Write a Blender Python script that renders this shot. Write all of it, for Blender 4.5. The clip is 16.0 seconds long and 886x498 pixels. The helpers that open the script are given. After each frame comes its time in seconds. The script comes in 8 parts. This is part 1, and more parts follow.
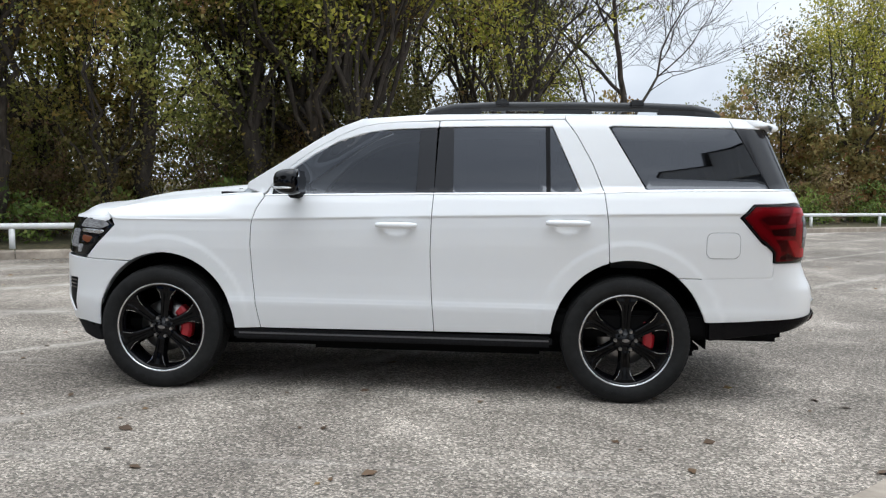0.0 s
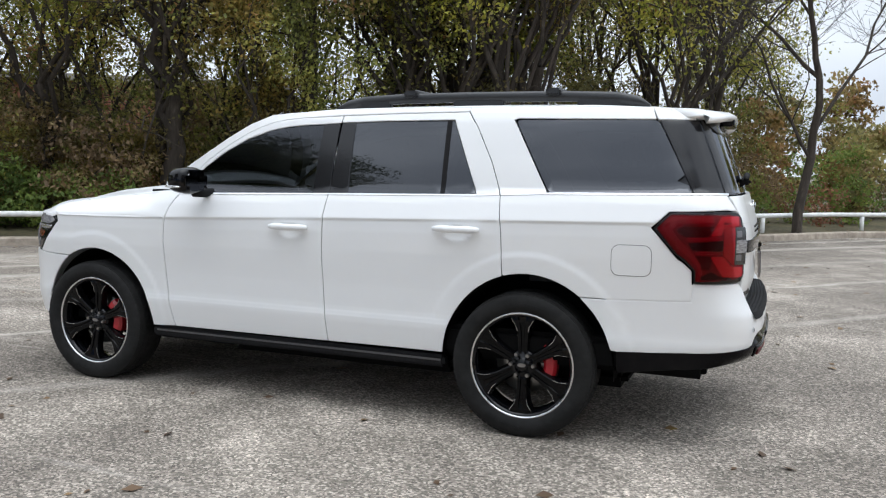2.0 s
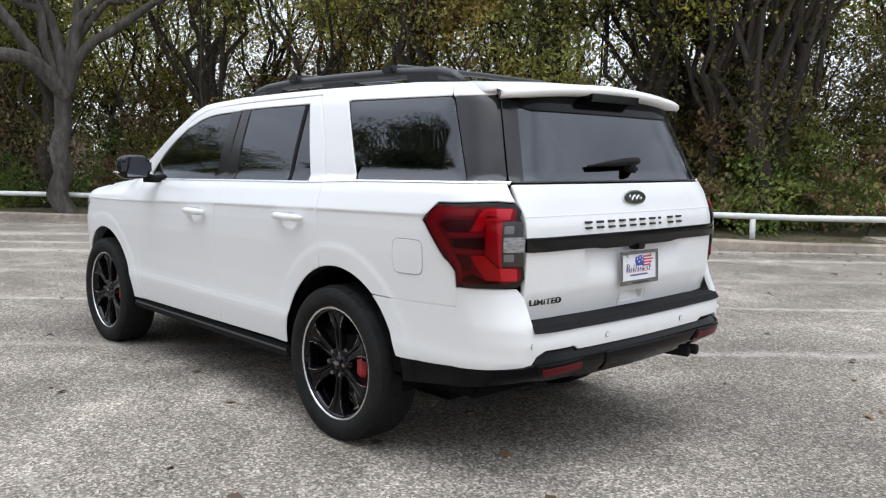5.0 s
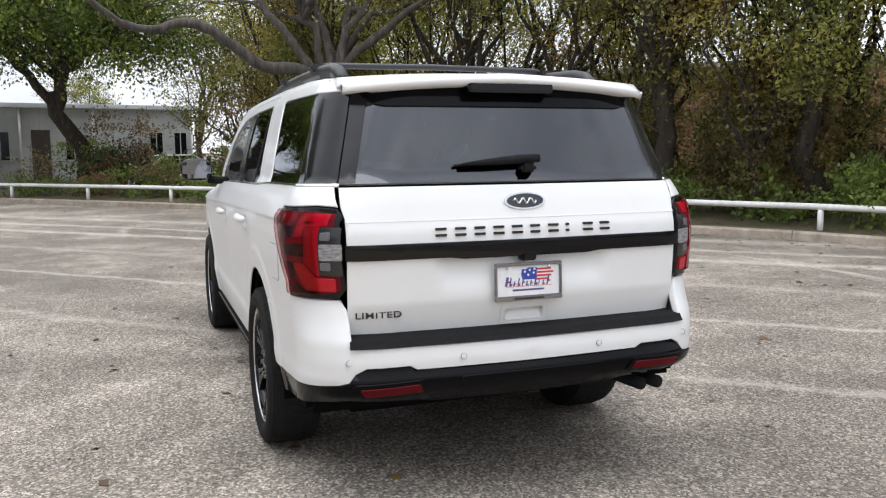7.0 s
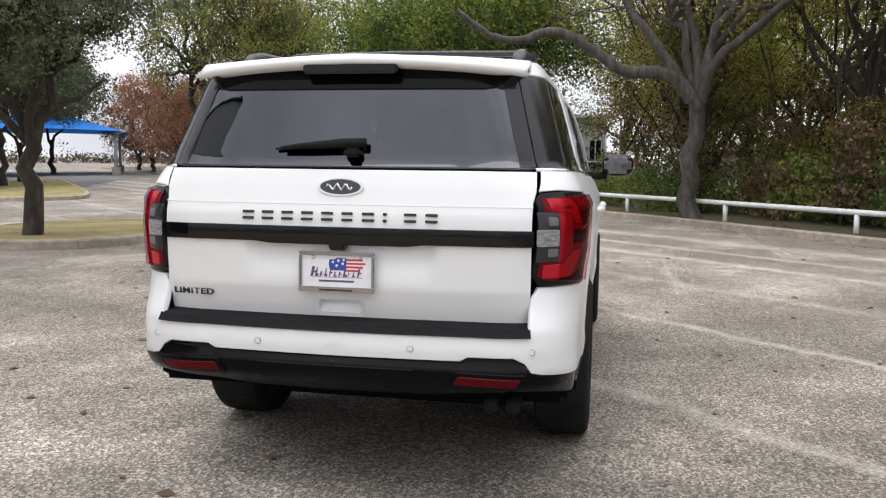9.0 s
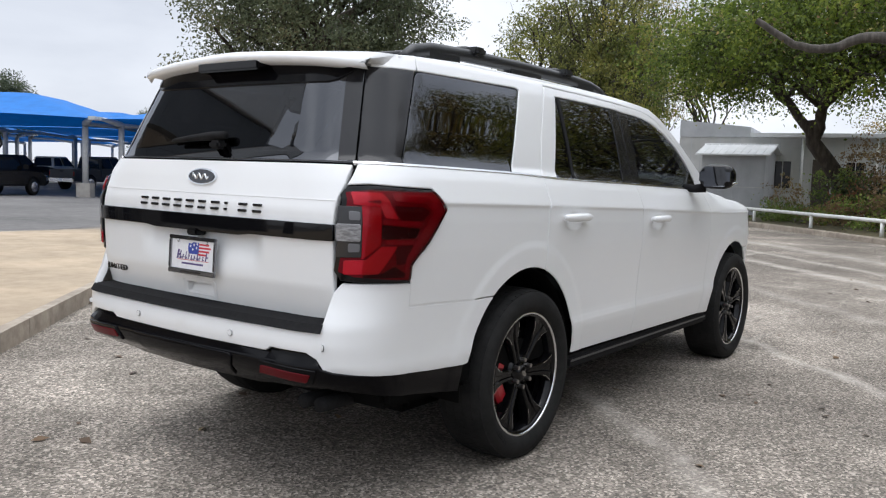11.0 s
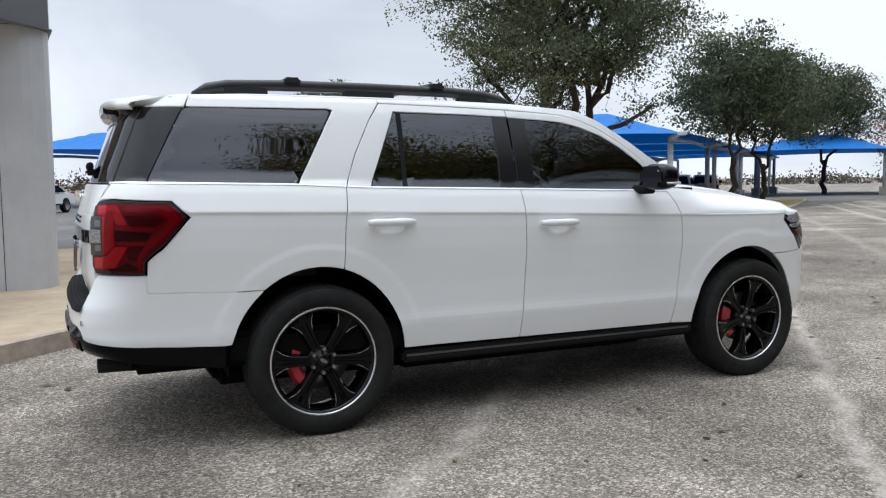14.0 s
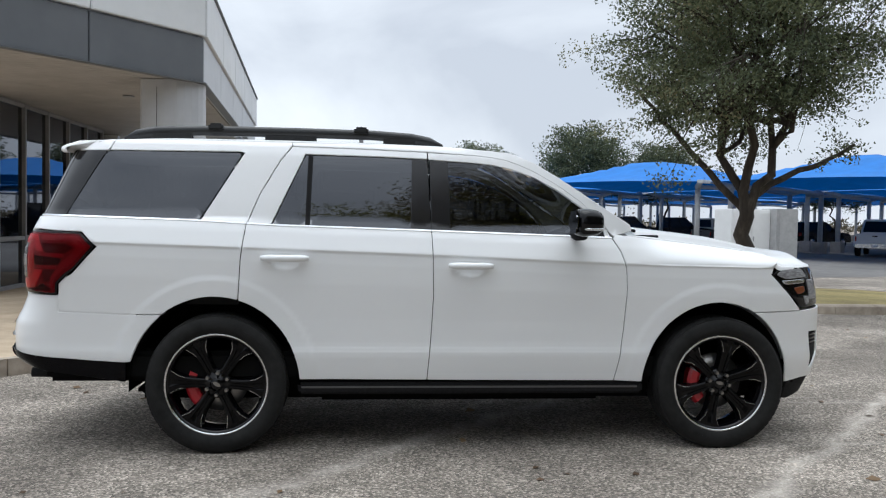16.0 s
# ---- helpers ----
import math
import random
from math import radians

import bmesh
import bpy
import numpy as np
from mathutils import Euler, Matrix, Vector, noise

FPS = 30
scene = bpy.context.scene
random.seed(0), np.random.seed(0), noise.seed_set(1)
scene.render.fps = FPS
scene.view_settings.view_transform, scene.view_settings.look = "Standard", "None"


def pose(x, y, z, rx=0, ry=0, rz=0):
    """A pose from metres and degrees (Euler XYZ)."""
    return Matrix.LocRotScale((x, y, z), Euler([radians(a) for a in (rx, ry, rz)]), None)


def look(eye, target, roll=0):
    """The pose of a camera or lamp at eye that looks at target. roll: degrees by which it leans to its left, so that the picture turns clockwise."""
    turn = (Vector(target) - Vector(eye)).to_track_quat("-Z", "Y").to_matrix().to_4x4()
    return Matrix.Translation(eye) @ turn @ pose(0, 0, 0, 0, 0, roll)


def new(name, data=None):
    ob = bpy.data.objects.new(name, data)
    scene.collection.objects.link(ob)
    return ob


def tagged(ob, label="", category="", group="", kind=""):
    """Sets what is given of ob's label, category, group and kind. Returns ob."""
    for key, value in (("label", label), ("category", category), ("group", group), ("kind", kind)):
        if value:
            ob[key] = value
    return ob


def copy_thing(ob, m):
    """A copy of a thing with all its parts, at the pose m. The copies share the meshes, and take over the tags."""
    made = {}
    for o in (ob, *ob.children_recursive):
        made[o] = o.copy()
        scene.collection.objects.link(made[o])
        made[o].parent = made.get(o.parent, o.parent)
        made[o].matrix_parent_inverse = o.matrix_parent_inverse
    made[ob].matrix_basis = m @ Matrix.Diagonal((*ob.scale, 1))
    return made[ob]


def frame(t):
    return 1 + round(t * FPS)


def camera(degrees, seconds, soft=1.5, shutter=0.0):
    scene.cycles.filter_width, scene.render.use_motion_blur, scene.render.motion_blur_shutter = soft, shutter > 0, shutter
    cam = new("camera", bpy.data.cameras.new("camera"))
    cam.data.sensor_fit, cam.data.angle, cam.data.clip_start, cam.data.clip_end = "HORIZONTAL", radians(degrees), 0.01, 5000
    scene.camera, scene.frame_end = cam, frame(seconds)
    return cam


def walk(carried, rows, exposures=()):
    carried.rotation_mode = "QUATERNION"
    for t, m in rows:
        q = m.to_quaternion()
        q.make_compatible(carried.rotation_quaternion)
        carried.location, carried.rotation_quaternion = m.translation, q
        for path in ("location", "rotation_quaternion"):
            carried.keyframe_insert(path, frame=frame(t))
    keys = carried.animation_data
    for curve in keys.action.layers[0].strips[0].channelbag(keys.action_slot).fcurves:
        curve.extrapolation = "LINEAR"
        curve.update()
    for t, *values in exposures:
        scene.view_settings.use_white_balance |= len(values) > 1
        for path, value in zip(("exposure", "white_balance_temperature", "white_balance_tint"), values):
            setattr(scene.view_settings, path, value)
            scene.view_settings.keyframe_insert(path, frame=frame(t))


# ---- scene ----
cam = camera(56.16, 16.0, 1.2)
PATH = [
    (0.0, (0.781, -6.386, 1.419), (0.390, -1.417, 1.020), 0.87),
    (0.5, (1.313, -6.241, 1.451), (0.564, -1.315, 1.033), 0.73),
    (1.0, (1.787, -5.985, 1.489), (0.682, -1.129, 1.045), 0.84),
    (1.5, (2.337, -5.732, 1.512), (0.857, -0.979, 1.052), 0.93),
    (2.0, (2.829, -5.438, 1.513), (1.001, -0.809, 1.031), 1.01),
    (2.5, (3.357, -5.164, 1.527), (1.179, -0.689, 1.040), 1.02),
    (3.0, (3.826, -4.844, 1.499), (1.301, -0.555, 1.017), 0.93),
    (5.5, (5.334, -3.143, 1.528), (1.450, -0.048, 0.953), 0.61),
    (6.0, (5.580, -2.698, 1.555), (1.423, 0.019, 0.971), 0.21),
    (6.5, (5.834, -2.167, 1.554), (1.409, 0.088, 0.972), -0.14),
    (7.0, (5.969, -1.569, 1.545), (1.310, 0.146, 0.952), -0.42),
    (7.5, (6.108, -0.907, 1.530), (1.267, 0.194, 0.940), -0.51),
    (8.0, (6.098, -0.244, 1.495), (1.151, 0.190, 0.917), -0.25),
    (8.5, (6.066, 0.443, 1.464), (1.106, 0.152, 0.904), 0.11),
    (11.0, (5.008, 3.020, 1.369), (1.011, 0.050, 0.920), 1.88),
    (11.5, (4.695, 3.424, 1.346), (0.979, 0.107, 0.917), 1.37),
    (12.0, (4.416, 3.835, 1.329), (0.986, 0.222, 0.902), 0.57),
    (12.5, (4.106, 4.152, 1.322), (0.965, 0.285, 0.892), -0.22),
    (13.0, (3.774, 4.565, 1.350), (0.948, 0.463, 0.914), -0.71),
    (13.5, (3.347, 4.996, 1.371), (0.872, 0.673, 0.942), -0.82),
    (14.0, (2.853, 5.359, 1.409), (0.762, 0.837, 0.988), -0.47),
    (14.5, (2.292, 5.655, 1.417), (0.617, 0.959, 1.028), -0.09),
    (15.0, (1.747, 5.817, 1.434), (0.492, 0.988, 1.100), 0.31),
    (15.5, (1.202, 5.987, 1.452), (0.351, 1.067, 1.189), 0.76),
    (16.0, (0.716, 5.987, 1.427), (0.221, 1.015, 1.237), 0.99),
]
walk(cam, [(t, look(eye, target, roll)) for t, eye, target, roll in PATH], [(0.0, 0.20, 6000, 7), (3.0, 0.27, 6000, 8), (5.5, 0.35, 6050, 9), (8.5, 0.30, 6400, 11), (11.0, 0.18, 6150, 10), (16.0, 0.1, 6000, 7)])

# ---- light: an overcast late-autumn day ----
world = bpy.data.worlds.new("overcast_sky")
scene.world = world
world.use_nodes = True


def sky_nodes():
    nt = world.node_tree
    nt.nodes.clear()
    out = nt.nodes.new("ShaderNodeOutputWorld")
    back = nt.nodes.new("ShaderNodeBackground")
    sky = nt.nodes.new("ShaderNodeTexSky")
    sky.sky_type = "NISHITA"
    sky.sun_disc = False
    sky.sun_elevation, sky.sun_rotation = radians(80), radians(140)
    sky.altitude, sky.dust_density, sky.ozone_density = 200, 2.0, 1.0
    co = nt.nodes.new("ShaderNodeTexCoord")
    sep = nt.nodes.new("ShaderNodeSeparateXYZ")
    nt.links.new(co.outputs["Generated"], sep.inputs[0])
    # the cloud deck is brightest overhead
    ramp = nt.nodes.new("ShaderNodeValToRGB")
    ramp.color_ramp.elements[0].position, ramp.color_ramp.elements[0].color = 0.0, (0.815, 0.823, 0.842, 1)
    ramp.color_ramp.elements[1].position, ramp.color_ramp.elements[1].color = 0.9, (1.58, 1.59, 1.61, 1)
    e = ramp.color_ramp.elements.new(0.32)
    e.color = (0.81, 0.82, 0.842, 1)
    nt.links.new(sep.outputs["Z"], ramp.inputs[0])
    # streaky cloud bases
    mp = nt.nodes.new("ShaderNodeMapping")
    mp.inputs["Scale"].default_value = (1.0, 1.0, 2.0)
    nt.links.new(co.outputs["Generated"], mp.inputs[0])
    n1 = nt.nodes.new("ShaderNodeTexNoise")
    n1.inputs["Scale"].default_value, n1.inputs["Detail"].default_value = 2.1, 7
    n1.inputs["Distortion"].default_value = 0.5
    nt.links.new(mp.outputs[0], n1.inputs["Vector"])
    cl = nt.nodes.new("ShaderNodeValToRGB")
    cl.color_ramp.elements[0].position, cl.color_ramp.elements[0].color = 0.36, (0.76, 0.772, 0.806, 1)
    cl.color_ramp.elements[1].position, cl.color_ramp.elements[1].color = 0.62, (1.15, 1.145, 1.14, 1)
    nt.links.new(n1.outputs["Fac"], cl.inputs[0])
    mul = nt.nodes.new("ShaderNodeMix")
    mul.data_type, mul.blend_type = "RGBA", "MULTIPLY"
    mul.inputs[0].default_value = 1.0
    nt.links.new(ramp.outputs[0], mul.inputs[6])
    nt.links.new(cl.outputs[0], mul.inputs[7])
    gain = nt.nodes.new("ShaderNodeMix")
    gain.data_type, gain.blend_type = "RGBA", "MIX"
    gain.inputs[0].default_value = 0.94
    sk = nt.nodes.new("ShaderNodeMix")
    sk.data_type, sk.blend_type = "RGBA", "MULTIPLY"
    sk.inputs[0].default_value = 1.0
    sk.inputs[7].default_value = (0.10, 0.10, 0.10, 1)
    nt.links.new(sky.outputs[0], sk.inputs[6])
    nt.links.new(sk.outputs[2], gain.inputs[6])
    nt.links.new(mul.outputs[2], gain.inputs[7])
    nt.links.new(gain.outputs[2], back.inputs[0])
    back.inputs[1].default_value = SKY_STRENGTH
    nt.links.new(back.outputs[0], out.inputs[0])


SKY_STRENGTH = 1.04
sky_nodes()
sun_data = bpy.data.lights.new("sun", "SUN")
sun_data.energy, sun_data.angle, sun_data.color = 1.2, radians(55), (1.0, 0.97, 0.93)
sun = new("sun", sun_data)
sun.matrix_world = look((0, 0, 0), (-0.08, 0.08, -1.0))


# ---- materials ----
def mat(name, color=(0.5, 0.5, 0.5), rough=0.5, metal=0.0, spec=0.5, coat=0.0, emit=None):
    m = bpy.data.materials.new(name)
    m.use_nodes = True
    b = m.node_tree.nodes["Principled BSDF"]
    b.inputs["Base Color"].default_value = (*color, 1)
    b.inputs["Roughness"].default_value = rough
    b.inputs["Metallic"].default_value = metal
    b.inputs["Specular IOR Level"].default_value = spec
    b.inputs["Coat Weight"].default_value = coat
    b.inputs["Coat Roughness"].default_value = 0.03
    return m


def tex(m, colors, scale=5.0, detail=6.0, bump=0.0, rough=None, coord="Object", kind="noise", stretch=(1, 1, 1), bump_scale=None, second=None, bump_dist=0.01):
    """Noise-driven colour, roughness and relief on a material. colors: (position, rgb) stops. second: (scale, strength) of a large mottling."""
    nt = m.node_tree
    b = nt.nodes["Principled BSDF"]
    co = nt.nodes.new("ShaderNodeTexCoord")
    mp = nt.nodes.new("ShaderNodeMapping")
    mp.inputs["Scale"].default_value = stretch
    nt.links.new(co.outputs[coord], mp.inputs[0])
    n = nt.nodes.new("ShaderNodeTexVoronoi" if kind == "voronoi" else "ShaderNodeTexNoise")
    n.inputs["Scale"].default_value = scale
    if kind != "voronoi":
        n.inputs["Detail"].default_value = detail
        n.inputs["Roughness"].default_value = 0.65
    nt.links.new(mp.outputs[0], n.inputs["Vector"])
    fac = n.outputs["Distance"] if kind == "voronoi" else n.outputs["Fac"]
    r = nt.nodes.new("ShaderNodeValToRGB")
    el = r.color_ramp.elements
    el[0].position, el[0].color = colors[0][0], (*colors[0][1], 1)
    el[1].position, el[1].color = colors[-1][0], (*colors[-1][1], 1)
    for p, c in colors[1:-1]:
        el.new(p).color = (*c, 1)
    nt.links.new(fac, r.inputs[0])
    col = r.outputs[0]
    if second:
        n2 = nt.nodes.new("ShaderNodeTexNoise")
        n2.inputs["Scale"].default_value, n2.inputs["Detail"].default_value = second[0], 4
        nt.links.new(co.outputs[coord], n2.inputs["Vector"])
        r2 = nt.nodes.new("ShaderNodeMapRange")
        r2.inputs["From Min"].default_value, r2.inputs["From Max"].default_value = 0.3, 0.7
        r2.inputs["To Min"].default_value, r2.inputs["To Max"].default_value = 1 - second[1], 1 + second[1]
        nt.links.new(n2.outputs["Fac"], r2.inputs["Value"])
        mx = nt.nodes.new("ShaderNodeMix")
        mx.data_type, mx.blend_type = "RGBA", "MULTIPLY"
        mx.inputs[0].default_value = 1.0
        nt.links.new(col, mx.inputs[6])
        nt.links.new(r2.outputs[0], mx.inputs[7])
        col = mx.outputs[2]
    nt.links.new(col, b.inputs["Base Color"])
    if rough:
        r3 = nt.nodes.new("ShaderNodeMapRange")
        r3.inputs["To Min"].default_value, r3.inputs["To Max"].default_value = rough
        nt.links.new(fac, r3.inputs["Value"])
        nt.links.new(r3.outputs[0], b.inputs["Roughness"])
    if bump:
        src = fac
        if bump_scale:
            nb = nt.nodes.new("ShaderNodeTexNoise")
            nb.inputs["Scale"].default_value, nb.inputs["Detail"].default_value = bump_scale, 5
            nt.links.new(mp.outputs[0], nb.inputs["Vector"])
            src = nb.outputs["Fac"]
        bp = nt.nodes.new("ShaderNodeBump")
        bp.inputs["Strength"].default_value = bump
        bp.inputs["Distance"].default_value = bump_dist
        nt.links.new(src, bp.inputs["Height"])
        nt.links.new(bp.outputs[0], b.inputs["Normal"])
    return m


def glass_mat(name, tint, gloss=(0.9, 0.93, 1.0), ior=1.5):
    """A tinted pane: clear dark body under a Fresnel sheen."""
    m = bpy.data.materials.new(name)
    m.use_nodes = True
    nt = m.node_tree
    nt.nodes.clear()
    out = nt.nodes.new("ShaderNodeOutputMaterial")
    tr = nt.nodes.new("ShaderNodeBsdfTransparent")
    tr.inputs[0].default_value = (*tint, 1)
    gl = nt.nodes.new("ShaderNodeBsdfGlossy")
    gl.inputs["Color"].default_value = (*gloss, 1)
    gl.inputs["Roughness"].default_value = 0.02
    fr = nt.nodes.new("ShaderNodeFresnel")
    fr.inputs["IOR"].default_value = ior
    mx = nt.nodes.new("ShaderNodeMixShader")
    nt.links.new(fr.outputs[0], mx.inputs[0])
    nt.links.new(tr.outputs[0], mx.inputs[1])
    nt.links.new(gl.outputs[0], mx.inputs[2])
    nt.links.new(mx.outputs[0], out.inputs[0])
    return m


PAINT = mat("white_paint", (0.765, 0.775, 0.78), 0.30, spec=0.4, coat=0.4)
tex(PAINT, [(0.3, (0.792, 0.800, 0.808)), (0.7, (0.808, 0.815, 0.820))], 1.5, 3)
BLACK_GLOSS = mat("gloss_black", (0.003, 0.003, 0.004), 0.06, spec=0.30)
SPOKE_BLACK = mat("black_wheel_enamel", (0.0025, 0.0025, 0.003), 0.10, spec=0.17)
BLACK_TRIM = mat("textured_black_plastic", (0.018, 0.018, 0.019), 0.75, spec=0.12)
tex(BLACK_TRIM, [(0.3, (0.010, 0.010, 0.011)), (0.7, (0.018, 0.018, 0.019))], 60, 4, bump=0.15)
PIANO = mat("black_pillar", (0.012, 0.012, 0.014), 0.16, spec=0.45)
DARK = mat("dark_cavity", (0.006, 0.006, 0.006), 0.9, spec=0.05)
RAIL_BLACK = mat("satin_black_rail", (0.022, 0.023, 0.025), 0.38)
tex(RAIL_BLACK, [(0.3, (0.013, 0.0135, 0.015)), (0.7, (0.022, 0.023, 0.025))], 80, 4, bump=0.1)
CHROME = mat("chrome", (0.75, 0.76, 0.78), 0.12, metal=1.0)
MACHINED = mat("machined_alloy", (0.72, 0.72, 0.73), 0.25, metal=1.0)
STRIP = mat("dull_strip", (0.16, 0.16, 0.165), 0.4, metal=1.0)
STEEL = mat("brake_steel", (0.30, 0.29, 0.28), 0.35, metal=1.0)
RUBBER = mat("tyre_rubber", (0.009, 0.009, 0.009), 0.75, spec=0.12)
tex(RUBBER, [(0.3, (0.013, 0.013, 0.013)), (0.7, (0.024, 0.0238, 0.0234))], 12, 8, bump=0.12, bump_scale=150)
RED_CAL = mat("red_caliper", (0.36, 0.008, 0.016), 0.35, coat=0.3)
GLASS_PRIV = glass_mat("privacy_glass", (0.020, 0.021, 0.023), ior=1.86)
GLASS_FRONT = glass_mat("tinted_glass", (0.10, 0.105, 0.11), ior=1.65)
GLASS_WIND = glass_mat("windscreen_glass", (0.55, 0.58, 0.57))
SEAT = mat("charcoal_leather", (0.035, 0.035, 0.037), 0.55)
RED_LENS = mat("red_lens", (0.125, 0.002, 0.008), 0.25, spec=0.15)
DEEP_RED = mat("smoked_red_lens", (0.048, 0.001, 0.004), 0.25, spec=0.2)
SMOKED = mat("smoked_black_lens", (0.018, 0.0006, 0.002), 0.25, spec=0.2)
CORNER_LENS = mat("dim_corner_lens", (0.30, 0.003, 0.012), 0.2, spec=0.3)
DARK_GREY_LENS = mat("dark_grey_lens", (0.022, 0.022, 0.024), 0.2)
GREY_LENS = mat("smoked_grey_lens", (0.13, 0.13, 0.14), 0.25)
RED_BRIGHT = mat("red_light_guide", (0.42, 0.003, 0.016), 0.15, spec=0.4)
RED_EDGE = mat("red_edge_guide", (0.20, 0.002, 0.012), 0.2, spec=0.3)
CLEAR_LENS = mat("grey_clear_lens", (0.30, 0.30, 0.31), 0.15)
tex(CLEAR_LENS, [(0.35, (0.16, 0.16, 0.17)), (0.65, (0.34, 0.34, 0.35))], 30, 2, stretch=(1, 1, 4))
LAMP_COVER = glass_mat("red_lamp_cover", (0.90, 0.55, 0.55), ior=1.18)
AMBER = mat("amber_reflector", (0.15, 0.040, 0.012), 0.15)
RED_REFL = mat("red_reflector", (0.10, 0.002, 0.006), 0.3, spec=0.15)
VALANCE = mat("black_lower_bumper", (0.003, 0.003, 0.004), 0.09, spec=0.13)


# ---- mesh helpers ----
def to_mesh(name, verts, faces, normals=None, smooth=True):
    me = bpy.data.meshes.new(name)
    me.from_pydata([tuple(v) for v in verts], [], faces)
    me.update()
    if smooth:
        me.polygons.foreach_set("use_smooth", [True] * len(me.polygons))
    if normals is not None:
        me.normals_split_custom_set_from_vertices([tuple(n) for n in normals])
    return me


def link_mesh(name, me, material, parent=None, label="", **tags):
    me.materials.clear()
    me.materials.append(material)
    ob = new(name, me)
    if parent is not None:
        ob.parent = parent
    if label or tags:
        tagged(ob, label, **tags)
    return ob


def part(name, bm, material, parent, label=""):
    me = bpy.data.meshes.new(name)
    bm.to_mesh(me)
    bm.free()
    return link_mesh(name, me, material, parent, label)


def smooth(ob, flag=True):
    ob.data.polygons.foreach_set("use_smooth", [flag] * len(ob.data.polygons))
    return ob


def bm_box(bm, lo, hi, bevel=0.0, m=None):
    """Adds a box from corner to corner, its edges rounded by bevel, to the bmesh."""
    c = [(a + b) / 2 for a, b in zip(lo, hi)]
    s = [abs(b - a) for a, b in zip(lo, hi)]
    mm = Matrix.Translation(c) @ Matrix.Diagonal((*s, 1))
    made = bmesh.ops.create_cube(bm, size=1.0, matrix=(m @ mm) if m else mm)
    if bevel:
        edges = list({e for v in made["verts"] for e in v.link_edges})
        bmesh.ops.bevel(bm, geom=edges, offset=bevel, segments=2, affect="EDGES", clamp_overlap=True)
    return bm


def box(name, lo, hi, material, parent=None, bevel=0.0, label="", m=None):
    bm = bmesh.new()
    bm_box(bm, lo, hi, bevel, m)
    return part(name, bm, material, parent, label)


def bm_tube(bm, path, radius, sides=10, caps=True):
    """Adds a round tube along a path; radius is one number or one per point."""
    pts = [Vector(p) for p in path]
    rad = radius if isinstance(radius, (list, tuple)) else [radius] * len(pts)
    rings = []
    ref = Vector((0, 0, 1))
    for i, p in enumerate(pts):
        d = (pts[min(i + 1, len(pts) - 1)] - pts[max(i - 1, 0)]).normalized()
        if abs(d.dot(ref)) > 0.95:
            ref = Vector((1, 0, 0)) if abs(d.x) < 0.9 else Vector((0, 1, 0))
        a = d.cross(ref).normalized()
        b = d.cross(a)
        ref = -b if i == 0 else ref
        rings.append([bm.verts.new(p + (a * math.cos(k * 2 * math.pi / sides) + b * math.sin(k * 2 * math.pi / sides)) * rad[i]) for k in range(sides)])
    for r0, r1 in zip(rings, rings[1:]):
        for k in range(sides):
            bm.faces.new((r0[k], r0[(k + 1) % sides], r1[(k + 1) % sides], r1[k]))
    if caps:
        bm.faces.new(rings[0][::-1])
        bm.faces.new(rings[-1])
    bmesh.ops.recalc_face_normals(bm, faces=bm.faces[:]) if len(bm.faces) < 4000 else None
    return bm


def tube(name, path, radius, material, parent=None, sides=10, label=""):
    bm = bmesh.new()
    bm_tube(bm, path, radius, sides)
    return smooth(part(name, bm, material, parent, label))


def lathe(profile, steps=48, axis="y", closed=False):
    """Verts and faces of a profile of (radius, height) turned round an axis."""
    verts, faces = [], []
    n = len(profile)
    for k in range(steps):
        a = 2 * math.pi * k / steps
        for r, h in profile:
            verts.append((r * math.cos(a), h, r * math.sin(a)) if axis == "y" else (r * math.cos(a), r * math.sin(a), h))
    for k in range(steps):
        k2 = (k + 1) % steps
        for i in range(n if closed else n - 1):
            j = (i + 1) % n
            faces.append((k * n + i, k * n + j, k2 * n + j, k2 * n + i))
    return verts, faces


def empty(name, m, label="", category="", group="", kind=""):
    ob = new(name)
    ob.matrix_world = m
    ob.empty_display_size = 0.2
    return tagged(ob, label, category, group, kind)


def interp(x, xs, ys):
    return float(np.interp(x, xs, ys))

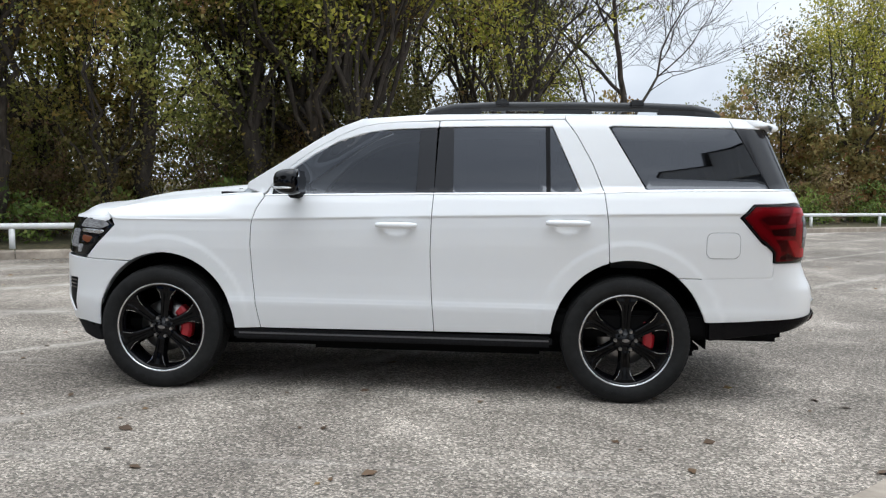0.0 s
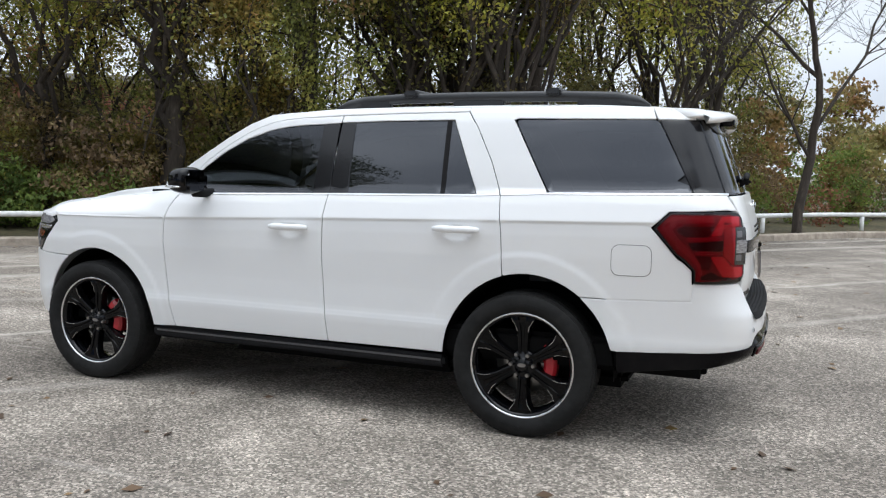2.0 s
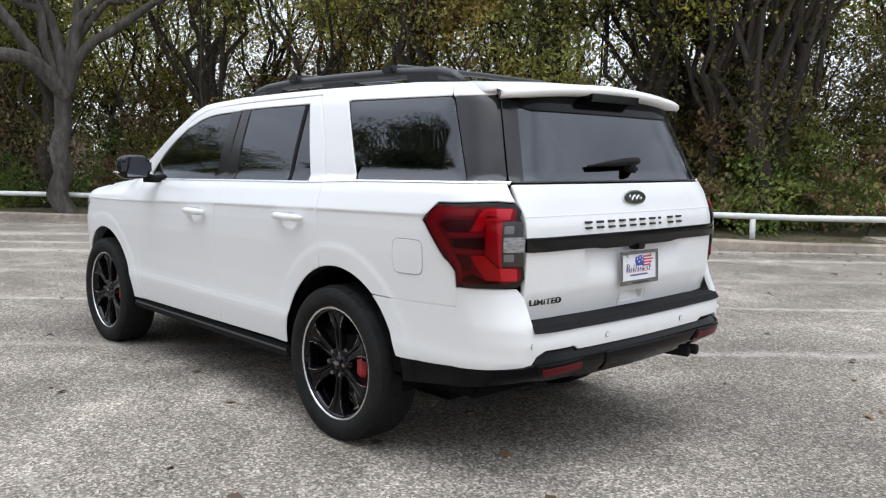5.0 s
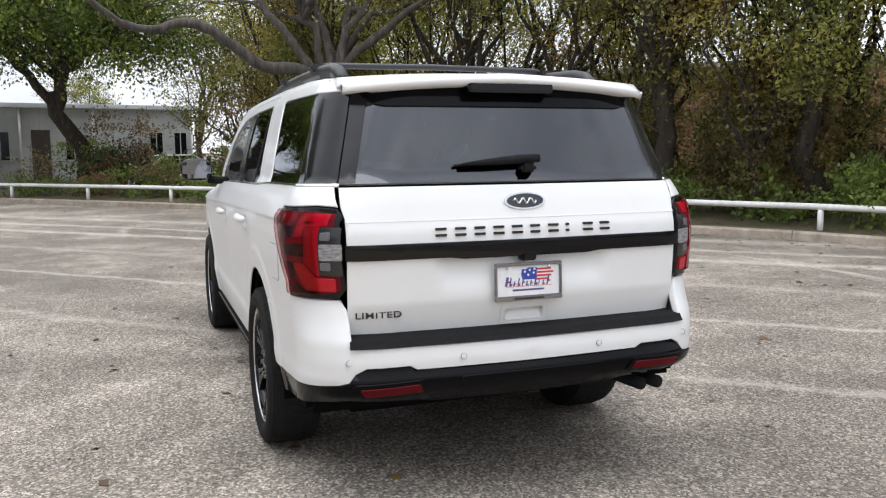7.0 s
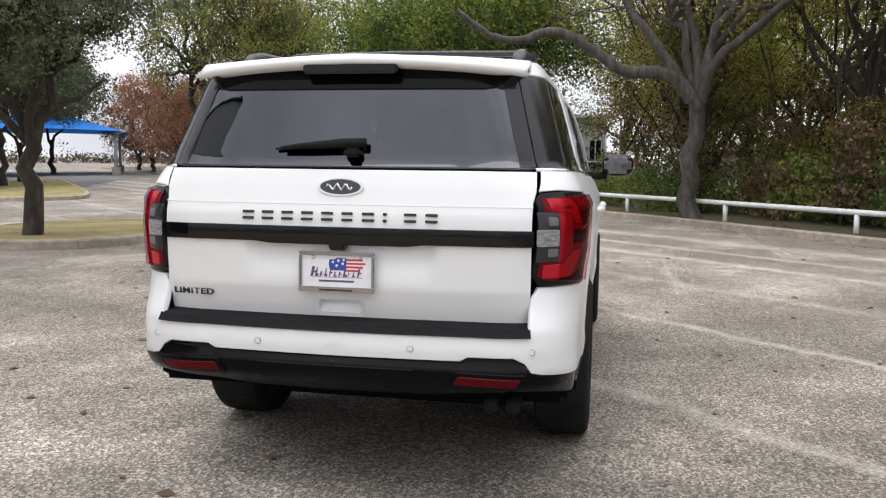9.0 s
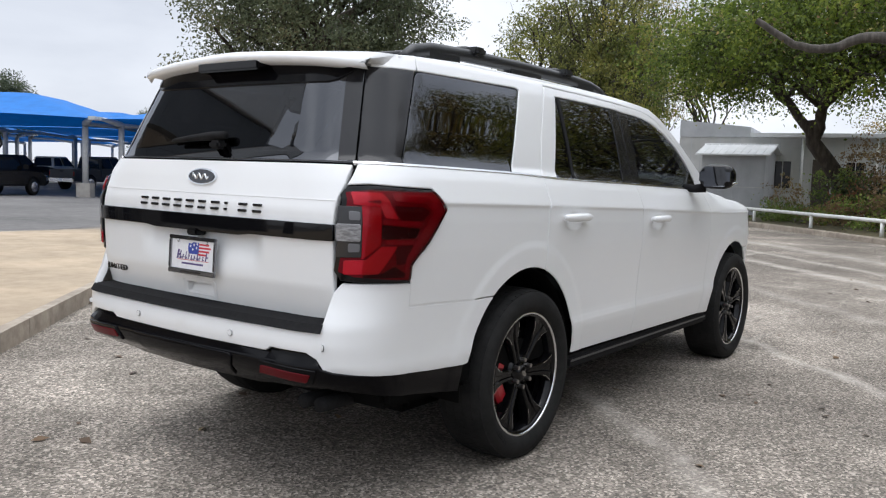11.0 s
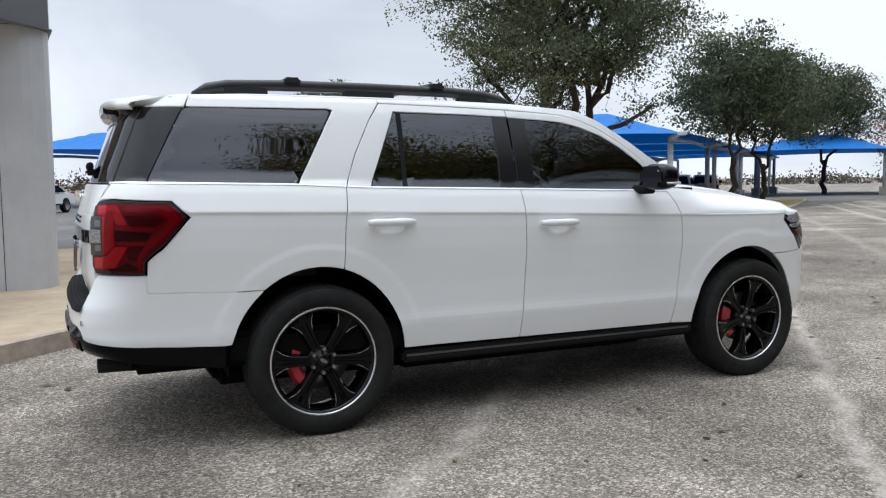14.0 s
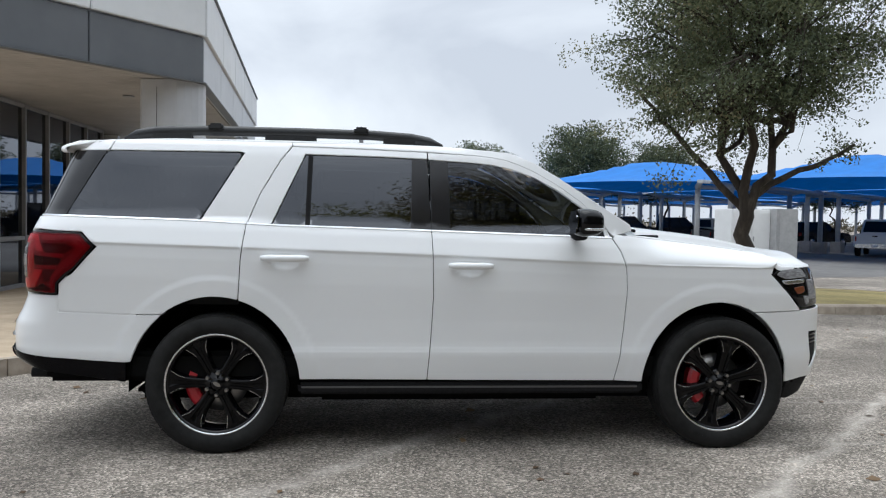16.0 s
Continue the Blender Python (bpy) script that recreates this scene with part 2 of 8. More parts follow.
# ---- ground ----
def asphalt_mat():
    m = bpy.data.materials.new("asphalt")
    m.use_nodes = True
    nt = m.node_tree
    b = nt.nodes["Principled BSDF"]
    b.inputs["Roughness"].default_value = 0.92
    b.inputs["Specular IOR Level"].default_value = 0.25
    co = nt.nodes.new("ShaderNodeTexCoord")

    def noise_tex(scale, detail, stretch=None, rough=0.6):
        n = nt.nodes.new("ShaderNodeTexNoise")
        n.inputs["Scale"].default_value, n.inputs["Detail"].default_value, n.inputs["Roughness"].default_value = scale, detail, rough
        if stretch:
            mp = nt.nodes.new("ShaderNodeMapping")
            mp.inputs["Rotation"].default_value, mp.inputs["Scale"].default_value = (0, 0, radians(stretch[2])), (stretch[0], stretch[1], 1)
            nt.links.new(co.outputs["Object"], mp.inputs[0])
            nt.links.new(mp.outputs[0], n.inputs["Vector"])
        else:
            nt.links.new(co.outputs["Object"], n.inputs["Vector"])
        return n.outputs["Fac"]

    def ramp(fac, stops):
        r = nt.nodes.new("ShaderNodeValToRGB")
        el = r.color_ramp.elements
        el[0].position, el[0].color = stops[0][0], (*stops[0][1], 1)
        el[1].position, el[1].color = stops[-1][0], (*stops[-1][1], 1)
        for p, c in stops[1:-1]:
            el.new(p).color = (*c, 1)
        nt.links.new(fac, r.inputs[0])
        return r.outputs[0]

    def mix(kind, a, c, f=1.0):
        x = nt.nodes.new("ShaderNodeMix")
        x.data_type, x.blend_type = "RGBA", kind
        if isinstance(f, float):
            x.inputs[0].default_value = f
        else:
            nt.links.new(f, x.inputs[0])
        nt.links.new(a, x.inputs[6])
        if isinstance(c, tuple):
            x.inputs[7].default_value = (*c, 1)
        else:
            nt.links.new(c, x.inputs[7])
        return x.outputs[2]

    # aggregate: light and dark stones in a grey binder
    vo = nt.nodes.new("ShaderNodeTexVoronoi")
    vo.inputs["Scale"].default_value = 84
    nt.links.new(co.outputs["Object"], vo.inputs["Vector"])
    sep = nt.nodes.new("ShaderNodeSeparateColor")
    nt.links.new(vo.outputs["Color"], sep.inputs[0])
    stones = ramp(sep.outputs[0], [(0.0, (0.035, 0.032, 0.029)), (0.35, (0.125, 0.126, 0.116)), (0.68, (0.25, 0.237, 0.222)), (0.88, (0.42, 0.40, 0.378)), (1.0, (0.57, 0.55, 0.525))])
    binder = ramp(noise_tex(34, 8), [(0.3, (0.11, 0.105, 0.10)), (0.7, (0.34, 0.325, 0.31))])
    col = mix("MIX", stones, binder, 0.32)
    # worn pale patches, dark oily areas, long pale streaks
    patches = ramp(noise_tex(0.55, 7, None, 0.62), [(0.36, (0.74, 0.725, 0.71)), (0.52, (1.0, 0.99, 0.97)), (0.62, (1.4, 1.38, 1.36)), (0.72, (1.75, 1.73, 1.70))])
    col = mix("MULTIPLY", col, patches, 1.0)
    broad = ramp(noise_tex(0.16, 4), [(0.35, (0.80, 0.79, 0.78)), (0.65, (1.14, 1.13, 1.11))])
    col = mix("MULTIPLY", col, broad, 1.0)
    streak = ramp(noise_tex(0.9, 6, (0.10, 1.6, 43.5), 0.7), [(0.60, (0, 0, 0)), (0.70, (0.5, 0.5, 0.5)), (0.80, (0.8, 0.8, 0.8))])
    col = mix("MIX", col, (0.50, 0.49, 0.47), streak)

    def math_node(op, a, c):
        x = nt.nodes.new("ShaderNodeMath")
        x.operation = op
        for k, v in enumerate((a, c)):
            if isinstance(v, (int, float)):
                x.inputs[k].default_value = v
            else:
                nt.links.new(v, x.inputs[k])
        return x.outputs[0]

    # worn pale seams that run alongside the kerbs
    xyz = nt.nodes.new("ShaderNodeSeparateXYZ")
    nt.links.new(co.outputs["Object"], xyz.inputs[0])
    across = math_node("ADD", math_node("MULTIPLY", xyz.outputs["X"], -0.7254), math_node("MULTIPLY", xyz.outputs["Y"], 0.6884))
    across = math_node("ADD", across, math_node("MULTIPLY", noise_tex(1.1, 8, None, 0.72), 0.55))
    rough_edge = math_node("POWER", math_node("MULTIPLY", noise_tex(3.5, 9, None, 0.78), 1.8), 2.5)
    for at, half, amount in ((2.60, 0.10, 0.28), (0.55, 0.14, 0.18), (6.75, 0.26, 0.34), (7.9, 0.2, 0.30), (4.6, 0.2, 0.14), (9.3, 0.5, 0.3)):
        near = math_node("SUBTRACT", 1.0, math_node("DIVIDE", math_node("ABSOLUTE", math_node("SUBTRACT", across, at), 0.0), half))
        near = math_node("MULTIPLY", math_node("MAXIMUM", near, 0.0), math_node("MULTIPLY", rough_edge, 2.2 * amount))
        x = nt.nodes.new("ShaderNodeClamp")
        nt.links.new(near, x.inputs[0])
        col = mix("MIX", col, (0.50, 0.485, 0.46), x.outputs[0])
    col = mix("MULTIPLY", col, (1.11, 1.055, 1.0), 1.0)
    scuff = ramp(noise_tex(2.4, 9, None, 0.7), [(0.36, (0.90, 0.89, 0.88)), (0.50, (1.0, 0.99, 0.98)), (0.62, (1.14, 1.13, 1.12)), (0.70, (1.26, 1.25, 1.24))])
    col = mix("MULTIPLY", col, scuff, 1.0)
    nt.links.new(col, b.inputs["Base Color"])
    bp = nt.nodes.new("ShaderNodeBump")
    bp.inputs["Strength"].default_value, bp.inputs["Distance"].default_value = 0.55, 0.006
    nt.links.new(vo.outputs["Distance"], bp.inputs["Height"])
    bp2 = nt.nodes.new("ShaderNodeBump")
    bp2.inputs["Strength"].default_value, bp2.inputs["Distance"].default_value = 0.4, 0.02
    nt.links.new(noise_tex(9, 6), bp2.inputs["Height"])
    nt.links.new(bp.outputs[0], bp2.inputs["Normal"])
    nt.links.new(bp2.outputs[0], b.inputs["Normal"])
    return m


ASPHALT = asphalt_mat()
CONCRETE = tex(mat("tan_concrete", rough=0.85), [(0.3, (0.36, 0.28, 0.190)), (0.7, (0.51, 0.41, 0.295))], 3.0, 8, bump=0.2, bump_scale=60, second=(0.5, 0.18))
KERB = tex(mat("kerb_concrete", rough=0.9), [(0.3, (0.24, 0.20, 0.16)), (0.7, (0.44, 0.38, 0.31))], 6.0, 8, bump=0.3, bump_scale=70, second=(0.8, 0.25))
LOT_GREY = tex(mat("dark_lot_asphalt", rough=0.92), [(0.3, (0.105, 0.10, 0.098)), (0.7, (0.175, 0.168, 0.16))], 3.0, 8, bump=0.15, bump_scale=50, second=(0.25, 0.25))
GREY_CONC = tex(mat("grey_concrete", rough=0.88), [(0.3, (0.26, 0.24, 0.22)), (0.7, (0.40, 0.38, 0.35))], 2.0, 8, bump=0.15, bump_scale=50, second=(0.3, 0.2))
SOIL = tex(mat("leaf_litter", rough=0.95), [(0.28, (0.030, 0.032, 0.015)), (0.5, (0.085, 0.075, 0.038)), (0.72, (0.17, 0.13, 0.07))], 7.0, 9, bump=0.6, second=(0.6, 0.35))
DRYGRASS = tex(mat("dry_turf", rough=0.95), [(0.3, (0.16, 0.13, 0.045)), (0.5, (0.26, 0.21, 0.08)), (0.7, (0.36, 0.30, 0.14))], 30.0, 6, bump=0.6, second=(1.2, 0.3))
WHITE_STEEL = tex(mat("white_enamelled_pipe", rough=0.45), [(0.3, (0.66, 0.66, 0.64)), (0.6, (0.78, 0.78, 0.77))], 9.0, 6, bump=0.05, second=(2.5, 0.1))


def flat(name, pts, z, material, label, category, kind="structure", thick=0.0):
    """A flat slab of ground over a plan outline."""
    bm = bmesh.new()
    f = bm.faces.new([bm.verts.new((x, y, z + ground_z(x, y))) for x, y in pts])
    if f.normal.z < 0 or area2_xy(pts) < 0:
        bmesh.ops.reverse_faces(bm, faces=[f])
    if thick:
        r = bmesh.ops.extrude_face_region(bm, geom=bm.faces[:])
        bmesh.ops.translate(bm, verts=[v for v in r["geom"] if isinstance(v, bmesh.types.BMVert)], vec=(0, 0, -thick))
        bmesh.ops.recalc_face_normals(bm, faces=bm.faces[:])
    ob = part(name, bm, material, None)
    return tagged(ob, label, category, kind=kind)


def area2_xy(poly):
    return sum(a[0] * b[1] - b[0] * a[1] for a, b in zip(poly, poly[1:] + poly[:1]))


def ground_z(x, y):
    """The lot is level round the car and falls gently towards the shade canopies."""
    along, inside = (-(0.6 * x + 0.8 * y) - 10) / 30, min(max(((0.88 * x + 14 - y) / 1.33 - 4) / 10, 0.0), 1.0)
    return -0.20 * min(max(along, 0.0), 1.0) * inside * inside * (3 - 2 * inside)


def ground_mesh():
    xs = [-600, -300, -150, -100] + [-80 + 2.5 * k for k in range(41)] + [30, 40, 60, 120, 300, 600]
    ys = [-600, -300, -150, -100] + [-80 + 2.5 * k for k in range(37)] + [20, 30, 60, 120, 300, 600]
    n = len(ys)
    return to_mesh("ground", [(x, y, ground_z(x, y)) for x in xs for y in ys], [(i * n + j, (i + 1) * n + j, (i + 1) * n + j + 1, i * n + j + 1) for i in range(len(xs) - 1) for j in range(n - 1)])


link_mesh("ground", ground_mesh(), ASPHALT, None, "worn grey asphalt lot with pale aggregate and patches", category="ground", kind="structure")


def offset_line(pts, d):
    out = []
    for i, p in enumerate(pts):
        a, b = Vector(pts[max(i - 1, 0)]), Vector(pts[min(i + 1, len(pts) - 1)])
        t = (b - a).normalized()
        out.append((p[0] - t.y * d, p[1] + t.x * d))
    return out


def kerb(name, pts, label, height=0.15, width=0.17, closed=False):
    """A kerb along a plan line; the road lies on its right-hand side. Cast in lengths with open joints."""
    top = tagged(new(name), label, "kerb", kind="structure")
    prof = [(0.0, -0.05), (0.012, height - 0.03), (0.035, height - 0.006), (0.06, height), (width, height), (width, -0.05)]
    run = list(pts) + ([pts[0]] if closed else [])
    cuts = []
    for (x0, y0), (x1, y1) in zip(run, run[1:]):
        n = max(1, round(math.hypot(x1 - x0, y1 - y0) / 3.0))
        cuts += [((x0 + (x1 - x0) * k / n, y0 + (y1 - y0) * k / n), (x0 + (x1 - x0) * (k + 1) / n, y0 + (y1 - y0) * (k + 1) / n)) for k in range(n)]
    for a, b in cuts:
        a, b = Vector(a), Vector(b)
        t = (b - a).normalized()
        nrm = Vector((-t.y, t.x))
        a2, b2 = a + t * 0.006, b - t * 0.006
        bm = bmesh.new()
        rows = [[bm.verts.new((p.x + nrm.x * o, p.y + nrm.y * o, z + ground_z(p.x, p.y))) for o, z in prof] for p in (a2, b2)]
        for i in range(len(prof) - 1):
            bm.faces.new((rows[0][i], rows[1][i], rows[1][i + 1], rows[0][i + 1]))
        bm.faces.new(rows[0])
        bm.faces.new(rows[1][::-1])
        bmesh.ops.recalc_face_normals(bm, faces=bm.faces[:])
        part("kerb_length", bm, KERB, top)
    return top


WOOD_EDGE = [(-80, -56), (-54, -33.6), (-39, -20.3), (-30, -12.2), (-25, -7.4), (-19.5, -2.1), (-14.7, 2.0), (-10.7, 4.9), (-7.6, 7.1), (-5.0, 8.7), (-2.6, 9.6), (-0.9, 10.4), (0.4, 11.6), (1.6, 13.0), (2.9, 14.9), (4.6, 17.0), (8, 19.4), (14, 23.0), (30, 33), (60, 52)]
kerb("kerb", WOOD_EDGE, "weathered tan concrete kerb along the wood")
verge = offset_line(WOOD_EDGE, 0.16)
flat("verge", verge + [(60, 140), (-140, 140), (-140, -60)], 0.135, SOIL, "strip of leaf litter and rough grass under the trees", "verge")
# storm drain inlet in the kerb line
inlet = box("drain_inlet", (-1.35, 0.02, -0.02), (1.35, 1.1, 0.20), KERB, None, 0.03)
inlet.matrix_world = pose(1.15, 12.3, 0, 0, 0, 47)
tagged(inlet, "low concrete storm drain inlet box at the kerb", "drain")
box("drain_slot", (-1.15, 0.005, 0.0), (1.15, 0.03, 0.055), DARK, inlet)

# white pipe rail on posts
RAIL_LINE = offset_line(WOOD_EDGE[2:-1], 0.62)


def pipe_rail(line, label, spacing=3.55):
    rail = empty("pipe_rail", Matrix.Identity(4), label, "railing")
    bm = bmesh.new()
    bm_tube(bm, [(x, y, 0.535) for x, y in line], 0.055, 12)
    smooth(part("rail_pipe", bm, WHITE_STEEL, rail))
    acc, nxt = 0.0, 1.0
    for (x0, y0), (x1, y1) in zip(line, line[1:]):
        d = math.hypot(x1 - x0, y1 - y0)
        while nxt <= acc + d:
            t = (nxt - acc) / d
            x, y = x0 + (x1 - x0) * t, y0 + (y1 - y0) * t
            bm = bmesh.new()
            bm_tube(bm, [(x, y, 0.05), (x, y, 0.49)], 0.052, 12)
            smooth(part("rail_post", bm, WHITE_STEEL, rail))
            nxt += spacing
        acc += d
    return rail


pipe_rail(RAIL_LINE, "low white steel pipe rail on short posts", 3.4)

# dealership apron and kerb
APRON = [(8.4, 3.05), (5.9, 0.55), (3.82, -1.53), (0.0, -5.35), (-3.2, -8.55), (-4.1, -9.7), (-4.2, -10.6), (-3.4, -11.3), (12, -12.4)]
kerb("kerb_apron", APRON[:9][::-1], "tan concrete kerb of the dealership apron", 0.15, 0.15)
AP_IN = offset_line(APRON[:9][::-1], 0.13)
flat("pavement", AP_IN + [(40, 3.0), (40, -12.4)], 0.148, CONCRETE, "smooth tan concrete walkway in front of the dealership", "pavement", thick=0.1)


def island(name, pts, label):
    kerb("kerb_" + name, pts[::-1] if area2_xy(pts) < 0 else pts, "concrete island kerb", 0.15, 0.15, True)
    pts = pts[::-1] if area2_xy(pts) < 0 else pts
    inner = []
    n = len(pts)
    for i in range(n):
        a, p, b = (Vector(pts[k % n]) for k in (i - 1, i, i + 1))
        t = (b - a).normalized()
        inner.append((p.x - t.y * 0.13, p.y + t.x * 0.13))
    flat(name, inner, 0.14, DRYGRASS, label, "lawn")


def oval_plan(cx, cy, rx, ry, rot, n=18, sq=2.6):
    out = []
    for k in range(n):
        a = 2 * math.pi * k / n
        x = rx * abs(math.cos(a)) ** (2 / sq) * (1 if math.cos(a) >= 0 else -1)
        y = ry * abs(math.sin(a)) ** (2 / sq) * (1 if math.sin(a) >= 0 else -1)
        out.append((cx + x * math.cos(rot) - y * math.sin(rot), cy + x * math.sin(rot) + y * math.cos(rot)))
    return out


island("lawn_1", oval_plan(-7.4, -8.3, 2.4, 1.9, radians(0)), "small kerbed island of dry yellow turf")
island("lawn_2", oval_plan(-28.3, -25.3, 12.4, 1.9, radians(38.5), 28, 5.0), "long kerbed island of dry turf with trees")

# ---- trees ----
BARK = tex(mat("dark_bark", rough=0.95), [(0.3, (0.022, 0.018, 0.014)), (0.55, (0.054, 0.043, 0.034)), (0.75, (0.110, 0.092, 0.074))], 9, 8, bump=0.8, stretch=(1, 1, 0.25), bump_dist=0.03)
BARK_GREY = tex(mat("grey_bark", rough=0.95), [(0.3, (0.04, 0.035, 0.030)), (0.55, (0.09, 0.080, 0.070)), (0.75, (0.17, 0.152, 0.135))], 9, 8, bump=0.8, stretch=(1, 1, 0.25), bump_dist=0.03)


def leaf_mat(name, stops, back=0.35, grain=1.1, turning=0.0):
    m = bpy.data.materials.new(name)
    m.use_nodes = True
    nt = m.node_tree
    b = nt.nodes["Principled BSDF"]
    b.inputs["Roughness"].default_value = 0.55
    b.inputs["Specular IOR Level"].default_value = 0.3
    geo = nt.nodes.new("ShaderNodeNewGeometry")
    r = nt.nodes.new("ShaderNodeValToRGB")
    el = r.color_ramp.elements
    el[0].position, el[0].color = stops[0][0], (*stops[0][1], 1)
    el[1].position, el[1].color = stops[-1][0], (*stops[-1][1], 1)
    for p, c in stops[1:-1]:
        el.new(p).color = (*c, 1)
    # sprays and whole limbs share a tone; each tree and each leaf strays a little from it
    n = nt.nodes.new("ShaderNodeTexNoise")
    n.inputs["Scale"].default_value, n.inputs["Detail"].default_value = grain, 3
    nt.links.new(geo.outputs["Position"], n.inputs["Vector"])
    info = nt.nodes.new("ShaderNodeObjectInfo")
    total = None
    for source, weight in ((n.outputs["Fac"], 1.75), (geo.outputs["Random Per Island"], 0.50), (info.outputs["Random"], 0.30)):
        ma = nt.nodes.new("ShaderNodeMath")
        ma.operation = "MULTIPLY_ADD"
        ma.inputs[1].default_value = weight
        nt.links.new(source, ma.inputs[0])
        if total is None:
            ma.inputs[2].default_value = 0.47 - 0.5 * (1.75 + 0.50 + 0.30)
        else:
            nt.links.new(total, ma.inputs[2])
        total = ma.outputs[0]
    nt.links.new(total, r.inputs[0])
    # whole boughs that have turned brown
    drift = nt.nodes.new("ShaderNodeTexNoise")
    drift.inputs["Scale"].default_value, drift.inputs["Detail"].default_value = 0.42, 2
    nt.links.new(geo.outputs["Position"], drift.inputs["Vector"])
    span = nt.nodes.new("ShaderNodeMapRange")
    span.inputs["From Min"].default_value, span.inputs["From Max"].default_value, span.inputs["To Max"].default_value = 0.46, 0.60, turning
    nt.links.new(drift.outputs["Fac"], span.inputs["Value"])
    brown = nt.nodes.new("ShaderNodeMix")
    brown.data_type, brown.blend_type = "RGBA", "MULTIPLY"
    brown.inputs[7].default_value = (0.92, 0.62, 0.66, 1)
    nt.links.new(span.outputs[0], brown.inputs[0])
    nt.links.new(r.outputs[0], brown.inputs[6])
    nt.links.new(brown.outputs[2], b.inputs["Base Color"])
    tl = nt.nodes.new("ShaderNodeBsdfTranslucent")
    nt.links.new(brown.outputs[2], tl.inputs[0])
    mx = nt.nodes.new("ShaderNodeMixShader")
    mx.inputs[0].default_value = back
    out = nt.nodes["Material Output"]
    nt.links.new(b.outputs[0], mx.inputs[1])
    nt.links.new(tl.outputs[0], mx.inputs[2])
    nt.links.new(mx.outputs[0], out.inputs[0])
    return m


LEAF_WOOD = leaf_mat("wood_leaves", [(0.0, (0.060, 0.068, 0.026)), (0.30, (0.160, 0.182, 0.050)), (0.55, (0.290, 0.300, 0.076)), (0.80, (0.430, 0.405, 0.100)), (0.94, (0.500, 0.430, 0.125)), (1.0, (0.400, 0.260, 0.110))], 0.54, 0.9, 0.85)
LEAF_TALL = leaf_mat("tall_olive_leaves", [(0.0, (0.050, 0.060, 0.022)), (0.35, (0.135, 0.155, 0.042)), (0.70, (0.260, 0.275, 0.070)), (1.0, (0.400, 0.350, 0.095))], 0.45, 0.6, 0.25)
LEAF_OLIVE = leaf_mat("olive_leaves", [(0.0, (0.070, 0.058, 0.032)), (0.30, (0.165, 0.150, 0.062)), (0.55, (0.290, 0.265, 0.100)), (0.80, (0.400, 0.350, 0.130)), (1.0, (0.360, 0.215, 0.105))], 0.54, 0.9, 0.85)
LEAF_BRIGHT = leaf_mat("yellow_green_leaves", [(0.0, (0.095, 0.110, 0.022)), (0.40, (0.240, 0.260, 0.042)), (0.70, (0.460, 0.430, 0.070)), (1.0, (0.580, 0.490, 0.100))], 0.50)
LEAF_GREEN = leaf_mat("green_leaves", [(0.0, (0.040, 0.060, 0.014)), (0.40, (0.120, 0.170, 0.028)), (0.70, (0.230, 0.280, 0.045)), (1.0, (0.400, 0.330, 0.080))], 0.45, 0.7)
LEAF_OAK = leaf_mat("live_oak_leaves", [(0.0, (0.042, 0.055, 0.033)), (0.45, (0.100, 0.122, 0.066)), (0.80, (0.170, 0.185, 0.098)), (1.0, (0.250, 0.225, 0.125))], 0.38, 0.9)
LEAF_RUST = leaf_mat("rust_leaves", [(0.0, (0.120, 0.055, 0.038)), (0.5, (0.270, 0.125, 0.075)), (0.8, (0.380, 0.200, 0.110)), (1.0, (0.340, 0.270, 0.110))], 0.45, 0.5)
LEAF_IVY = leaf_mat("creeper_leaves", [(0.0, (0.082, 0.078, 0.040)), (0.45, (0.195, 0.190, 0.076)), (0.80, (0.330, 0.305, 0.108)), (1.0, (0.390, 0.260, 0.130))], 0.52, 0.9, 0.6)
LEAF_BUSH = leaf_mat("bush_leaves", [(0.0, (0.050, 0.078, 0.026)), (0.40, (0.140, 0.205, 0.050)), (0.75, (0.270, 0.345, 0.078)), (1.0, (0.370, 0.330, 0.105))], 0.45, 0.6)
LEAF_BROWN = leaf_mat("withered_leaves", [(0.0, (0.075, 0.052, 0.034)), (0.40, (0.180, 0.124, 0.072)), (0.75, (0.300, 0.205, 0.108)), (1.0, (0.340, 0.290, 0.115))], 0.35, 0.8)


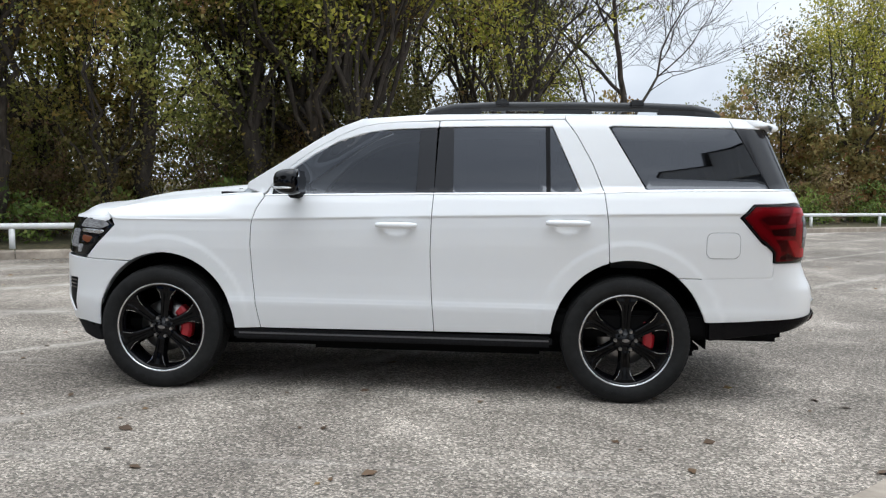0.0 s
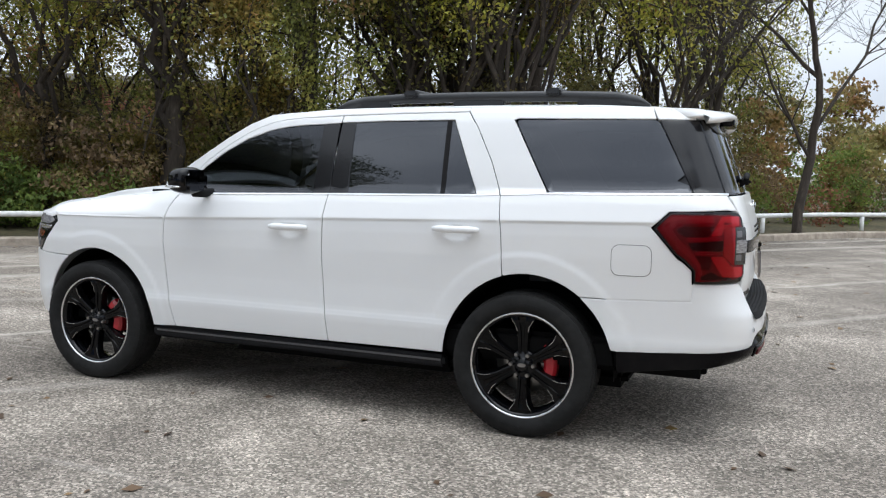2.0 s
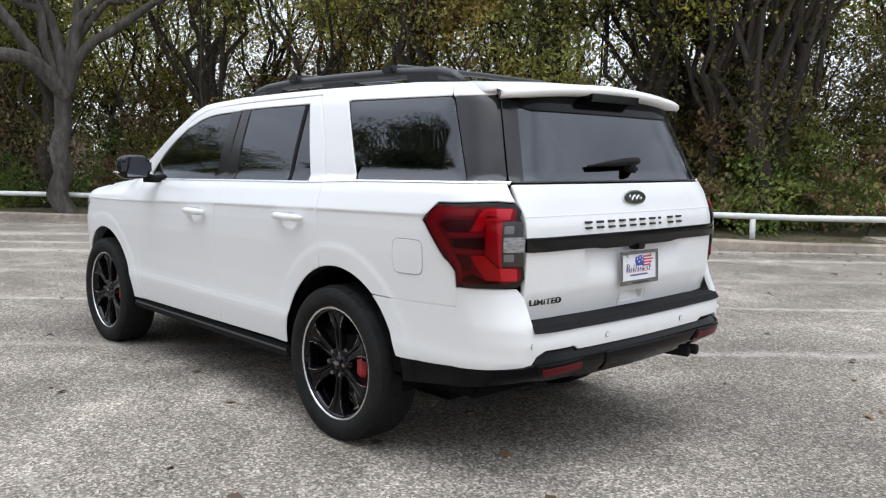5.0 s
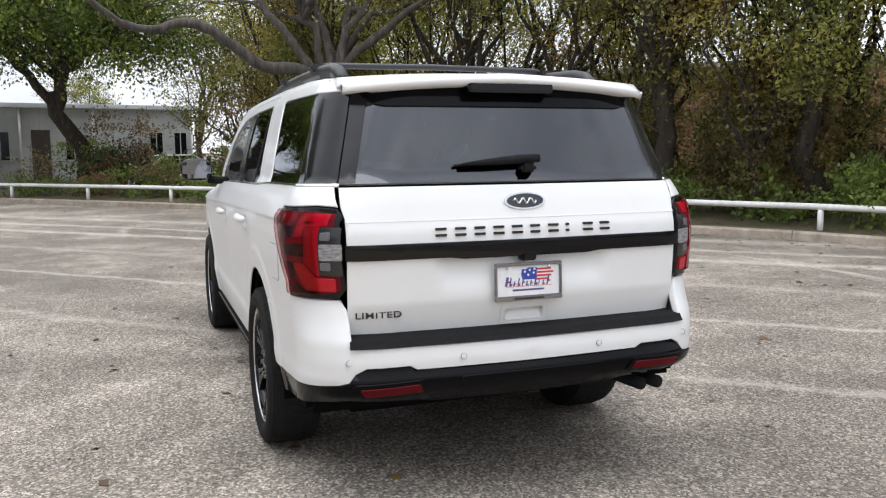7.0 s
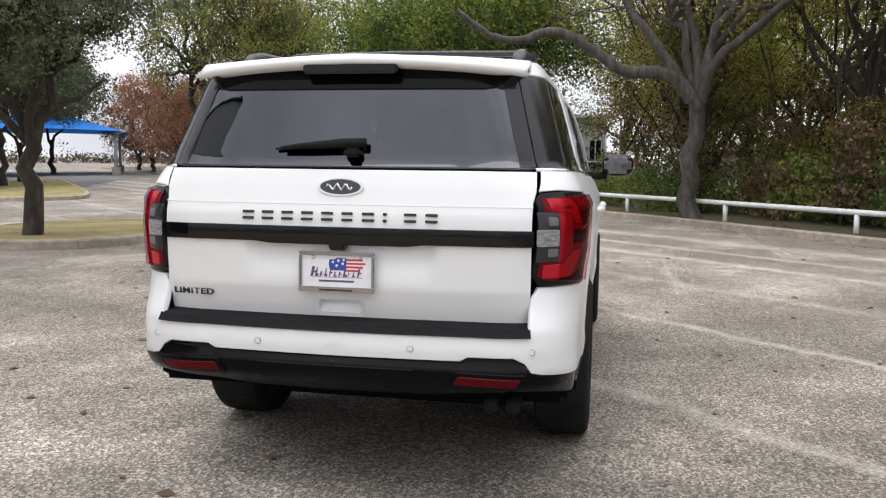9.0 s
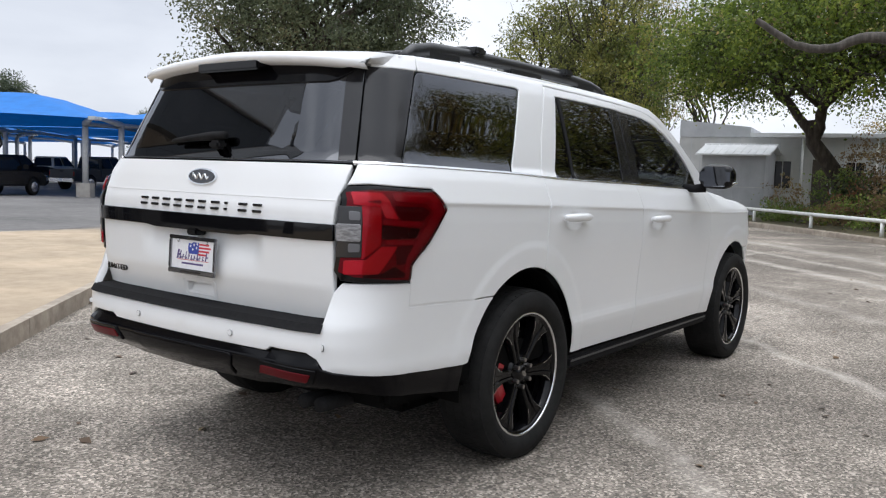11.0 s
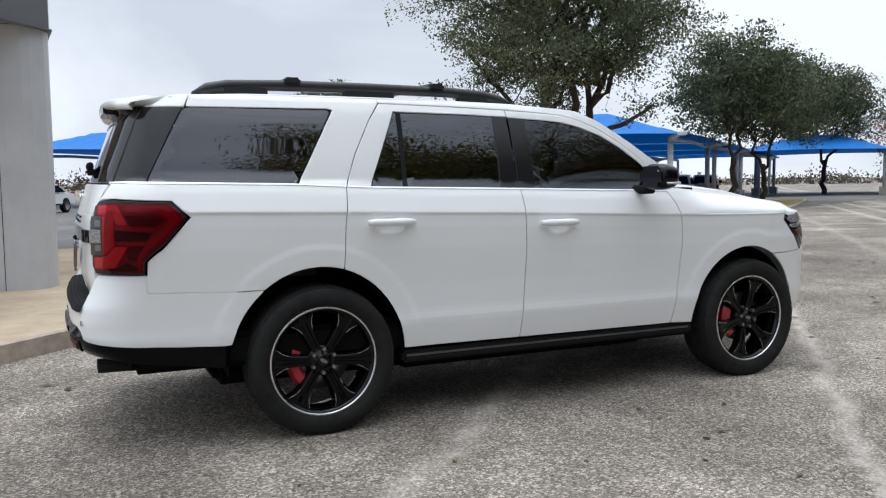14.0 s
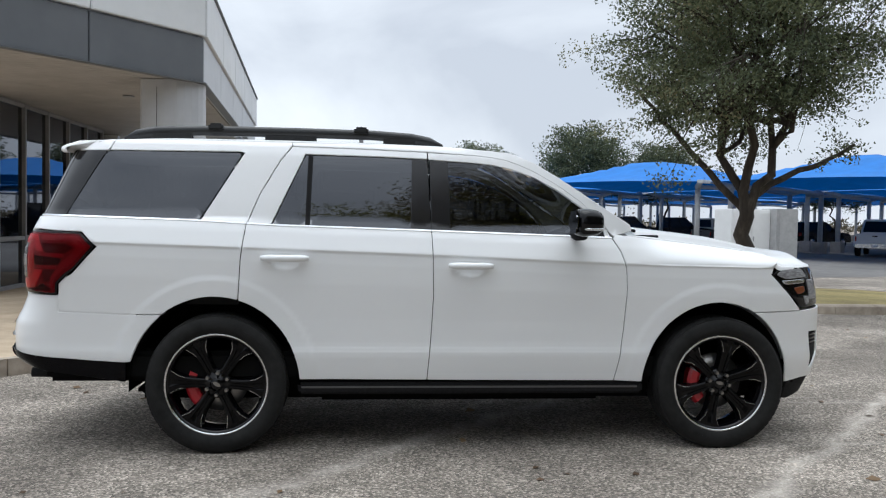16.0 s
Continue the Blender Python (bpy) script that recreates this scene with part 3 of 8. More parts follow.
def grow(rng, height, spread, trunk_r, lean=(0, 0), fork=0.35, levels=4, drop=0.0, forks=(2, 4)):
    """Limbs of a tree as tapered paths, and the places of its leaf sprays."""
    limbs, tips = [], []

    def limb(p, d, length, r, lev):
        path, rad = [Vector(p)], [r]
        n = 5 if lev else 6
        q = Vector(p)
        d = Vector(d).normalized()
        for k in range(n):
            d = (d + Vector((rng.gauss(0, 0.14), rng.gauss(0, 0.14), rng.gauss(0.02, 0.10) - drop * lev * 0.05))).normalized()
            q = q + d * length / n
            path.append(q.copy())
            rad.append(max(0.0045, r * (1 - 0.38 * (k + 1) / n)))
        limbs.append((path, rad))
        if lev >= levels:
            tips.extend([path[-1], path[-2], path[-3]])
            return
        if lev >= levels - 1:
            tips.extend([path[-1], path[3]])
        for k in range(rng.randint(*forks)):
            at = path[rng.randint(max(2, int(n * (fork if lev == 0 else 0.3))), n)]
            ang = rng.uniform(0, 2 * math.pi)
            out = Vector((math.cos(ang), math.sin(ang), 0))
            nd = (d * rng.uniform(0.5, 1.0) + out * spread * rng.uniform(0.6, 1.2) + Vector((0, 0, 0.18))).normalized()
            limb(at, nd, length * rng.uniform(0.55, 0.80), max(0.0055, rad[-1] * rng.uniform(0.5, 0.8)), lev + 1)
        limb(path[-1], d, length * 0.62, rad[-1], lev + 1)

    limb((0, 0, -0.1), (lean[0], lean[1], 1), height * 0.42, trunk_r, 0)
    return limbs, tips


def leaf_cloud(rs, centres, per, radius, size, squash=0.42):
    """Vertices of small folded leaves in flat, uneven sprays, one at each centre."""
    centres = np.array([tuple(p) for p in centres])
    share = np.clip(rs.gamma(0.9, 1.1, len(centres)), 0.08, 3.4)
    count = np.maximum(1, (per * share).astype(int))
    d = rs.normal(0, 1, (len(centres), 3)) * np.array([1, 1, 0.35]) + np.array([0, 0, -0.15])
    d /= np.linalg.norm(d, axis=1)[:, None]
    e = np.cross(d, np.array([0.05, 0.03, 1.0]))
    e /= np.linalg.norm(e, axis=1)[:, None]
    f = np.cross(d, e)
    c, d, e, f = (np.repeat(q, count, axis=0) for q in (centres, d, e, f))
    wide = np.repeat(radius * (0.6 + 0.4 * share), count)[:, None]
    n = len(c)
    g = np.clip(rs.normal(0, 1, (n, 3)), -1.7, 1.7)
    c = c + (d * g[:, :1] * 1.3 + e * g[:, 1:2] * 0.85 + f * g[:, 2:] * squash) * wide
    u = d * 0.5 + rs.normal(0, 0.75, (n, 3)) + np.array([0, 0, -0.4])
    u /= np.linalg.norm(u, axis=1)[:, None]
    w = np.cross(u, rs.normal(0, 0.8, (n, 3)) + np.array([0, 0, 0.8]))
    w /= np.linalg.norm(w, axis=1)[:, None] + 1e-9
    s = (size * rs.uniform(0.6, 1.35, n))[:, None]
    fold = np.cross(u, w) * s * 0.18
    return np.stack([c - u * s * 0.55, c + w * s * 0.32 + fold, c + u * s * 0.55, c - w * s * 0.32 + fold], 1).reshape(-1, 3)


def quads_mesh(name, v):
    me = bpy.data.meshes.new(name)
    n = len(v) // 4
    me.vertices.add(len(v))
    me.vertices.foreach_set("co", v.astype(np.float32).ravel())
    me.loops.add(4 * n)
    me.loops.foreach_set("vertex_index", np.arange(4 * n, dtype=np.int32))
    me.polygons.add(n)
    me.polygons.foreach_set("loop_start", np.arange(0, 4 * n, 4, dtype=np.int32))
    me.update(calc_edges=True)
    return me


def limbs_mesh(name, limbs, sides=7):
    verts, faces = [], []
    for path, rad in limbs:
        k = sides if rad[0] > 0.04 else min(sides, 4)
        ref = Vector((0.31, 0.77, 0.55))
        b0 = len(verts)
        for i, p in enumerate(path):
            d = (path[min(i + 1, len(path) - 1)] - path[max(i - 1, 0)]).normalized()
            a = d.cross(ref).normalized()
            b = d.cross(a)
            for j in range(k):
                t = 2 * math.pi * j / k
                verts.append(p + (a * math.cos(t) + b * math.sin(t)) * rad[i])
        for i in range(len(path) - 1):
            for j in range(k):
                faces.append((b0 + i * k + j, b0 + i * k + (j + 1) % k, b0 + (i + 1) * k + (j + 1) % k, b0 + (i + 1) * k + j))
    return to_mesh(name, verts, faces)


def crown_tree(rng, trunk_h, cz, rx, rz, trunk_r, lean=(0.0, 0.0), prim=8, sec=4, twig=1, low=-0.45, fill=260, stems=1, bend=0.12):
    """A trunk whose limbs reach into an uneven, lobed ellipsoid of foliage; returns the limbs and the leaf sprays' places."""
    limbs, tips = [], []

    def reach(p, q, r0, r1, n, sag):
        p, q = Vector(p), Vector(q)
        mid = (p + q) / 2 + Vector((rng.gauss(0, bend), rng.gauss(0, bend), sag)) * (q - p).length
        path, rad = [], []
        for k in range(n + 1):
            t = k / n
            path.append(p * (1 - t) ** 2 + mid * 2 * t * (1 - t) + q * t * t + (Vector((rng.gauss(0, 1), rng.gauss(0, 1), rng.gauss(0, 1))) * 0.03 * (q - p).length if 0 < k < n else Vector()))
            rad.append(r0 + (r1 - r0) * t)
        limbs.append((path, rad))
        return path

    top = Vector((lean[0] * trunk_h, lean[1] * trunk_h, trunk_h))
    stem = reach((0, 0, -0.15), top, trunk_r * 1.15, trunk_r * 0.8, 6, 0.0)
    c = Vector((top.x * 1.25, top.y * 1.25, cz))
    leaders = [stem]
    for i in range(stems - 1 if stems > 1 else 0):
        a = 2 * math.pi * (i + 0.3) / max(stems - 1, 1)
        q = c + Vector((math.cos(a) * rx * 0.20, math.sin(a) * rx * 0.20, -rz * 0.2))
        leaders.append(reach(stem[5], q, trunk_r * 0.62, trunk_r * 0.34, 6, 0.04))
    lobes = []
    for i in range(prim):
        a = 2 * math.pi * (i * 0.618)
        el = low + (1.25 - low) * (i + rng.uniform(0.1, 0.9)) / prim
        d = Vector((math.cos(a) * math.cos(el) * rx, math.sin(a) * math.cos(el) * rx, math.sin(el) * rz))
        p1 = c + d * rng.uniform(0.55, 0.78)
        lead = rng.choice(leaders[1:] or leaders)
        s = reach(lead[rng.randint(3, 6)], p1, trunk_r * rng.uniform(0.30, 0.46), trunk_r * 0.16, 6, 0.05)
        lobes.append((p1, rng.uniform(0.75, 1.25)))
        tips += s[4:]
        for j in range(sec):
            e = Vector((rng.gauss(0, 1), rng.gauss(0, 1), rng.gauss(0, 1))).normalized()
            p2 = p1 + Vector((e.x * rx, e.y * rx, e.z * rz)) * rng.uniform(0.20, 0.42)
            s2 = reach(s[rng.randint(3, 6)], p2, trunk_r * 0.13, trunk_r * 0.05, 4, 0.05)
            tips += [s2[-1], s2[-2]]
            for k in range(twig):
                e = Vector((rng.gauss(0, 1), rng.gauss(0, 1), rng.gauss(0, 0.8))).normalized()
                p3 = p2 + Vector((e.x * rx, e.y * rx, e.z * rz)) * rng.uniform(0.12, 0.26)
                s3 = reach(s2[rng.randint(2, 4)], p3, trunk_r * 0.05, trunk_r * 0.02, 3, 0.0)
                tips += [s3[-1]]
    for k in range(fill):
        p1, w = rng.choice(lobes)
        e = Vector((rng.gauss(0, 1), rng.gauss(0, 1), rng.gauss(0, 1)))
        if e.length > 1.9:
            e *= 1.9 / e.length
        tips.append(p1 + Vector((e.x * rx, e.y * rx, e.z * rz)) * 0.19 * w)
    return limbs, tips


def bowed(rng, path, r0):
    """A heavy limb through the given points, rounded between them and tapering to its end."""
    p = [Vector(q) for q in path]
    out = []
    for i in range(len(p) - 1):
        a, b, c, d = p[max(i - 1, 0)], p[i], p[i + 1], p[min(i + 2, len(p) - 1)]
        for k in range(4):
            t = k / 4
            out.append(0.5 * (2 * b + (c - a) * t + (2 * a - 5 * b + 4 * c - d) * t * t + (3 * b - a - 3 * c + d) * t ** 3) + Vector((rng.gauss(0, 0.015), rng.gauss(0, 0.015), rng.gauss(0, 0.015))))
    out.append(p[-1])
    return out, [r0 * (1 - 0.62 * k / (len(out) - 1)) for k in range(len(out))]


def make_tree(seed, label, category, leaf, trunk_h=2.4, cz=5.2, rx=2.8, rz=2.8, trunk_r=0.17, bark=None, per=24, radius=0.30, size=0.12, lean=(0, 0), prim=9, sec=4, twig=1, at=(0, 0), turn=0, scale=1.0, name="tree", z=0.1, ivy=0.0, low=-0.45, fill=260, stems=1, bend=0.12, reach=()):
    rng, rs = random.Random(seed), np.random.RandomState(seed)
    limbs, tips = crown_tree(rng, trunk_h, cz, rx, rz, trunk_r, lean, prim, sec, twig, low, fill, stems, bend)
    for r0, path in reach:
        limbs.append(bowed(rng, path, r0))
        tips += limbs[-1][0][-5:]
    tree = empty(name, pose(at[0], at[1], z + ground_z(*at), 0, 0, turn) @ Matrix.Scale(scale, 4), label, category)
    link_mesh("trunk", limbs_mesh("trunk", [b for b in limbs if b[1][0] > trunk_r * 0.28]), bark or BARK, tree)
    link_mesh("limb_work", limbs_mesh("limb_work", [b for b in limbs if b[1][0] <= trunk_r * 0.28], 4), bark or BARK, tree)
    link_mesh("crown", quads_mesh("crown", leaf_cloud(rs, tips, per, radius, size)), leaf, tree)
    if ivy:
        # creepers round the trunk and hanging from the lower limbs
        cs = []
        for path, rad in limbs:
            if rad[0] > trunk_r * 0.35:
                for a, b in zip(path, path[1:]):
                    for k in range(max(2, int((b - a).length * 9))):
                        q = a.lerp(b, rng.random())
                        if q.z < ivy:
                            cs.append(q + Vector((rng.gauss(0, 0.12), rng.gauss(0, 0.12), -abs(rng.gauss(0, 0.25)))))
        link_mesh("ivy", quads_mesh("ivy", leaf_cloud(rs, cs, 13, 0.19, 0.085)), LEAF_IVY, tree, "dark green creeper on the trunk")
    return tree


def bare_tree(seed, label, at, turn=0, forks=(3, 4), height=9.0, lean=(0, 0)):
    limbs, _ = grow(random.Random(seed), height, 0.85, 0.125, lean, 0.55, 5, forks=forks)
    tree = empty("bare_tree", pose(at[0], at[1], 0.1, 0, 0, turn), label, "tree")
    link_mesh("trunk", limbs_mesh("trunk", [b for b in limbs if b[1][0] > 0.014], 7), BARK, tree)
    tagged(link_mesh("twig_work", limbs_mesh("twig_work", [b for b in limbs if b[1][0] <= 0.014], 3), BARK, tree), kind="stuff")
    return tree


KINDS = {
    "wood_a": dict(leaf=LEAF_WOOD, trunk_h=3.0, cz=5.4, rx=2.6, rz=3.6, trunk_r=0.17, per=27, size=0.092, radius=0.23, ivy=2.4, prim=10, fill=190),
    "wood_b": dict(leaf=LEAF_OLIVE, trunk_h=3.6, cz=6.4, rx=2.5, rz=4.2, trunk_r=0.15, per=27, size=0.090, radius=0.23, lean=(0.12, -0.08), ivy=3.0, prim=10, fill=170),
    "wood_c": dict(leaf=LEAF_WOOD, trunk_h=1.6, cz=3.4, rx=2.4, rz=2.8, trunk_r=0.11, per=26, size=0.090, radius=0.22, lean=(-0.2, 0.1), ivy=2.5, prim=9, fill=230),
    "bright": dict(leaf=LEAF_BRIGHT, trunk_h=2.6, cz=5.0, rx=2.5, rz=3.4, trunk_r=0.13, per=27, size=0.088, radius=0.23, prim=9, fill=190),
    "oak": dict(leaf=LEAF_OAK, trunk_h=1.75, cz=4.3, rx=2.48, rz=2.65, trunk_r=0.15, per=78, size=0.055, radius=0.16, prim=24, sec=6, twig=3, lean=(0.02, 0.02), low=-0.62, fill=300, stems=4, bend=0.07, reach=((0.075, ((0, 0, 1.7), (-0.5, 0.35, 2.1), (-1.1, 0.75, 2.4), (-1.6, 1.1, 2.75))), (0.075, ((0, 0, 1.55), (0.35, -0.5, 2.2), (0.7, -1.1, 3.0), (1.0, -1.6, 3.7))))),
    "oak_far": dict(leaf=LEAF_OAK, trunk_h=1.9, cz=4.8, rx=3.1, rz=2.6, trunk_r=0.14, per=26, size=0.135, radius=0.24, prim=18, sec=5, twig=2, low=-0.62, fill=420, stems=3, bend=0.05),
    "rust": dict(leaf=LEAF_RUST, trunk_h=0.9, cz=2.9, rx=2.6, rz=2.6, trunk_r=0.12, per=17, size=0.115, radius=0.19, prim=11, low=-0.9, fill=320),
}
STOCK = {}
LABELS = {"wood_a": ("woodland tree with green and turning leaves", "tree"), "wood_b": ("tall olive-leaved woodland tree in autumn", "tree"), "wood_c": ("leaning woodland tree with mixed autumn leaves", "tree"),
          "bright": ("tree with bright yellow-green foliage", "tree"), "oak": ("dark green live oak with a dense crown", "tree"), "oak_far": ("dark green live oak with a rounded crown", "tree"), "rust": ("tree with rust-red autumn foliage", "tree")}


def plant(kind, x, y, turn=0.0, scale=1.0, label="", group="", z=0.1):
    if kind not in STOCK:
        lb, ct = LABELS[kind]
        t = make_tree(sum(map(ord, kind)), label or lb, ct, at=(x, y), turn=turn, scale=scale, z=z, **KINDS[kind])
        STOCK[kind] = t
    else:
        t = copy_thing(STOCK[kind], pose(x, y, z, 0, 0, turn))
        t.matrix_basis = pose(x, y, z + ground_z(x, y), 0, 0, turn) @ Matrix.Scale(scale, 4)
        t["label"] = label or LABELS[kind][0]
    if group:
        t["group"] = group
    return t


# single trees that stand out
plant("oak", -6.1, -8.25, 30, 1.0, "dark live oak on the small turf island")
plant("oak_far", -28.1, -26.6, 140, 1.16)
plant("oak_far", -33.6, -30.0, 250, 1.12)
plant("oak_far", -52.0, -41.6, 80, 1.35)
bare_tree(26, "bare grey tree with fine leafless twigs", (3.4, 15.9))
bare_tree(67, "slender bare grey tree with leafless twigs", (1.7, 16.6), 110)
make_tree(91, "old dark tree with a forked leaning trunk", "tree", LEAF_WOOD, trunk_h=3.6, cz=6.2, rx=3.6, rz=3.4, trunk_r=0.24, lean=(-0.26, 0.06), per=14, size=0.088, radius=0.25, at=(-3.6, 13.4), turn=0, prim=11, sec=5, fill=340, ivy=2.5)
make_tree(58, "wide spreading old tree with heavy grey limbs", "tree", LEAF_OLIVE, trunk_h=3.0, cz=5.6, rx=4.6, rz=2.9, trunk_r=0.21, bark=BARK_GREY, per=16, size=0.075, radius=0.27, at=(-14.0, 3.05), prim=9, sec=6, twig=2, fill=200, stems=3,
          reach=((0.17, ((0, 0, 2.6), (0.05, -0.8, 3.35), (0.15, -1.7, 3.38), (0.2, -2.6, 4.0), (0.3, -3.4, 4.3), (0.45, -4.15, 4.08), (0.65, -4.8, 4.2), (0.85, -5.5, 4.7))),
                 (0.15, ((0, 0, 2.7), (-0.3, -0.1, 4.0), (-0.6, -0.4, 5.1), (-0.8, -0.7, 6.3))), (0.14, ((0, 0, 2.7), (0.3, 0.3, 3.6), (0.9, 1.1, 4.3), (1.3, 1.7, 4.8), (1.8, 2.7, 5.2))),
                 (0.15, ((0, 0, 2.6), (-0.1, -0.5, 3.3), (-0.25, -1.1, 4.2), (-0.6, -1.6, 4.9), (-1.0, -2.1, 6.0))), (0.14, ((0, 0, 2.8), (0, 0.25, 4.2), (0, 0.4, 5.1), (0.1, 0.5, 6.4)))))
make_tree(64, "old ivy-clad tree with thick dark limbs", "tree", LEAF_OLIVE, trunk_h=3.4, cz=6.2, rx=3.6, rz=3.2, trunk_r=0.23, lean=(0.10, -0.05), per=14, size=0.088, radius=0.25, at=(-5.0, 12.2), turn=80, prim=13, sec=5, twig=2, fill=320, stems=4, low=-0.95, ivy=3.0)
make_tree(65, "dark old tree with crooked spreading limbs", "tree", LEAF_WOOD, trunk_h=2.8, cz=5.8, rx=3.6, rz=3.0, trunk_r=0.22, lean=(-0.12, 0.05), per=14, size=0.088, radius=0.25, at=(-9.4, 9.0), turn=200, prim=13, sec=5, twig=2, fill=320, stems=4, low=-0.95, ivy=2.4)
make_tree(66, "tall dark tree with a straight trunk", "tree", LEAF_OLIVE, trunk_h=4.2, cz=7.0, rx=3.4, rz=3.2, trunk_r=0.20, per=14, size=0.088, radius=0.25, at=(-7.2, 11.2), turn=300, prim=12, sec=5, twig=2, fill=320, stems=3, low=-0.95, ivy=3.0)
make_tree(36, "green spreading tree with heavy limbs before the grey building", "tree", LEAF_GREEN, trunk_h=3.5, cz=5.7, rx=6.3, rz=2.7, trunk_r=0.30, per=38, size=0.120, radius=0.40, lean=(0.0, -0.26), at=(-25.8, -3.2), turn=15, prim=26, sec=6, twig=2, bend=0.07, fill=900, stems=4, low=-0.55)
make_tree(41, "tall olive-green tree with twiggy dark limbs", "tree", LEAF_TALL, trunk_h=3.6, cz=7.6, rx=3.9, rz=6.0, trunk_r=0.34, per=17, size=0.15, radius=0.26, at=(-37.0, -17.4), turn=40, prim=18, sec=5, twig=2, fill=620, stems=4, low=-0.8)
make_tree(44, "tall olive tree with thin upper limbs", "tree", LEAF_TALL, trunk_h=4.2, cz=8.6, rx=4.4, rz=6.0, trunk_r=0.36, per=18, size=0.17, radius=0.32, at=(-45.0, -25.2), turn=80, prim=18, sec=5, twig=2, fill=420, stems=4, low=-0.7)
make_tree(43, "leaning turning tree with pale limbs", "tree", LEAF_TALL, trunk_h=3.2, cz=6.2, rx=2.7, rz=4.4, trunk_r=0.24, bark=BARK_GREY, per=24, size=0.14, radius=0.26, lean=(0.1, -0.15), at=(-35.0, -16.0), turn=190, prim=14, sec=5, twig=2, fill=260, stems=3, low=-0.8)
for x, y, kind in ((-0.8, 19.0, "wood_b"), (-2.2, 20.2, "wood_a"), (-3.6, 24.0, "wood_b"), (0.2, 22.8, "wood_b"), (0.6, 26.5, "bright"), (2.0, 29.5, "wood_c")):
    plant(kind, x, y, 57 * x, 1.1)
plant("bright", 0.7, 15.6, 40, 1.15, "tree with sunlit yellow-green foliage above the rail")

# the wood behind the rail
wr = random.Random(5)
base = [(-17.5, 0.2), (-14.7, 2.0), (-10.7, 4.9), (-7.6, 7.1), (-5.0, 8.7), (-2.6, 9.6), (-0.9, 10.4), (0.4, 12.4)]
for i in range(30):
    u = (i + 0.5) / 30 * (len(base) - 1)
    j = min(int(u), len(base) - 2)
    t = u - j
    tx, ty = base[j + 1][0] - base[j][0], base[j + 1][1] - base[j][1]
    ln = math.hypot(tx, ty)
    d = 2.8 + 3.4 * (i % 3) + wr.uniform(-0.8, 0.8)
    if i % 6 == 5:
        continue
    kind = wr.choice(["wood_a", "bright", "wood_c", "wood_a", "wood_b", "bright"])
    px, py = base[j][0] + tx * t - ty / ln * d, base[j][1] + ty * t + tx / ln * d
    if i % 3 == 2 and px > -11:
        continue
    plant(kind, px, py, wr.uniform(0, 360), wr.uniform(0.9, 1.2), group="trees of the wood")
# far groups
for x, y, kind, sc in ((-52.6, -31.0, "rust", 1.35), (-57.5, -36.2, "rust", 1.5), (-50.0, -28.4, "rust", 1.2), (-64, -41.5, "rust", 1.6), (-61, -35, "rust", 1.4), (-46, -20.5, "wood_a", 1.3), (-60, -24, "wood_b", 1.3), (-44, -14, "wood_b", 1.3), (-41, 2, "wood_b", 1.0), (-44, 6, "wood_a", 1.1), (-38, 8, "wood_b", 1.1), (-46, -4, "wood_c", 1.0),
                       (-30, 6.5, "bright", 0.9), (-25, 6, "wood_a", 1.0), (-21, 4.5, "wood_c", 1.0), (-24.5, 2.0, "wood_c", 1.0), (-22.6, 3.4, "wood_c", 0.9), (-26.4, 4.2, "wood_a", 0.9), (-18.2, 3.4, "wood_c", 0.95), (11.6, 27.6, "wood_c", 1.25), (14.2, 27.4, "bright", 1.2), (17, 29, "wood_b", 1.1), (22, 33, "wood_a", 1.1), (19, 28.2, "wood_c", 1.2), (27, 36, "bright", 1.1), (15.5, 31, "wood_a", 1.15),
                       (-15, -52, "oak_far", 1.1), (-22, -55, "oak_far", 1.0), (-40, -62, "oak_far", 0.9), (-9.0, -60, "oak_far", 1.0)):
    plant(kind, x, y, wr.uniform(0, 360), sc)


def bush_mass(name, seed, count, material, label, reach=(1.5, 4.2), tall=(0.6, 2.3), span=(4, 18), leaf=0.095, per=20):
    """Bushes of one kind along the foot of the wood, as one mass of leaves."""
    rs = np.random.RandomState(seed)
    line = WOOD_EDGE[span[0]:span[1] + 1]
    lens = [math.hypot(b[0] - a[0], b[1] - a[1]) for a, b in zip(line, line[1:])]
    cs = []
    for k in range(count):
        at = rs.rand() * sum(lens)
        j = 0
        while at > lens[j]:
            at -= lens[j]
            j += 1
        (x0, y0), (x1, y1) = line[j], line[j + 1]
        tx, ty = (x1 - x0) / lens[j], (y1 - y0) / lens[j]
        d = reach[0] + rs.rand() ** 1.4 * (reach[1] - reach[0])
        h = rs.uniform(*tall) * (0.55 + 0.45 * min(1.0, (d - 1.0) / 2.0))
        r = rs.uniform(0.45, 1.0)
        for q in range(int(34 * r * (0.6 + h / 2))):
            e = rs.normal(0, 1, 3)
            e /= np.linalg.norm(e)
            f = rs.uniform(0.6, 1.0)
            cs.append((x0 + tx * at - ty * d + e[0] * r * f, y0 + ty * at + tx * d + e[1] * r * f, max(0.15, 0.15 + h * (0.5 + 0.5 * e[2] * f))))
    return tagged(link_mesh(name, quads_mesh(name, leaf_cloud(rs, cs, per, 0.14, leaf)), material), label, "undergrowth", kind="stuff")


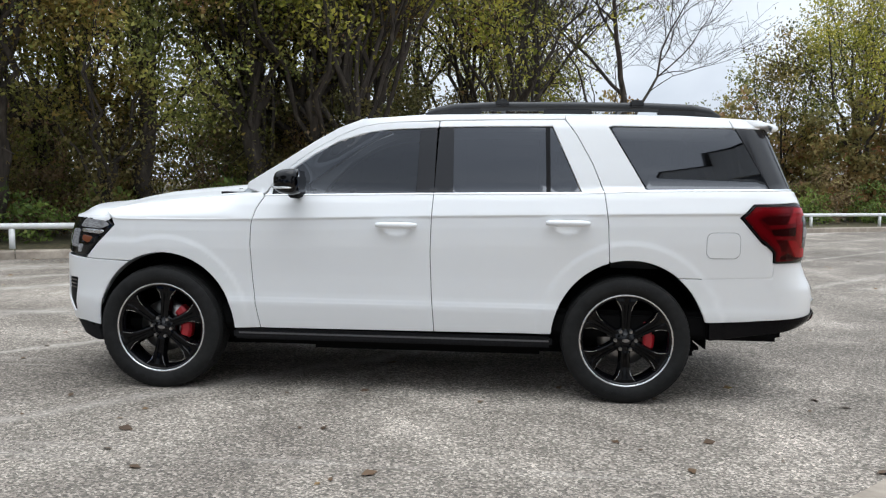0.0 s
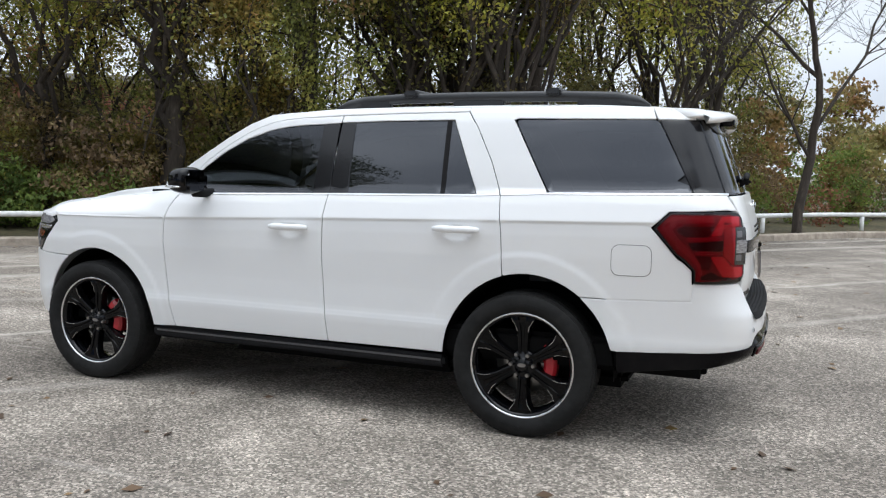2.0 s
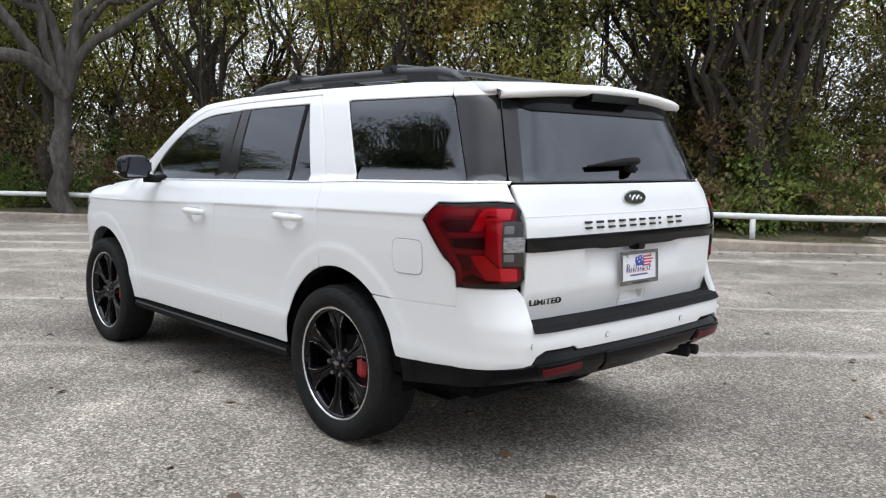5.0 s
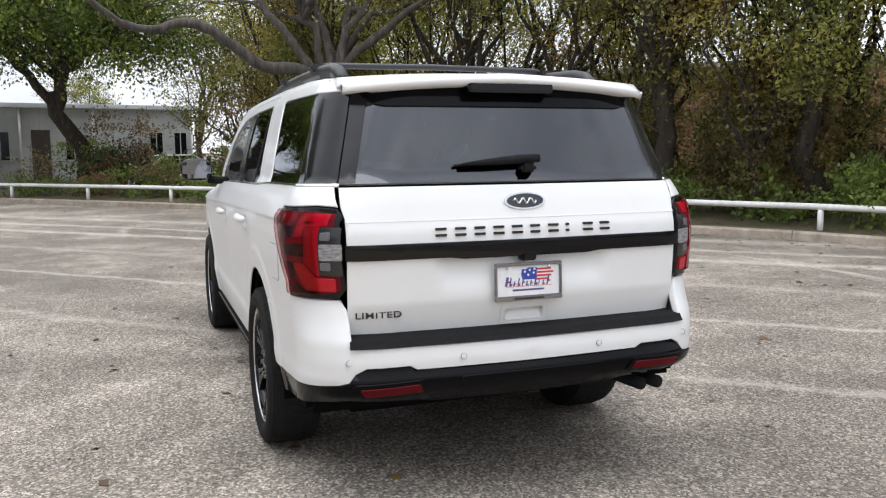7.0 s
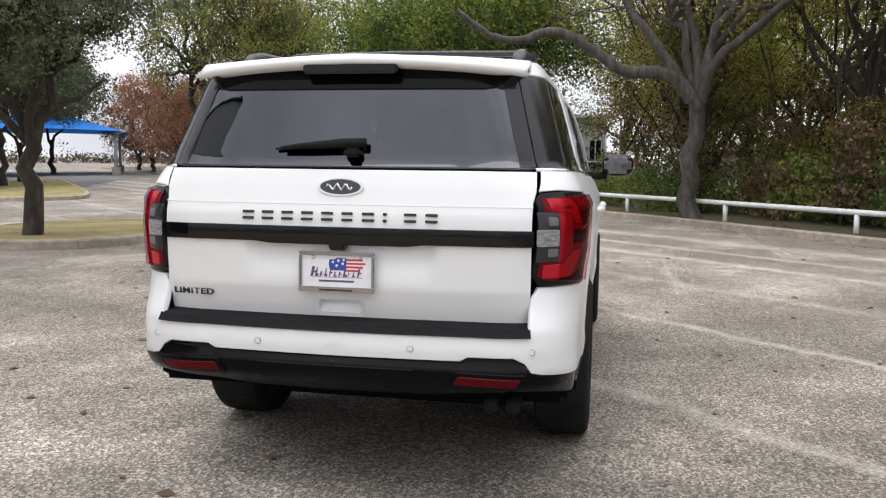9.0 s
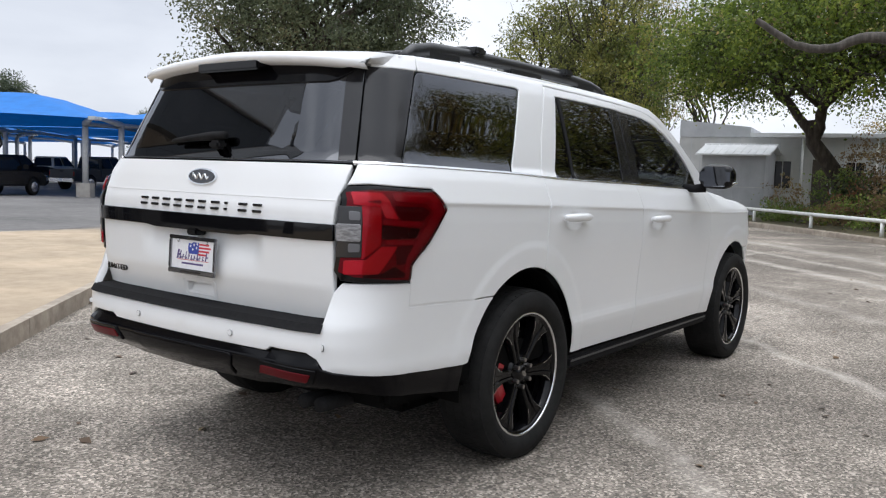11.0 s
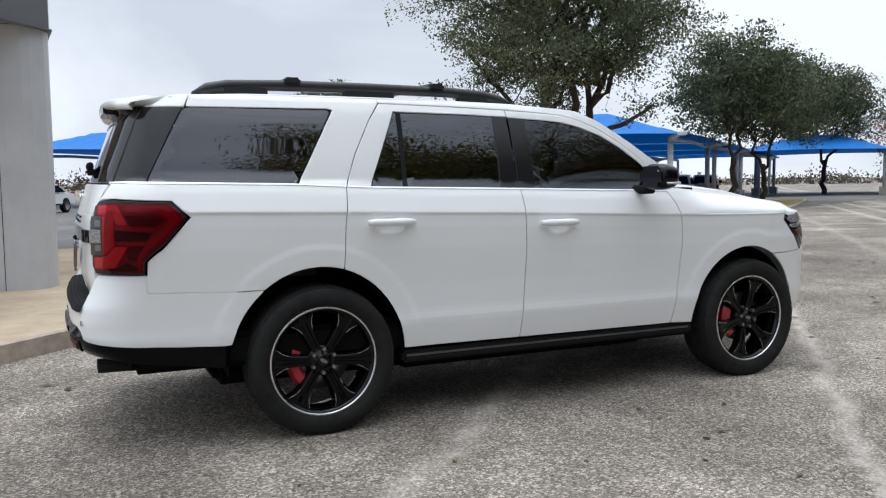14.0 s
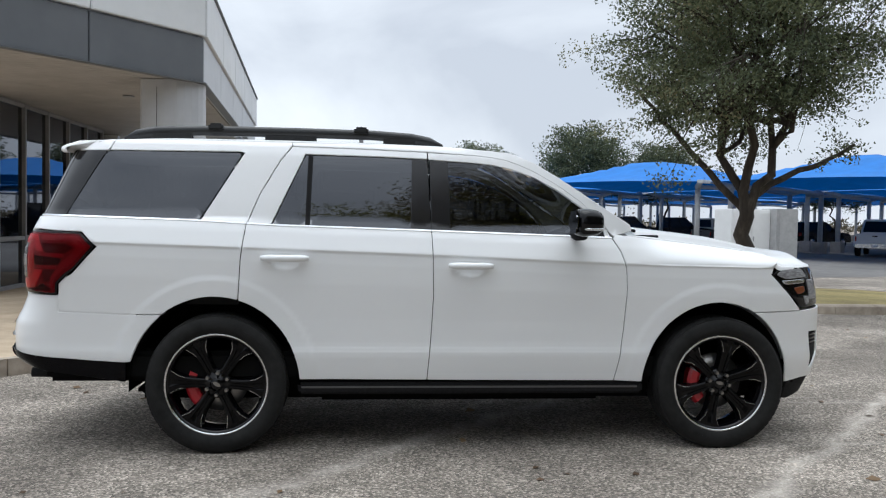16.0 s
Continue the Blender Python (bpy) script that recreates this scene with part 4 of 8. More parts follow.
def round_bush(seed, at, r, h, leaf, label):
    rng, rs = random.Random(seed), np.random.RandomState(seed)
    b = empty("bush", pose(at[0], at[1], 0.1), label, "bush")
    stems, cs = [], []
    for k in range(14):
        a, q = rng.uniform(0, 6.28), rng.random() ** 0.5
        tip = Vector((math.cos(a) * q * r, math.sin(a) * q * r, h * (0.95 - 0.45 * q * q) * rng.uniform(0.75, 1.05)))
        path = [Vector((0, 0, -0.1)), tip * 0.4 + Vector((0, 0, h * 0.08)), tip * 0.75 + Vector((0, 0, h * 0.05)), tip]
        stems.append((path, [0.03, 0.022, 0.014, 0.006]))
        cs += [path[1].lerp(tip, rng.random()) + Vector((rng.gauss(0, 0.2), rng.gauss(0, 0.2), rng.gauss(0, 0.15))) for i in range(16)]
    link_mesh("stems", limbs_mesh("stems", stems, 5), BARK, b)
    link_mesh("foliage", quads_mesh("foliage", leaf_cloud(rs, cs, 22, 0.17, 0.09)), leaf, b)
    return b


round_bush(5, (-25.6, -1.9), 1.35, 2.3, LEAF_OAK, "dark green bush at the foot of a tree")
bush_mass("undergrowth", 11, 105, LEAF_BUSH, "green bushes and creepers at the foot of the wood")
bush_mass("brown_undergrowth", 12, 100, LEAF_BROWN, "brown and olive tangle of shrubs under the trees", (1.8, 6.5), (0.9, 3.6))
bush_mass("rust_shrubs", 13, 14, LEAF_RUST, "low shrubs with rust-coloured leaves", (2.0, 4.5), (0.8, 2.0))
bush_mass("far_thicket", 15, 46, LEAF_OLIVE, "olive thicket of trees and scrub beyond the rail", (3.0, 11.0), (2.2, 5.5), (15, 18), 0.17, 16)
bush_mass("understory", 14, 74, LEAF_IVY, "saplings and creepers filling the wood", (3.4, 9.5), (2.1, 5.0), (5, 15), 0.092, 22)
bush_mass("saplings", 16, 44, LEAF_WOOD, "green and yellow saplings under the taller trees", (2.6, 6.0), (1.8, 4.4), (6, 15), 0.08, 22)


def far_wood():
    """The depth of the wood beyond the first trees."""
    rs = np.random.RandomState(23)
    cs = []
    base = WOOD_EDGE[5:16]
    for j in range(len(base) - 1):
        (x0, y0), (x1, y1) = base[j], base[j + 1]
        ln = math.hypot(x1 - x0, y1 - y0)
        for k in range(int(ln * 46)):
            t = rs.rand()
            d = 9 + rs.rand() * 8
            cs.append((x0 + (x1 - x0) * t - (y1 - y0) / ln * d, y0 + (y1 - y0) * t + (x1 - x0) / ln * d, 0.2 + rs.rand() ** 1.35 * 4.3))
    return quads_mesh("far_wood", leaf_cloud(rs, cs, 34, 0.5, 0.14))


tagged(link_mesh("far_wood", far_wood(), LEAF_OLIVE), "dim mass of foliage deep in the wood", "woodland", kind="stuff")


def vine_tangle():
    """Bare creepers, dead twigs and slender stems between the trees of the wood."""
    rng = random.Random(77)
    line = WOOD_EDGE[5:14]
    limbs = []
    for (x0, y0), (x1, y1) in zip(line, line[1:]):
        ln = math.hypot(x1 - x0, y1 - y0)
        tx, ty = (x1 - x0) / ln, (y1 - y0) / ln
        for k in range(int(ln * 26)):
            t, d = rng.random() * ln, rng.uniform(1.6, 8.5)
            p = Vector((x0 + tx * t - ty * d, y0 + ty * t + tx * d, rng.uniform(0.15, 3.4)))
            r = rng.choice((0.006, 0.008, 0.011, 0.016))
            way = Vector((rng.gauss(0, 1), rng.gauss(0, 1), rng.gauss(0.2, 0.9))).normalized()
            path, rad = [p], [r]
            for q in range(6):
                way = (way + Vector((rng.gauss(0, 0.35), rng.gauss(0, 0.35), rng.gauss(-0.04, 0.35)))).normalized()
                p = p + way * rng.uniform(0.12, 0.34)
                path.append(Vector((p.x, p.y, max(p.z, 0.12))))
                rad.append(r * (1 - 0.11 * q))
            limbs.append((path, rad))
        for k in range(int(ln * 1.5)):
            t, d = rng.random() * ln, rng.uniform(2.0, 8.0)
            p = Vector((x0 + tx * t - ty * d, y0 + ty * t + tx * d, 0.05))
            r = rng.uniform(0.018, 0.055)
            way = Vector((rng.gauss(0, 0.22), rng.gauss(0, 0.22), 1)).normalized()
            path, rad = [p], [r]
            for q in range(8):
                way = (way + Vector((rng.gauss(0, 0.13), rng.gauss(0, 0.13), 0.05))).normalized()
                p = p + way * 0.75
                path.append(p)
                rad.append(r * (1 - 0.09 * q))
            limbs.append((path, rad))
    return limbs_mesh("vine_tangle", limbs, 5)


tagged(link_mesh("vine_tangle", vine_tangle(), BARK), "tangle of bare vines, twigs and thin stems between the trees", "vines", kind="stuff")


def fallen_leaves():
    """Dry leaves blown over the lot, thickest along the kerbs."""
    rs = np.random.RandomState(41)
    v = []

    def leaf(x, y, z, size):
        a, tilt = rs.uniform(0, 6.283), rs.uniform(-0.5, 0.5)
        ca, sa = math.cos(a), math.sin(a)
        for du, dw, dz in ((-0.55, 0, 0.02), (0.0, 0.28, 0.10 + tilt * 0.3), (0.55, 0, 0.05), (0.0, -0.28, 0.10 - tilt * 0.3)):
            v.append((x + (du * ca - dw * sa) * size, y + (du * sa + dw * ca) * size, z + abs(dz) * size))

    for k in range(620):
        leaf(rs.uniform(-9, 11), rs.uniform(-8, 11), 0.004, rs.uniform(0.03, 0.10))
    for line, off, count, z in ((APRON[:6], -0.12, 420, 0.004), (WOOD_EDGE[4:17], -0.25, 700, 0.004), (WOOD_EDGE[4:17], 0.6, 700, 0.14)):
        for k in range(count):
            j = rs.randint(len(line) - 1)
            (x0, y0), (x1, y1) = line[j], line[j + 1]
            ln, t = math.hypot(x1 - x0, y1 - y0), rs.rand()
            d = off + rs.normal(0, 0.06 if abs(off) < 0.2 else 0.30)
            if line[0] == APRON[0]:
                d = abs(rs.normal(0, 0.10)) + 0.03
            leaf(x0 + (x1 - x0) * t - (y1 - y0) / ln * d, y0 + (y1 - y0) * t + (x1 - x0) / ln * d, z, rs.uniform(0.03, 0.08))
    return quads_mesh("fallen_leaves", np.array(v))


LEAF_BRUSH = leaf_mat("far_brush", [(0.0, (0.05, 0.045, 0.030)), (0.5, (0.10, 0.088, 0.055)), (1.0, (0.16, 0.125, 0.075))], 0.3)
LEAF_DRY = leaf_mat("dry_leaves", [(0.0, (0.05, 0.032, 0.02)), (0.45, (0.13, 0.08, 0.045)), (0.8, (0.25, 0.16, 0.07)), (0.93, (0.42, 0.33, 0.06)), (1.0, (0.50, 0.44, 0.08))], 0.1)
tagged(link_mesh("fallen_leaves", fallen_leaves(), LEAF_DRY), "scattered dry brown and yellow leaves on the asphalt", "leaves", kind="stuff")


def far_treeline():
    """Low brush and trees along the horizon."""
    rs = np.random.RandomState(61)
    cs = []
    for (x0, y0), (x1, y1), count, h in (((-190, -60), (-70, -150), 420, 1.3), ((-70, -150), (80, -150), 420, 1.3), ((-110, -40), (-190, -60), 200, 6.0), ((30, 60), (110, 80), 260, 6.0), ((110, 80), (110, -60), 420, 9.0), ((110, -60), (80, -150), 260, 6.0), ((-120, 30), (-60, 60), 220, 7.0)):
        for k in range(count):
            t = rs.rand()
            top = h * (0.6 + 0.5 * math.sin(9 * t) * math.sin(23 * t + 1))
            cs.append((x0 + (x1 - x0) * t + rs.normal(0, 3), y0 + (y1 - y0) * t + rs.normal(0, 3), 0.2 + rs.rand() * max(top, 0.8)))
    return quads_mesh("far_treeline", leaf_cloud(rs, cs, 22, 0.85, 0.50))


tagged(link_mesh("far_treeline", far_treeline(), LEAF_BRUSH), "distant line of brown brush and trees on the horizon", "woodland", kind="stuff")

# ---- the white sport utility vehicle ----
# x runs from nose to tail, y across, z up; the origin lies midway between the axles.
ARCH_F, ARCH_R = (-1.535, 0.40, 0.485, 0.522), (1.572, 0.40, 0.503, 0.535)
W_Z = [0.30, 0.42, 0.50, 0.605, 0.64, 0.80, 1.00, 1.12, 1.188, 1.200, 1.30, 1.362, 1.376, 1.80, 1.86, 1.885, 1.91]
W_Y = [0.94, 0.960, 0.974, 0.989, 0.981, 0.986, 1.000, 1.0015, 0.9985, 1.0055, 0.965, 0.930, 0.918, 0.799, 0.766, 0.735, 0.690]


def sstep(a, b, x):
    t = min(max((x - a) / (b - a), 0.0), 1.0)
    return t * t * (3 - 2 * t)


def crease_z(x):
    return interp(x, [-2.0, -0.92, 0.26, 1.41, 2.3], [1.145, 1.16, 1.20, 1.23, 1.25])


def belt_z(x):
    return interp(x, [-0.85, 0.28, 1.25, 1.67, 2.55], [1.315, 1.342, 1.362, 1.382, 1.40])


def hood_edge_z(x):
    return interp(x, [-2.2, -2.05, -1.9, -1.7, -1.5, -1.27, -0.9], [1.05, 1.155, 1.215, 1.255, 1.278, 1.302, 1.335])


def side_w(x, z):
    """Half width of the body side at height z."""
    u = z - (crease_z(x) - 1.2) * interp(z, [0.7, 1.0, 1.38, 1.6], [0, 1, 1, 0])
    h = 0.004 + 0.022 * sstep(0.80, 0.72, u)
    w = (interp(u - h, W_Z, W_Y) + 2 * interp(u, W_Z, W_Y) + interp(u + h, W_Z, W_Y)) / 4
    if 1.376 < u < 1.80:
        # bowed glasshouse
        d = u - 1.376
        w = 0.918 - 0.20 * d - 0.1885 * d * d
    front = sstep(-0.95, -1.25, x)
    if front > 0 and z > crease_z(x):
        t = (z - crease_z(x)) / max(hood_edge_z(x) - crease_z(x), 0.02)
        w = w * (1 - front) + front * (0.998 - 0.17 * min(t, 1.3) ** 1.8)
    if x < -1.1:
        w -= 0.030 * ((-1.1 - x) / 0.9) ** 2
    if x > 1.5:
        w -= 0.014 * ((x - 1.5) / 0.9) ** 2
    flare = 0.0
    for cx, cz, rx, rz in (ARCH_F, ARCH_R):
        rho = math.hypot((x - cx) / rx, (z - cz) / rz)
        flare = max(flare, 0.006 * (1 - sstep(1.165, 1.255, rho)))
    # scooped hollows behind the door handles
    for cx, cz in ((0.05, 1.114), (1.16, 1.147)):
        q = ((x - cx) / 0.088) ** 2 + ((z - cz) / 0.048) ** 2
        if q < 1:
            flare -= 0.024 * (1 - q) ** 1.2
    return w + flare


def tail_x(z, bumper):
    if bumper:
        return interp(z, [0.40, 0.50, 0.60, 0.70, 0.77, 0.85, 0.93, 1.0], [2.74, 2.785, 2.822, 2.828, 2.818, 2.775, 2.746, 2.746])
    return interp(z, [0.70, 0.78, 0.905, 1.15, 1.21, 1.33, 1.395, 1.412, 1.80, 1.90], [2.700, 2.716, 2.749, 2.757, 2.752, 2.716, 2.692, 2.678, 2.53, 2.48])


CORNER, ROUND, CROWN = 0.37, 2.6, 0.035
NOSE_A, NOSE_L, NOSE_Y, NOSE_N = -1.72, 0.95, 0.25, 2.25


def nose_x(z):
    return interp(z, [0.28, 0.40, 0.55, 0.86, 1.0, 1.12, 1.2, 1.3], [-2.36, -2.43, -2.47, -2.47, -2.45, -2.41, -2.34, -2.2])


def shell(s, z, bumper=False):
    """A point of the left body shell: s runs along the side, round the tail to the middle, and round the nose."""
    xr = tail_x(z, bumper)
    xa = xr - CORNER
    if s < NOSE_A:
        w, xf = side_w(NOSE_A, z), nose_x(z)
        th = (NOSE_A - s) / NOSE_L * math.pi / 2
        if th <= math.pi / 2:
            a, b = math.sin(th) ** (2 / NOSE_N), max(math.cos(th), 0) ** (2 / NOSE_N)
            return Vector((NOSE_A + (xf - NOSE_A) * a, -(NOSE_Y + (w - NOSE_Y) * b), z))
        y = NOSE_Y - (NOSE_A - s - NOSE_L)
        return Vector((xf - 0.02 * (1 - (y / NOSE_Y) ** 2), -y, z))
    if s <= xa:
        return Vector((s, -side_w(s, z), z))
    w = side_w(xa, z)
    yb = w - 0.43
    th = (s - xa) / 0.62 * math.pi / 2
    if th <= math.pi / 2:
        xb = xr - CROWN * (yb / 0.8) ** 2
        a, b = math.sin(th) ** (2 / ROUND), max(math.cos(th), 0) ** (2 / ROUND)
        return Vector((xa + (xb - xa) * a, -(yb + (w - yb) * b), z))
    y = yb - (s - xa - 0.62)
    return Vector((xr - CROWN * (y / 0.8) ** 2, -y, z))


def s_y(y, z, bumper=False):
    """The s at which the tail stands y from the middle."""
    lo, hi = 2.0, 4.2
    for _ in range(40):
        mid = (lo + hi) / 2
        if -shell(mid, z, bumper).y > y:
            lo = mid
        else:
            hi = mid
    return lo


def resample(poly, step):
    out = []
    for (x0, z0), (x1, z1) in zip(poly, poly[1:] + poly[:1]):
        n = max(1, math.ceil(math.hypot(x1 - x0, z1 - z0) / step))
        out += [(x0 + (x1 - x0) * k / n, z0 + (z1 - z0) * k / n) for k in range(n)]
    return out


def area2(poly):
    return sum(a[0] * b[1] - b[0] * a[1] for a, b in zip(poly, poly[1:] + poly[:1]))


def soften(poly, r, n=4):
    """Rounds the corners of a polygon by r."""
    out = []
    for i, p in enumerate(poly):
        a, b = Vector(poly[i - 1]), Vector(poly[(i + 1) % len(poly)])
        p = Vector(p)
        da, db = a - p, b - p
        if da.length < 1e-6 or db.length < 1e-6 or abs(da.angle(db) - math.pi) < 0.15:
            out.append(tuple(p))
            continue
        q = min(r, da.length * 0.45, db.length * 0.45)
        pa, pb = p + da.normalized() * q, p + db.normalized() * q
        for k in range(n + 1):
            t = k / n
            out.append(tuple(pa * (1 - t) ** 2 + p * 2 * t * (1 - t) + pb * t * t))
    return out


def inset_poly(poly, g):
    if area2(poly) < 0:
        poly = poly[::-1]
    out = []
    n = len(poly)
    for i in range(n):
        a, p, b = (Vector(poly[k % n]) for k in (i - 1, i, i + 1))
        d0, d1 = (p - a), (b - p)
        if d0.length < 1e-9 or d1.length < 1e-9:
            out.append(tuple(p))
            continue
        n0, n1 = Vector((-d0.y, d0.x)).normalized(), Vector((-d1.y, d1.x)).normalized()
        m = n0 + n1
        m = n0 if m.length < 0.2 else m / max(m.length_squared / 2, 0.5)
        out.append(tuple(p + m * g))
    return out


def in_poly(px, pz, poly):
    inside = np.zeros(px.shape, bool)
    x, z = np.array(poly).T
    j = len(poly) - 1
    for i in range(len(poly)):
        c = (z[i] > pz) != (z[j] > pz)
        xx = (x[j] - x[i]) * (pz - z[i]) / (z[j] - z[i] + 1e-12) + x[i]
        inside ^= c & (px < xx)
        j = i
    return inside


def edge_dist(px, pz, poly):
    d = np.full(px.shape, 9.0)
    for (x0, z0), (x1, z1) in zip(poly, poly[1:] + poly[:1]):
        dx, dz = x1 - x0, z1 - z0
        t = np.clip(((px - x0) * dx + (pz - z0) * dz) / (dx * dx + dz * dz + 1e-12), 0, 1)
        d = np.minimum(d, np.hypot(px - x0 - t * dx, pz - z0 - t * dz))
    return d


def sheet(outline, surf, flip=False, grid=0.05, step=0.03, depth=0.02, lift=0.0, gap=0.0, roll=0.004, holes=(), lines=()):
    """Mesh data of a panel: a flat outline laid on a surface, with a rolled edge and a returned flange."""
    from mathutils.geometry import delaunay_2d_cdt
    outer = inset_poly(resample(outline, step), gap)
    loops = [outer] + [inset_poly(resample(h, step), -gap)[::-1] for h in holes]
    pts, edges = [], []
    for lp in loops:
        b = len(pts)
        pts += lp
        edges += [(b + i, b + (i + 1) % len(lp)) for i in range(len(lp))]
    xs, zs = [p[0] for p in outer], [p[1] for p in outer]
    gx, gz = np.meshgrid(np.arange(min(xs), max(xs), grid), np.arange(min(zs), max(zs), grid))
    gx, gz = gx.ravel(), gz.ravel()
    keep = in_poly(gx, gz, outer) & (edge_dist(gx, gz, outer) > grid * 0.35)
    for h in loops[1:]:
        keep &= ~in_poly(gx, gz, h) & (edge_dist(gx, gz, h) > grid * 0.35)
    gx, gz = gx[keep], gz[keep]
    if lines:
        # extra rows of points along the creases
        lx = np.repeat(np.arange(min(xs), max(xs), 0.024), len(lines))
        lz = np.array([fn(a) for a, fn in zip(lx, list(lines) * (len(lx) // len(lines)))])
        ok = in_poly(lx, lz, outer) & (edge_dist(lx, lz, outer) > 0.004)
        far = np.ones(gx.shape, bool)
        for fn in lines:
            far &= np.abs(gz - np.array([fn(a) for a in gx])) > 0.006
        gx, gz = np.concatenate([gx[far], lx[ok]]), np.concatenate([gz[far], lz[ok]])
    allp = [Vector(p) for p in pts] + [Vector((a, b)) for a, b in zip(gx, gz)]
    vs, _, fs, _, _, _ = delaunay_2d_cdt(allp, edges, [], 0, 1e-7)
    cx = np.array([sum(vs[i].x for i in f) / len(f) for f in fs])
    cz = np.array([sum(vs[i].y for i in f) / len(f) for f in fs])
    ok = in_poly(cx, cz, outer)
    for h in loops[1:]:
        ok &= ~in_poly(cx, cz, h)
    verts, norms, faces = [], [], []
    e = 0.004
    for v in vs:
        p = surf(v.x, v.y)
        n = (surf(v.x + e, v.y) - surf(v.x - e, v.y)).cross(surf(v.x, v.y + e) - surf(v.x, v.y - e))
        n = n.normalized() if n.length > 1e-12 else Vector((0, -1, 0))
        if flip:
            n = -n
        verts.append(p + n * lift)
        norms.append(n)
    for f, good in zip(fs, ok):
        if good:
            faces.append(tuple(f[::-1]) if flip else tuple(f))
    index = {(round(v.x, 5), round(v.y, 5)): i for i, v in enumerate(vs)}
    if depth:
        for lp in loops:
            ids = [index.get((round(x, 5), round(z, 5))) for x, z in lp]
            ids = [i for i in ids if i is not None]
            m, b = len(ids), len(verts)
            for k, i in enumerate(ids):
                tng = (verts[ids[(k + 1) % m]] - verts[ids[k - 1]])
                out = tng.cross(norms[i])
                out = out.normalized() if out.length > 1e-9 else Vector((0, 0, 1))
                if flip:
                    out = -out
                p, nn = verts[i], norms[i]
                verts += [p + out * roll - nn * roll, p + out * roll - nn * depth]
                norms += [(out + nn * 0.6).normalized(), out]
            for k in range(m):
                k2 = (k + 1) % m
                a0, a1 = ids[k], ids[k2]
                b0, b1, c0, c1 = b + 2 * k, b + 2 * k2, b + 2 * k + 1, b + 2 * k2 + 1
                q = [(a0, b0, b1, a1), (b0, c0, c1, b1)]
                faces += [f[::-1] for f in q] if flip else q
    return verts, faces, norms


def panel(name, outline, surf, material, parent, label="", flip=False, **kw):
    return link_mesh(name, to_mesh(name, *sheet(outline, surf, flip, **kw)), material, parent, label)


def both(name, outline, material, parent, label="", bumper=False, **kw):
    """A panel on the left and its mirror image on the right."""
    v, f, n = sheet(outline, lambda s, z: shell(s, z, bumper), **kw)
    me = to_mesh(name, v, f, n)
    left = link_mesh(name, me, material, parent, label)
    mir = Vector((1, -1, 1))
    right = link_mesh(name, to_mesh(name, [p * mir for p in v], [q[::-1] for q in f], [q * mir for q in n]), material, parent, label)
    return left, right


def tail_pt(bumper=False):
    """The tail as a surface over (y, z), y to the right."""
    def at(y, z):
        xr = tail_x(z, bumper)
        w = side_w(xr - CORNER, z)
        yb, a = w - 0.43, abs(y)
        if a <= yb:
            return Vector((xr - CROWN * (a / 0.8) ** 2, y, z))
        c = min((a - yb) / (w - yb), 1.0) ** (ROUND / 2)
        xb = xr - CROWN * (yb / 0.8) ** 2
        return Vector((xb - CORNER + CROWN * (yb / 0.8) ** 2 + (CORNER - CROWN * (yb / 0.8) ** 2) * math.sqrt(max(1 - c * c, 0)) ** (2 / ROUND), y, z))
    return at


def nose_s(x, z):
    """The s at which the front corner of the shell stands at x."""
    if x > NOSE_A:
        return x
    lo, hi = NOSE_A - NOSE_L, NOSE_A
    for _ in range(36):
        mid = (lo + hi) / 2
        if shell(mid, z).x < x:
            lo = mid
        else:
            hi = mid
    return hi


def arch_pts(arch, a0, a1, n=20):
    cx, cz, rx, rz = arch
    if cx < 0:
        raw = [(cx + rx * math.cos(radians(a0 + (a1 - a0) * k / n)), cz + rz * math.sin(radians(a0 + (a1 - a0) * k / n))) for k in range(n + 1)]
        return [(nose_s(x, z), z) for x, z in raw]
    return [(cx + rx * math.cos(radians(a0 + (a1 - a0) * k / n)), cz + rz * math.sin(radians(a0 + (a1 - a0) * k / n))) for k in range(n + 1)]


suv = empty("suv", Matrix.Identity(4), "large white sport utility vehicle parked on worn asphalt", "car")

A_OUT = [(-0.80, 1.40), (-0.66, 1.535), (-0.52, 1.635), (-0.37, 1.722), (-0.27, 1.765), (-0.18, 1.795), (-0.08, 1.812), (0.02, 1.82), (0.306, 1.832)]
A_IN = [(0.303, 1.785), (0.18, 1.778), (0.05, 1.773), (-0.07, 1.763), (-0.15, 1.750), (-0.22, 1.734), (-0.37, 1.682), (-0.52, 1.600), (-0.66, 1.500), (-0.795, 1.375)]
DOOR_F = [(-0.87, 0.425), (-0.90, 0.58), (-0.92, 0.77), (-0.932, 1.0), (-0.924, 1.13), (-0.895, 1.23), (-0.845, 1.315)] + A_OUT + A_IN + \
    [(-0.80, 1.328), (-0.4, 1.336), (0.284, 1.346), (0.276, 1.17), (0.270, 0.95), (0.281, 0.69), (0.300, 0.432), (-0.3, 0.428)]
DOOR_R = [(0.302, 0.432), (0.283, 0.69), (0.272, 0.95), (0.278, 1.17), (0.286, 1.346), (0.8, 1.354), (1.252, 1.366), (1.058, 1.802), (0.6, 1.797), (0.306, 1.787),
          (0.309, 1.833), (0.7, 1.843), (1.140, 1.850), (1.21, 1.755), (1.32, 1.555), (1.395, 1.365), (1.42, 1.16), (1.432, 0.925)] + arch_pts(ARCH_R, 106, 176, 12) + [(0.8, 0.436)]
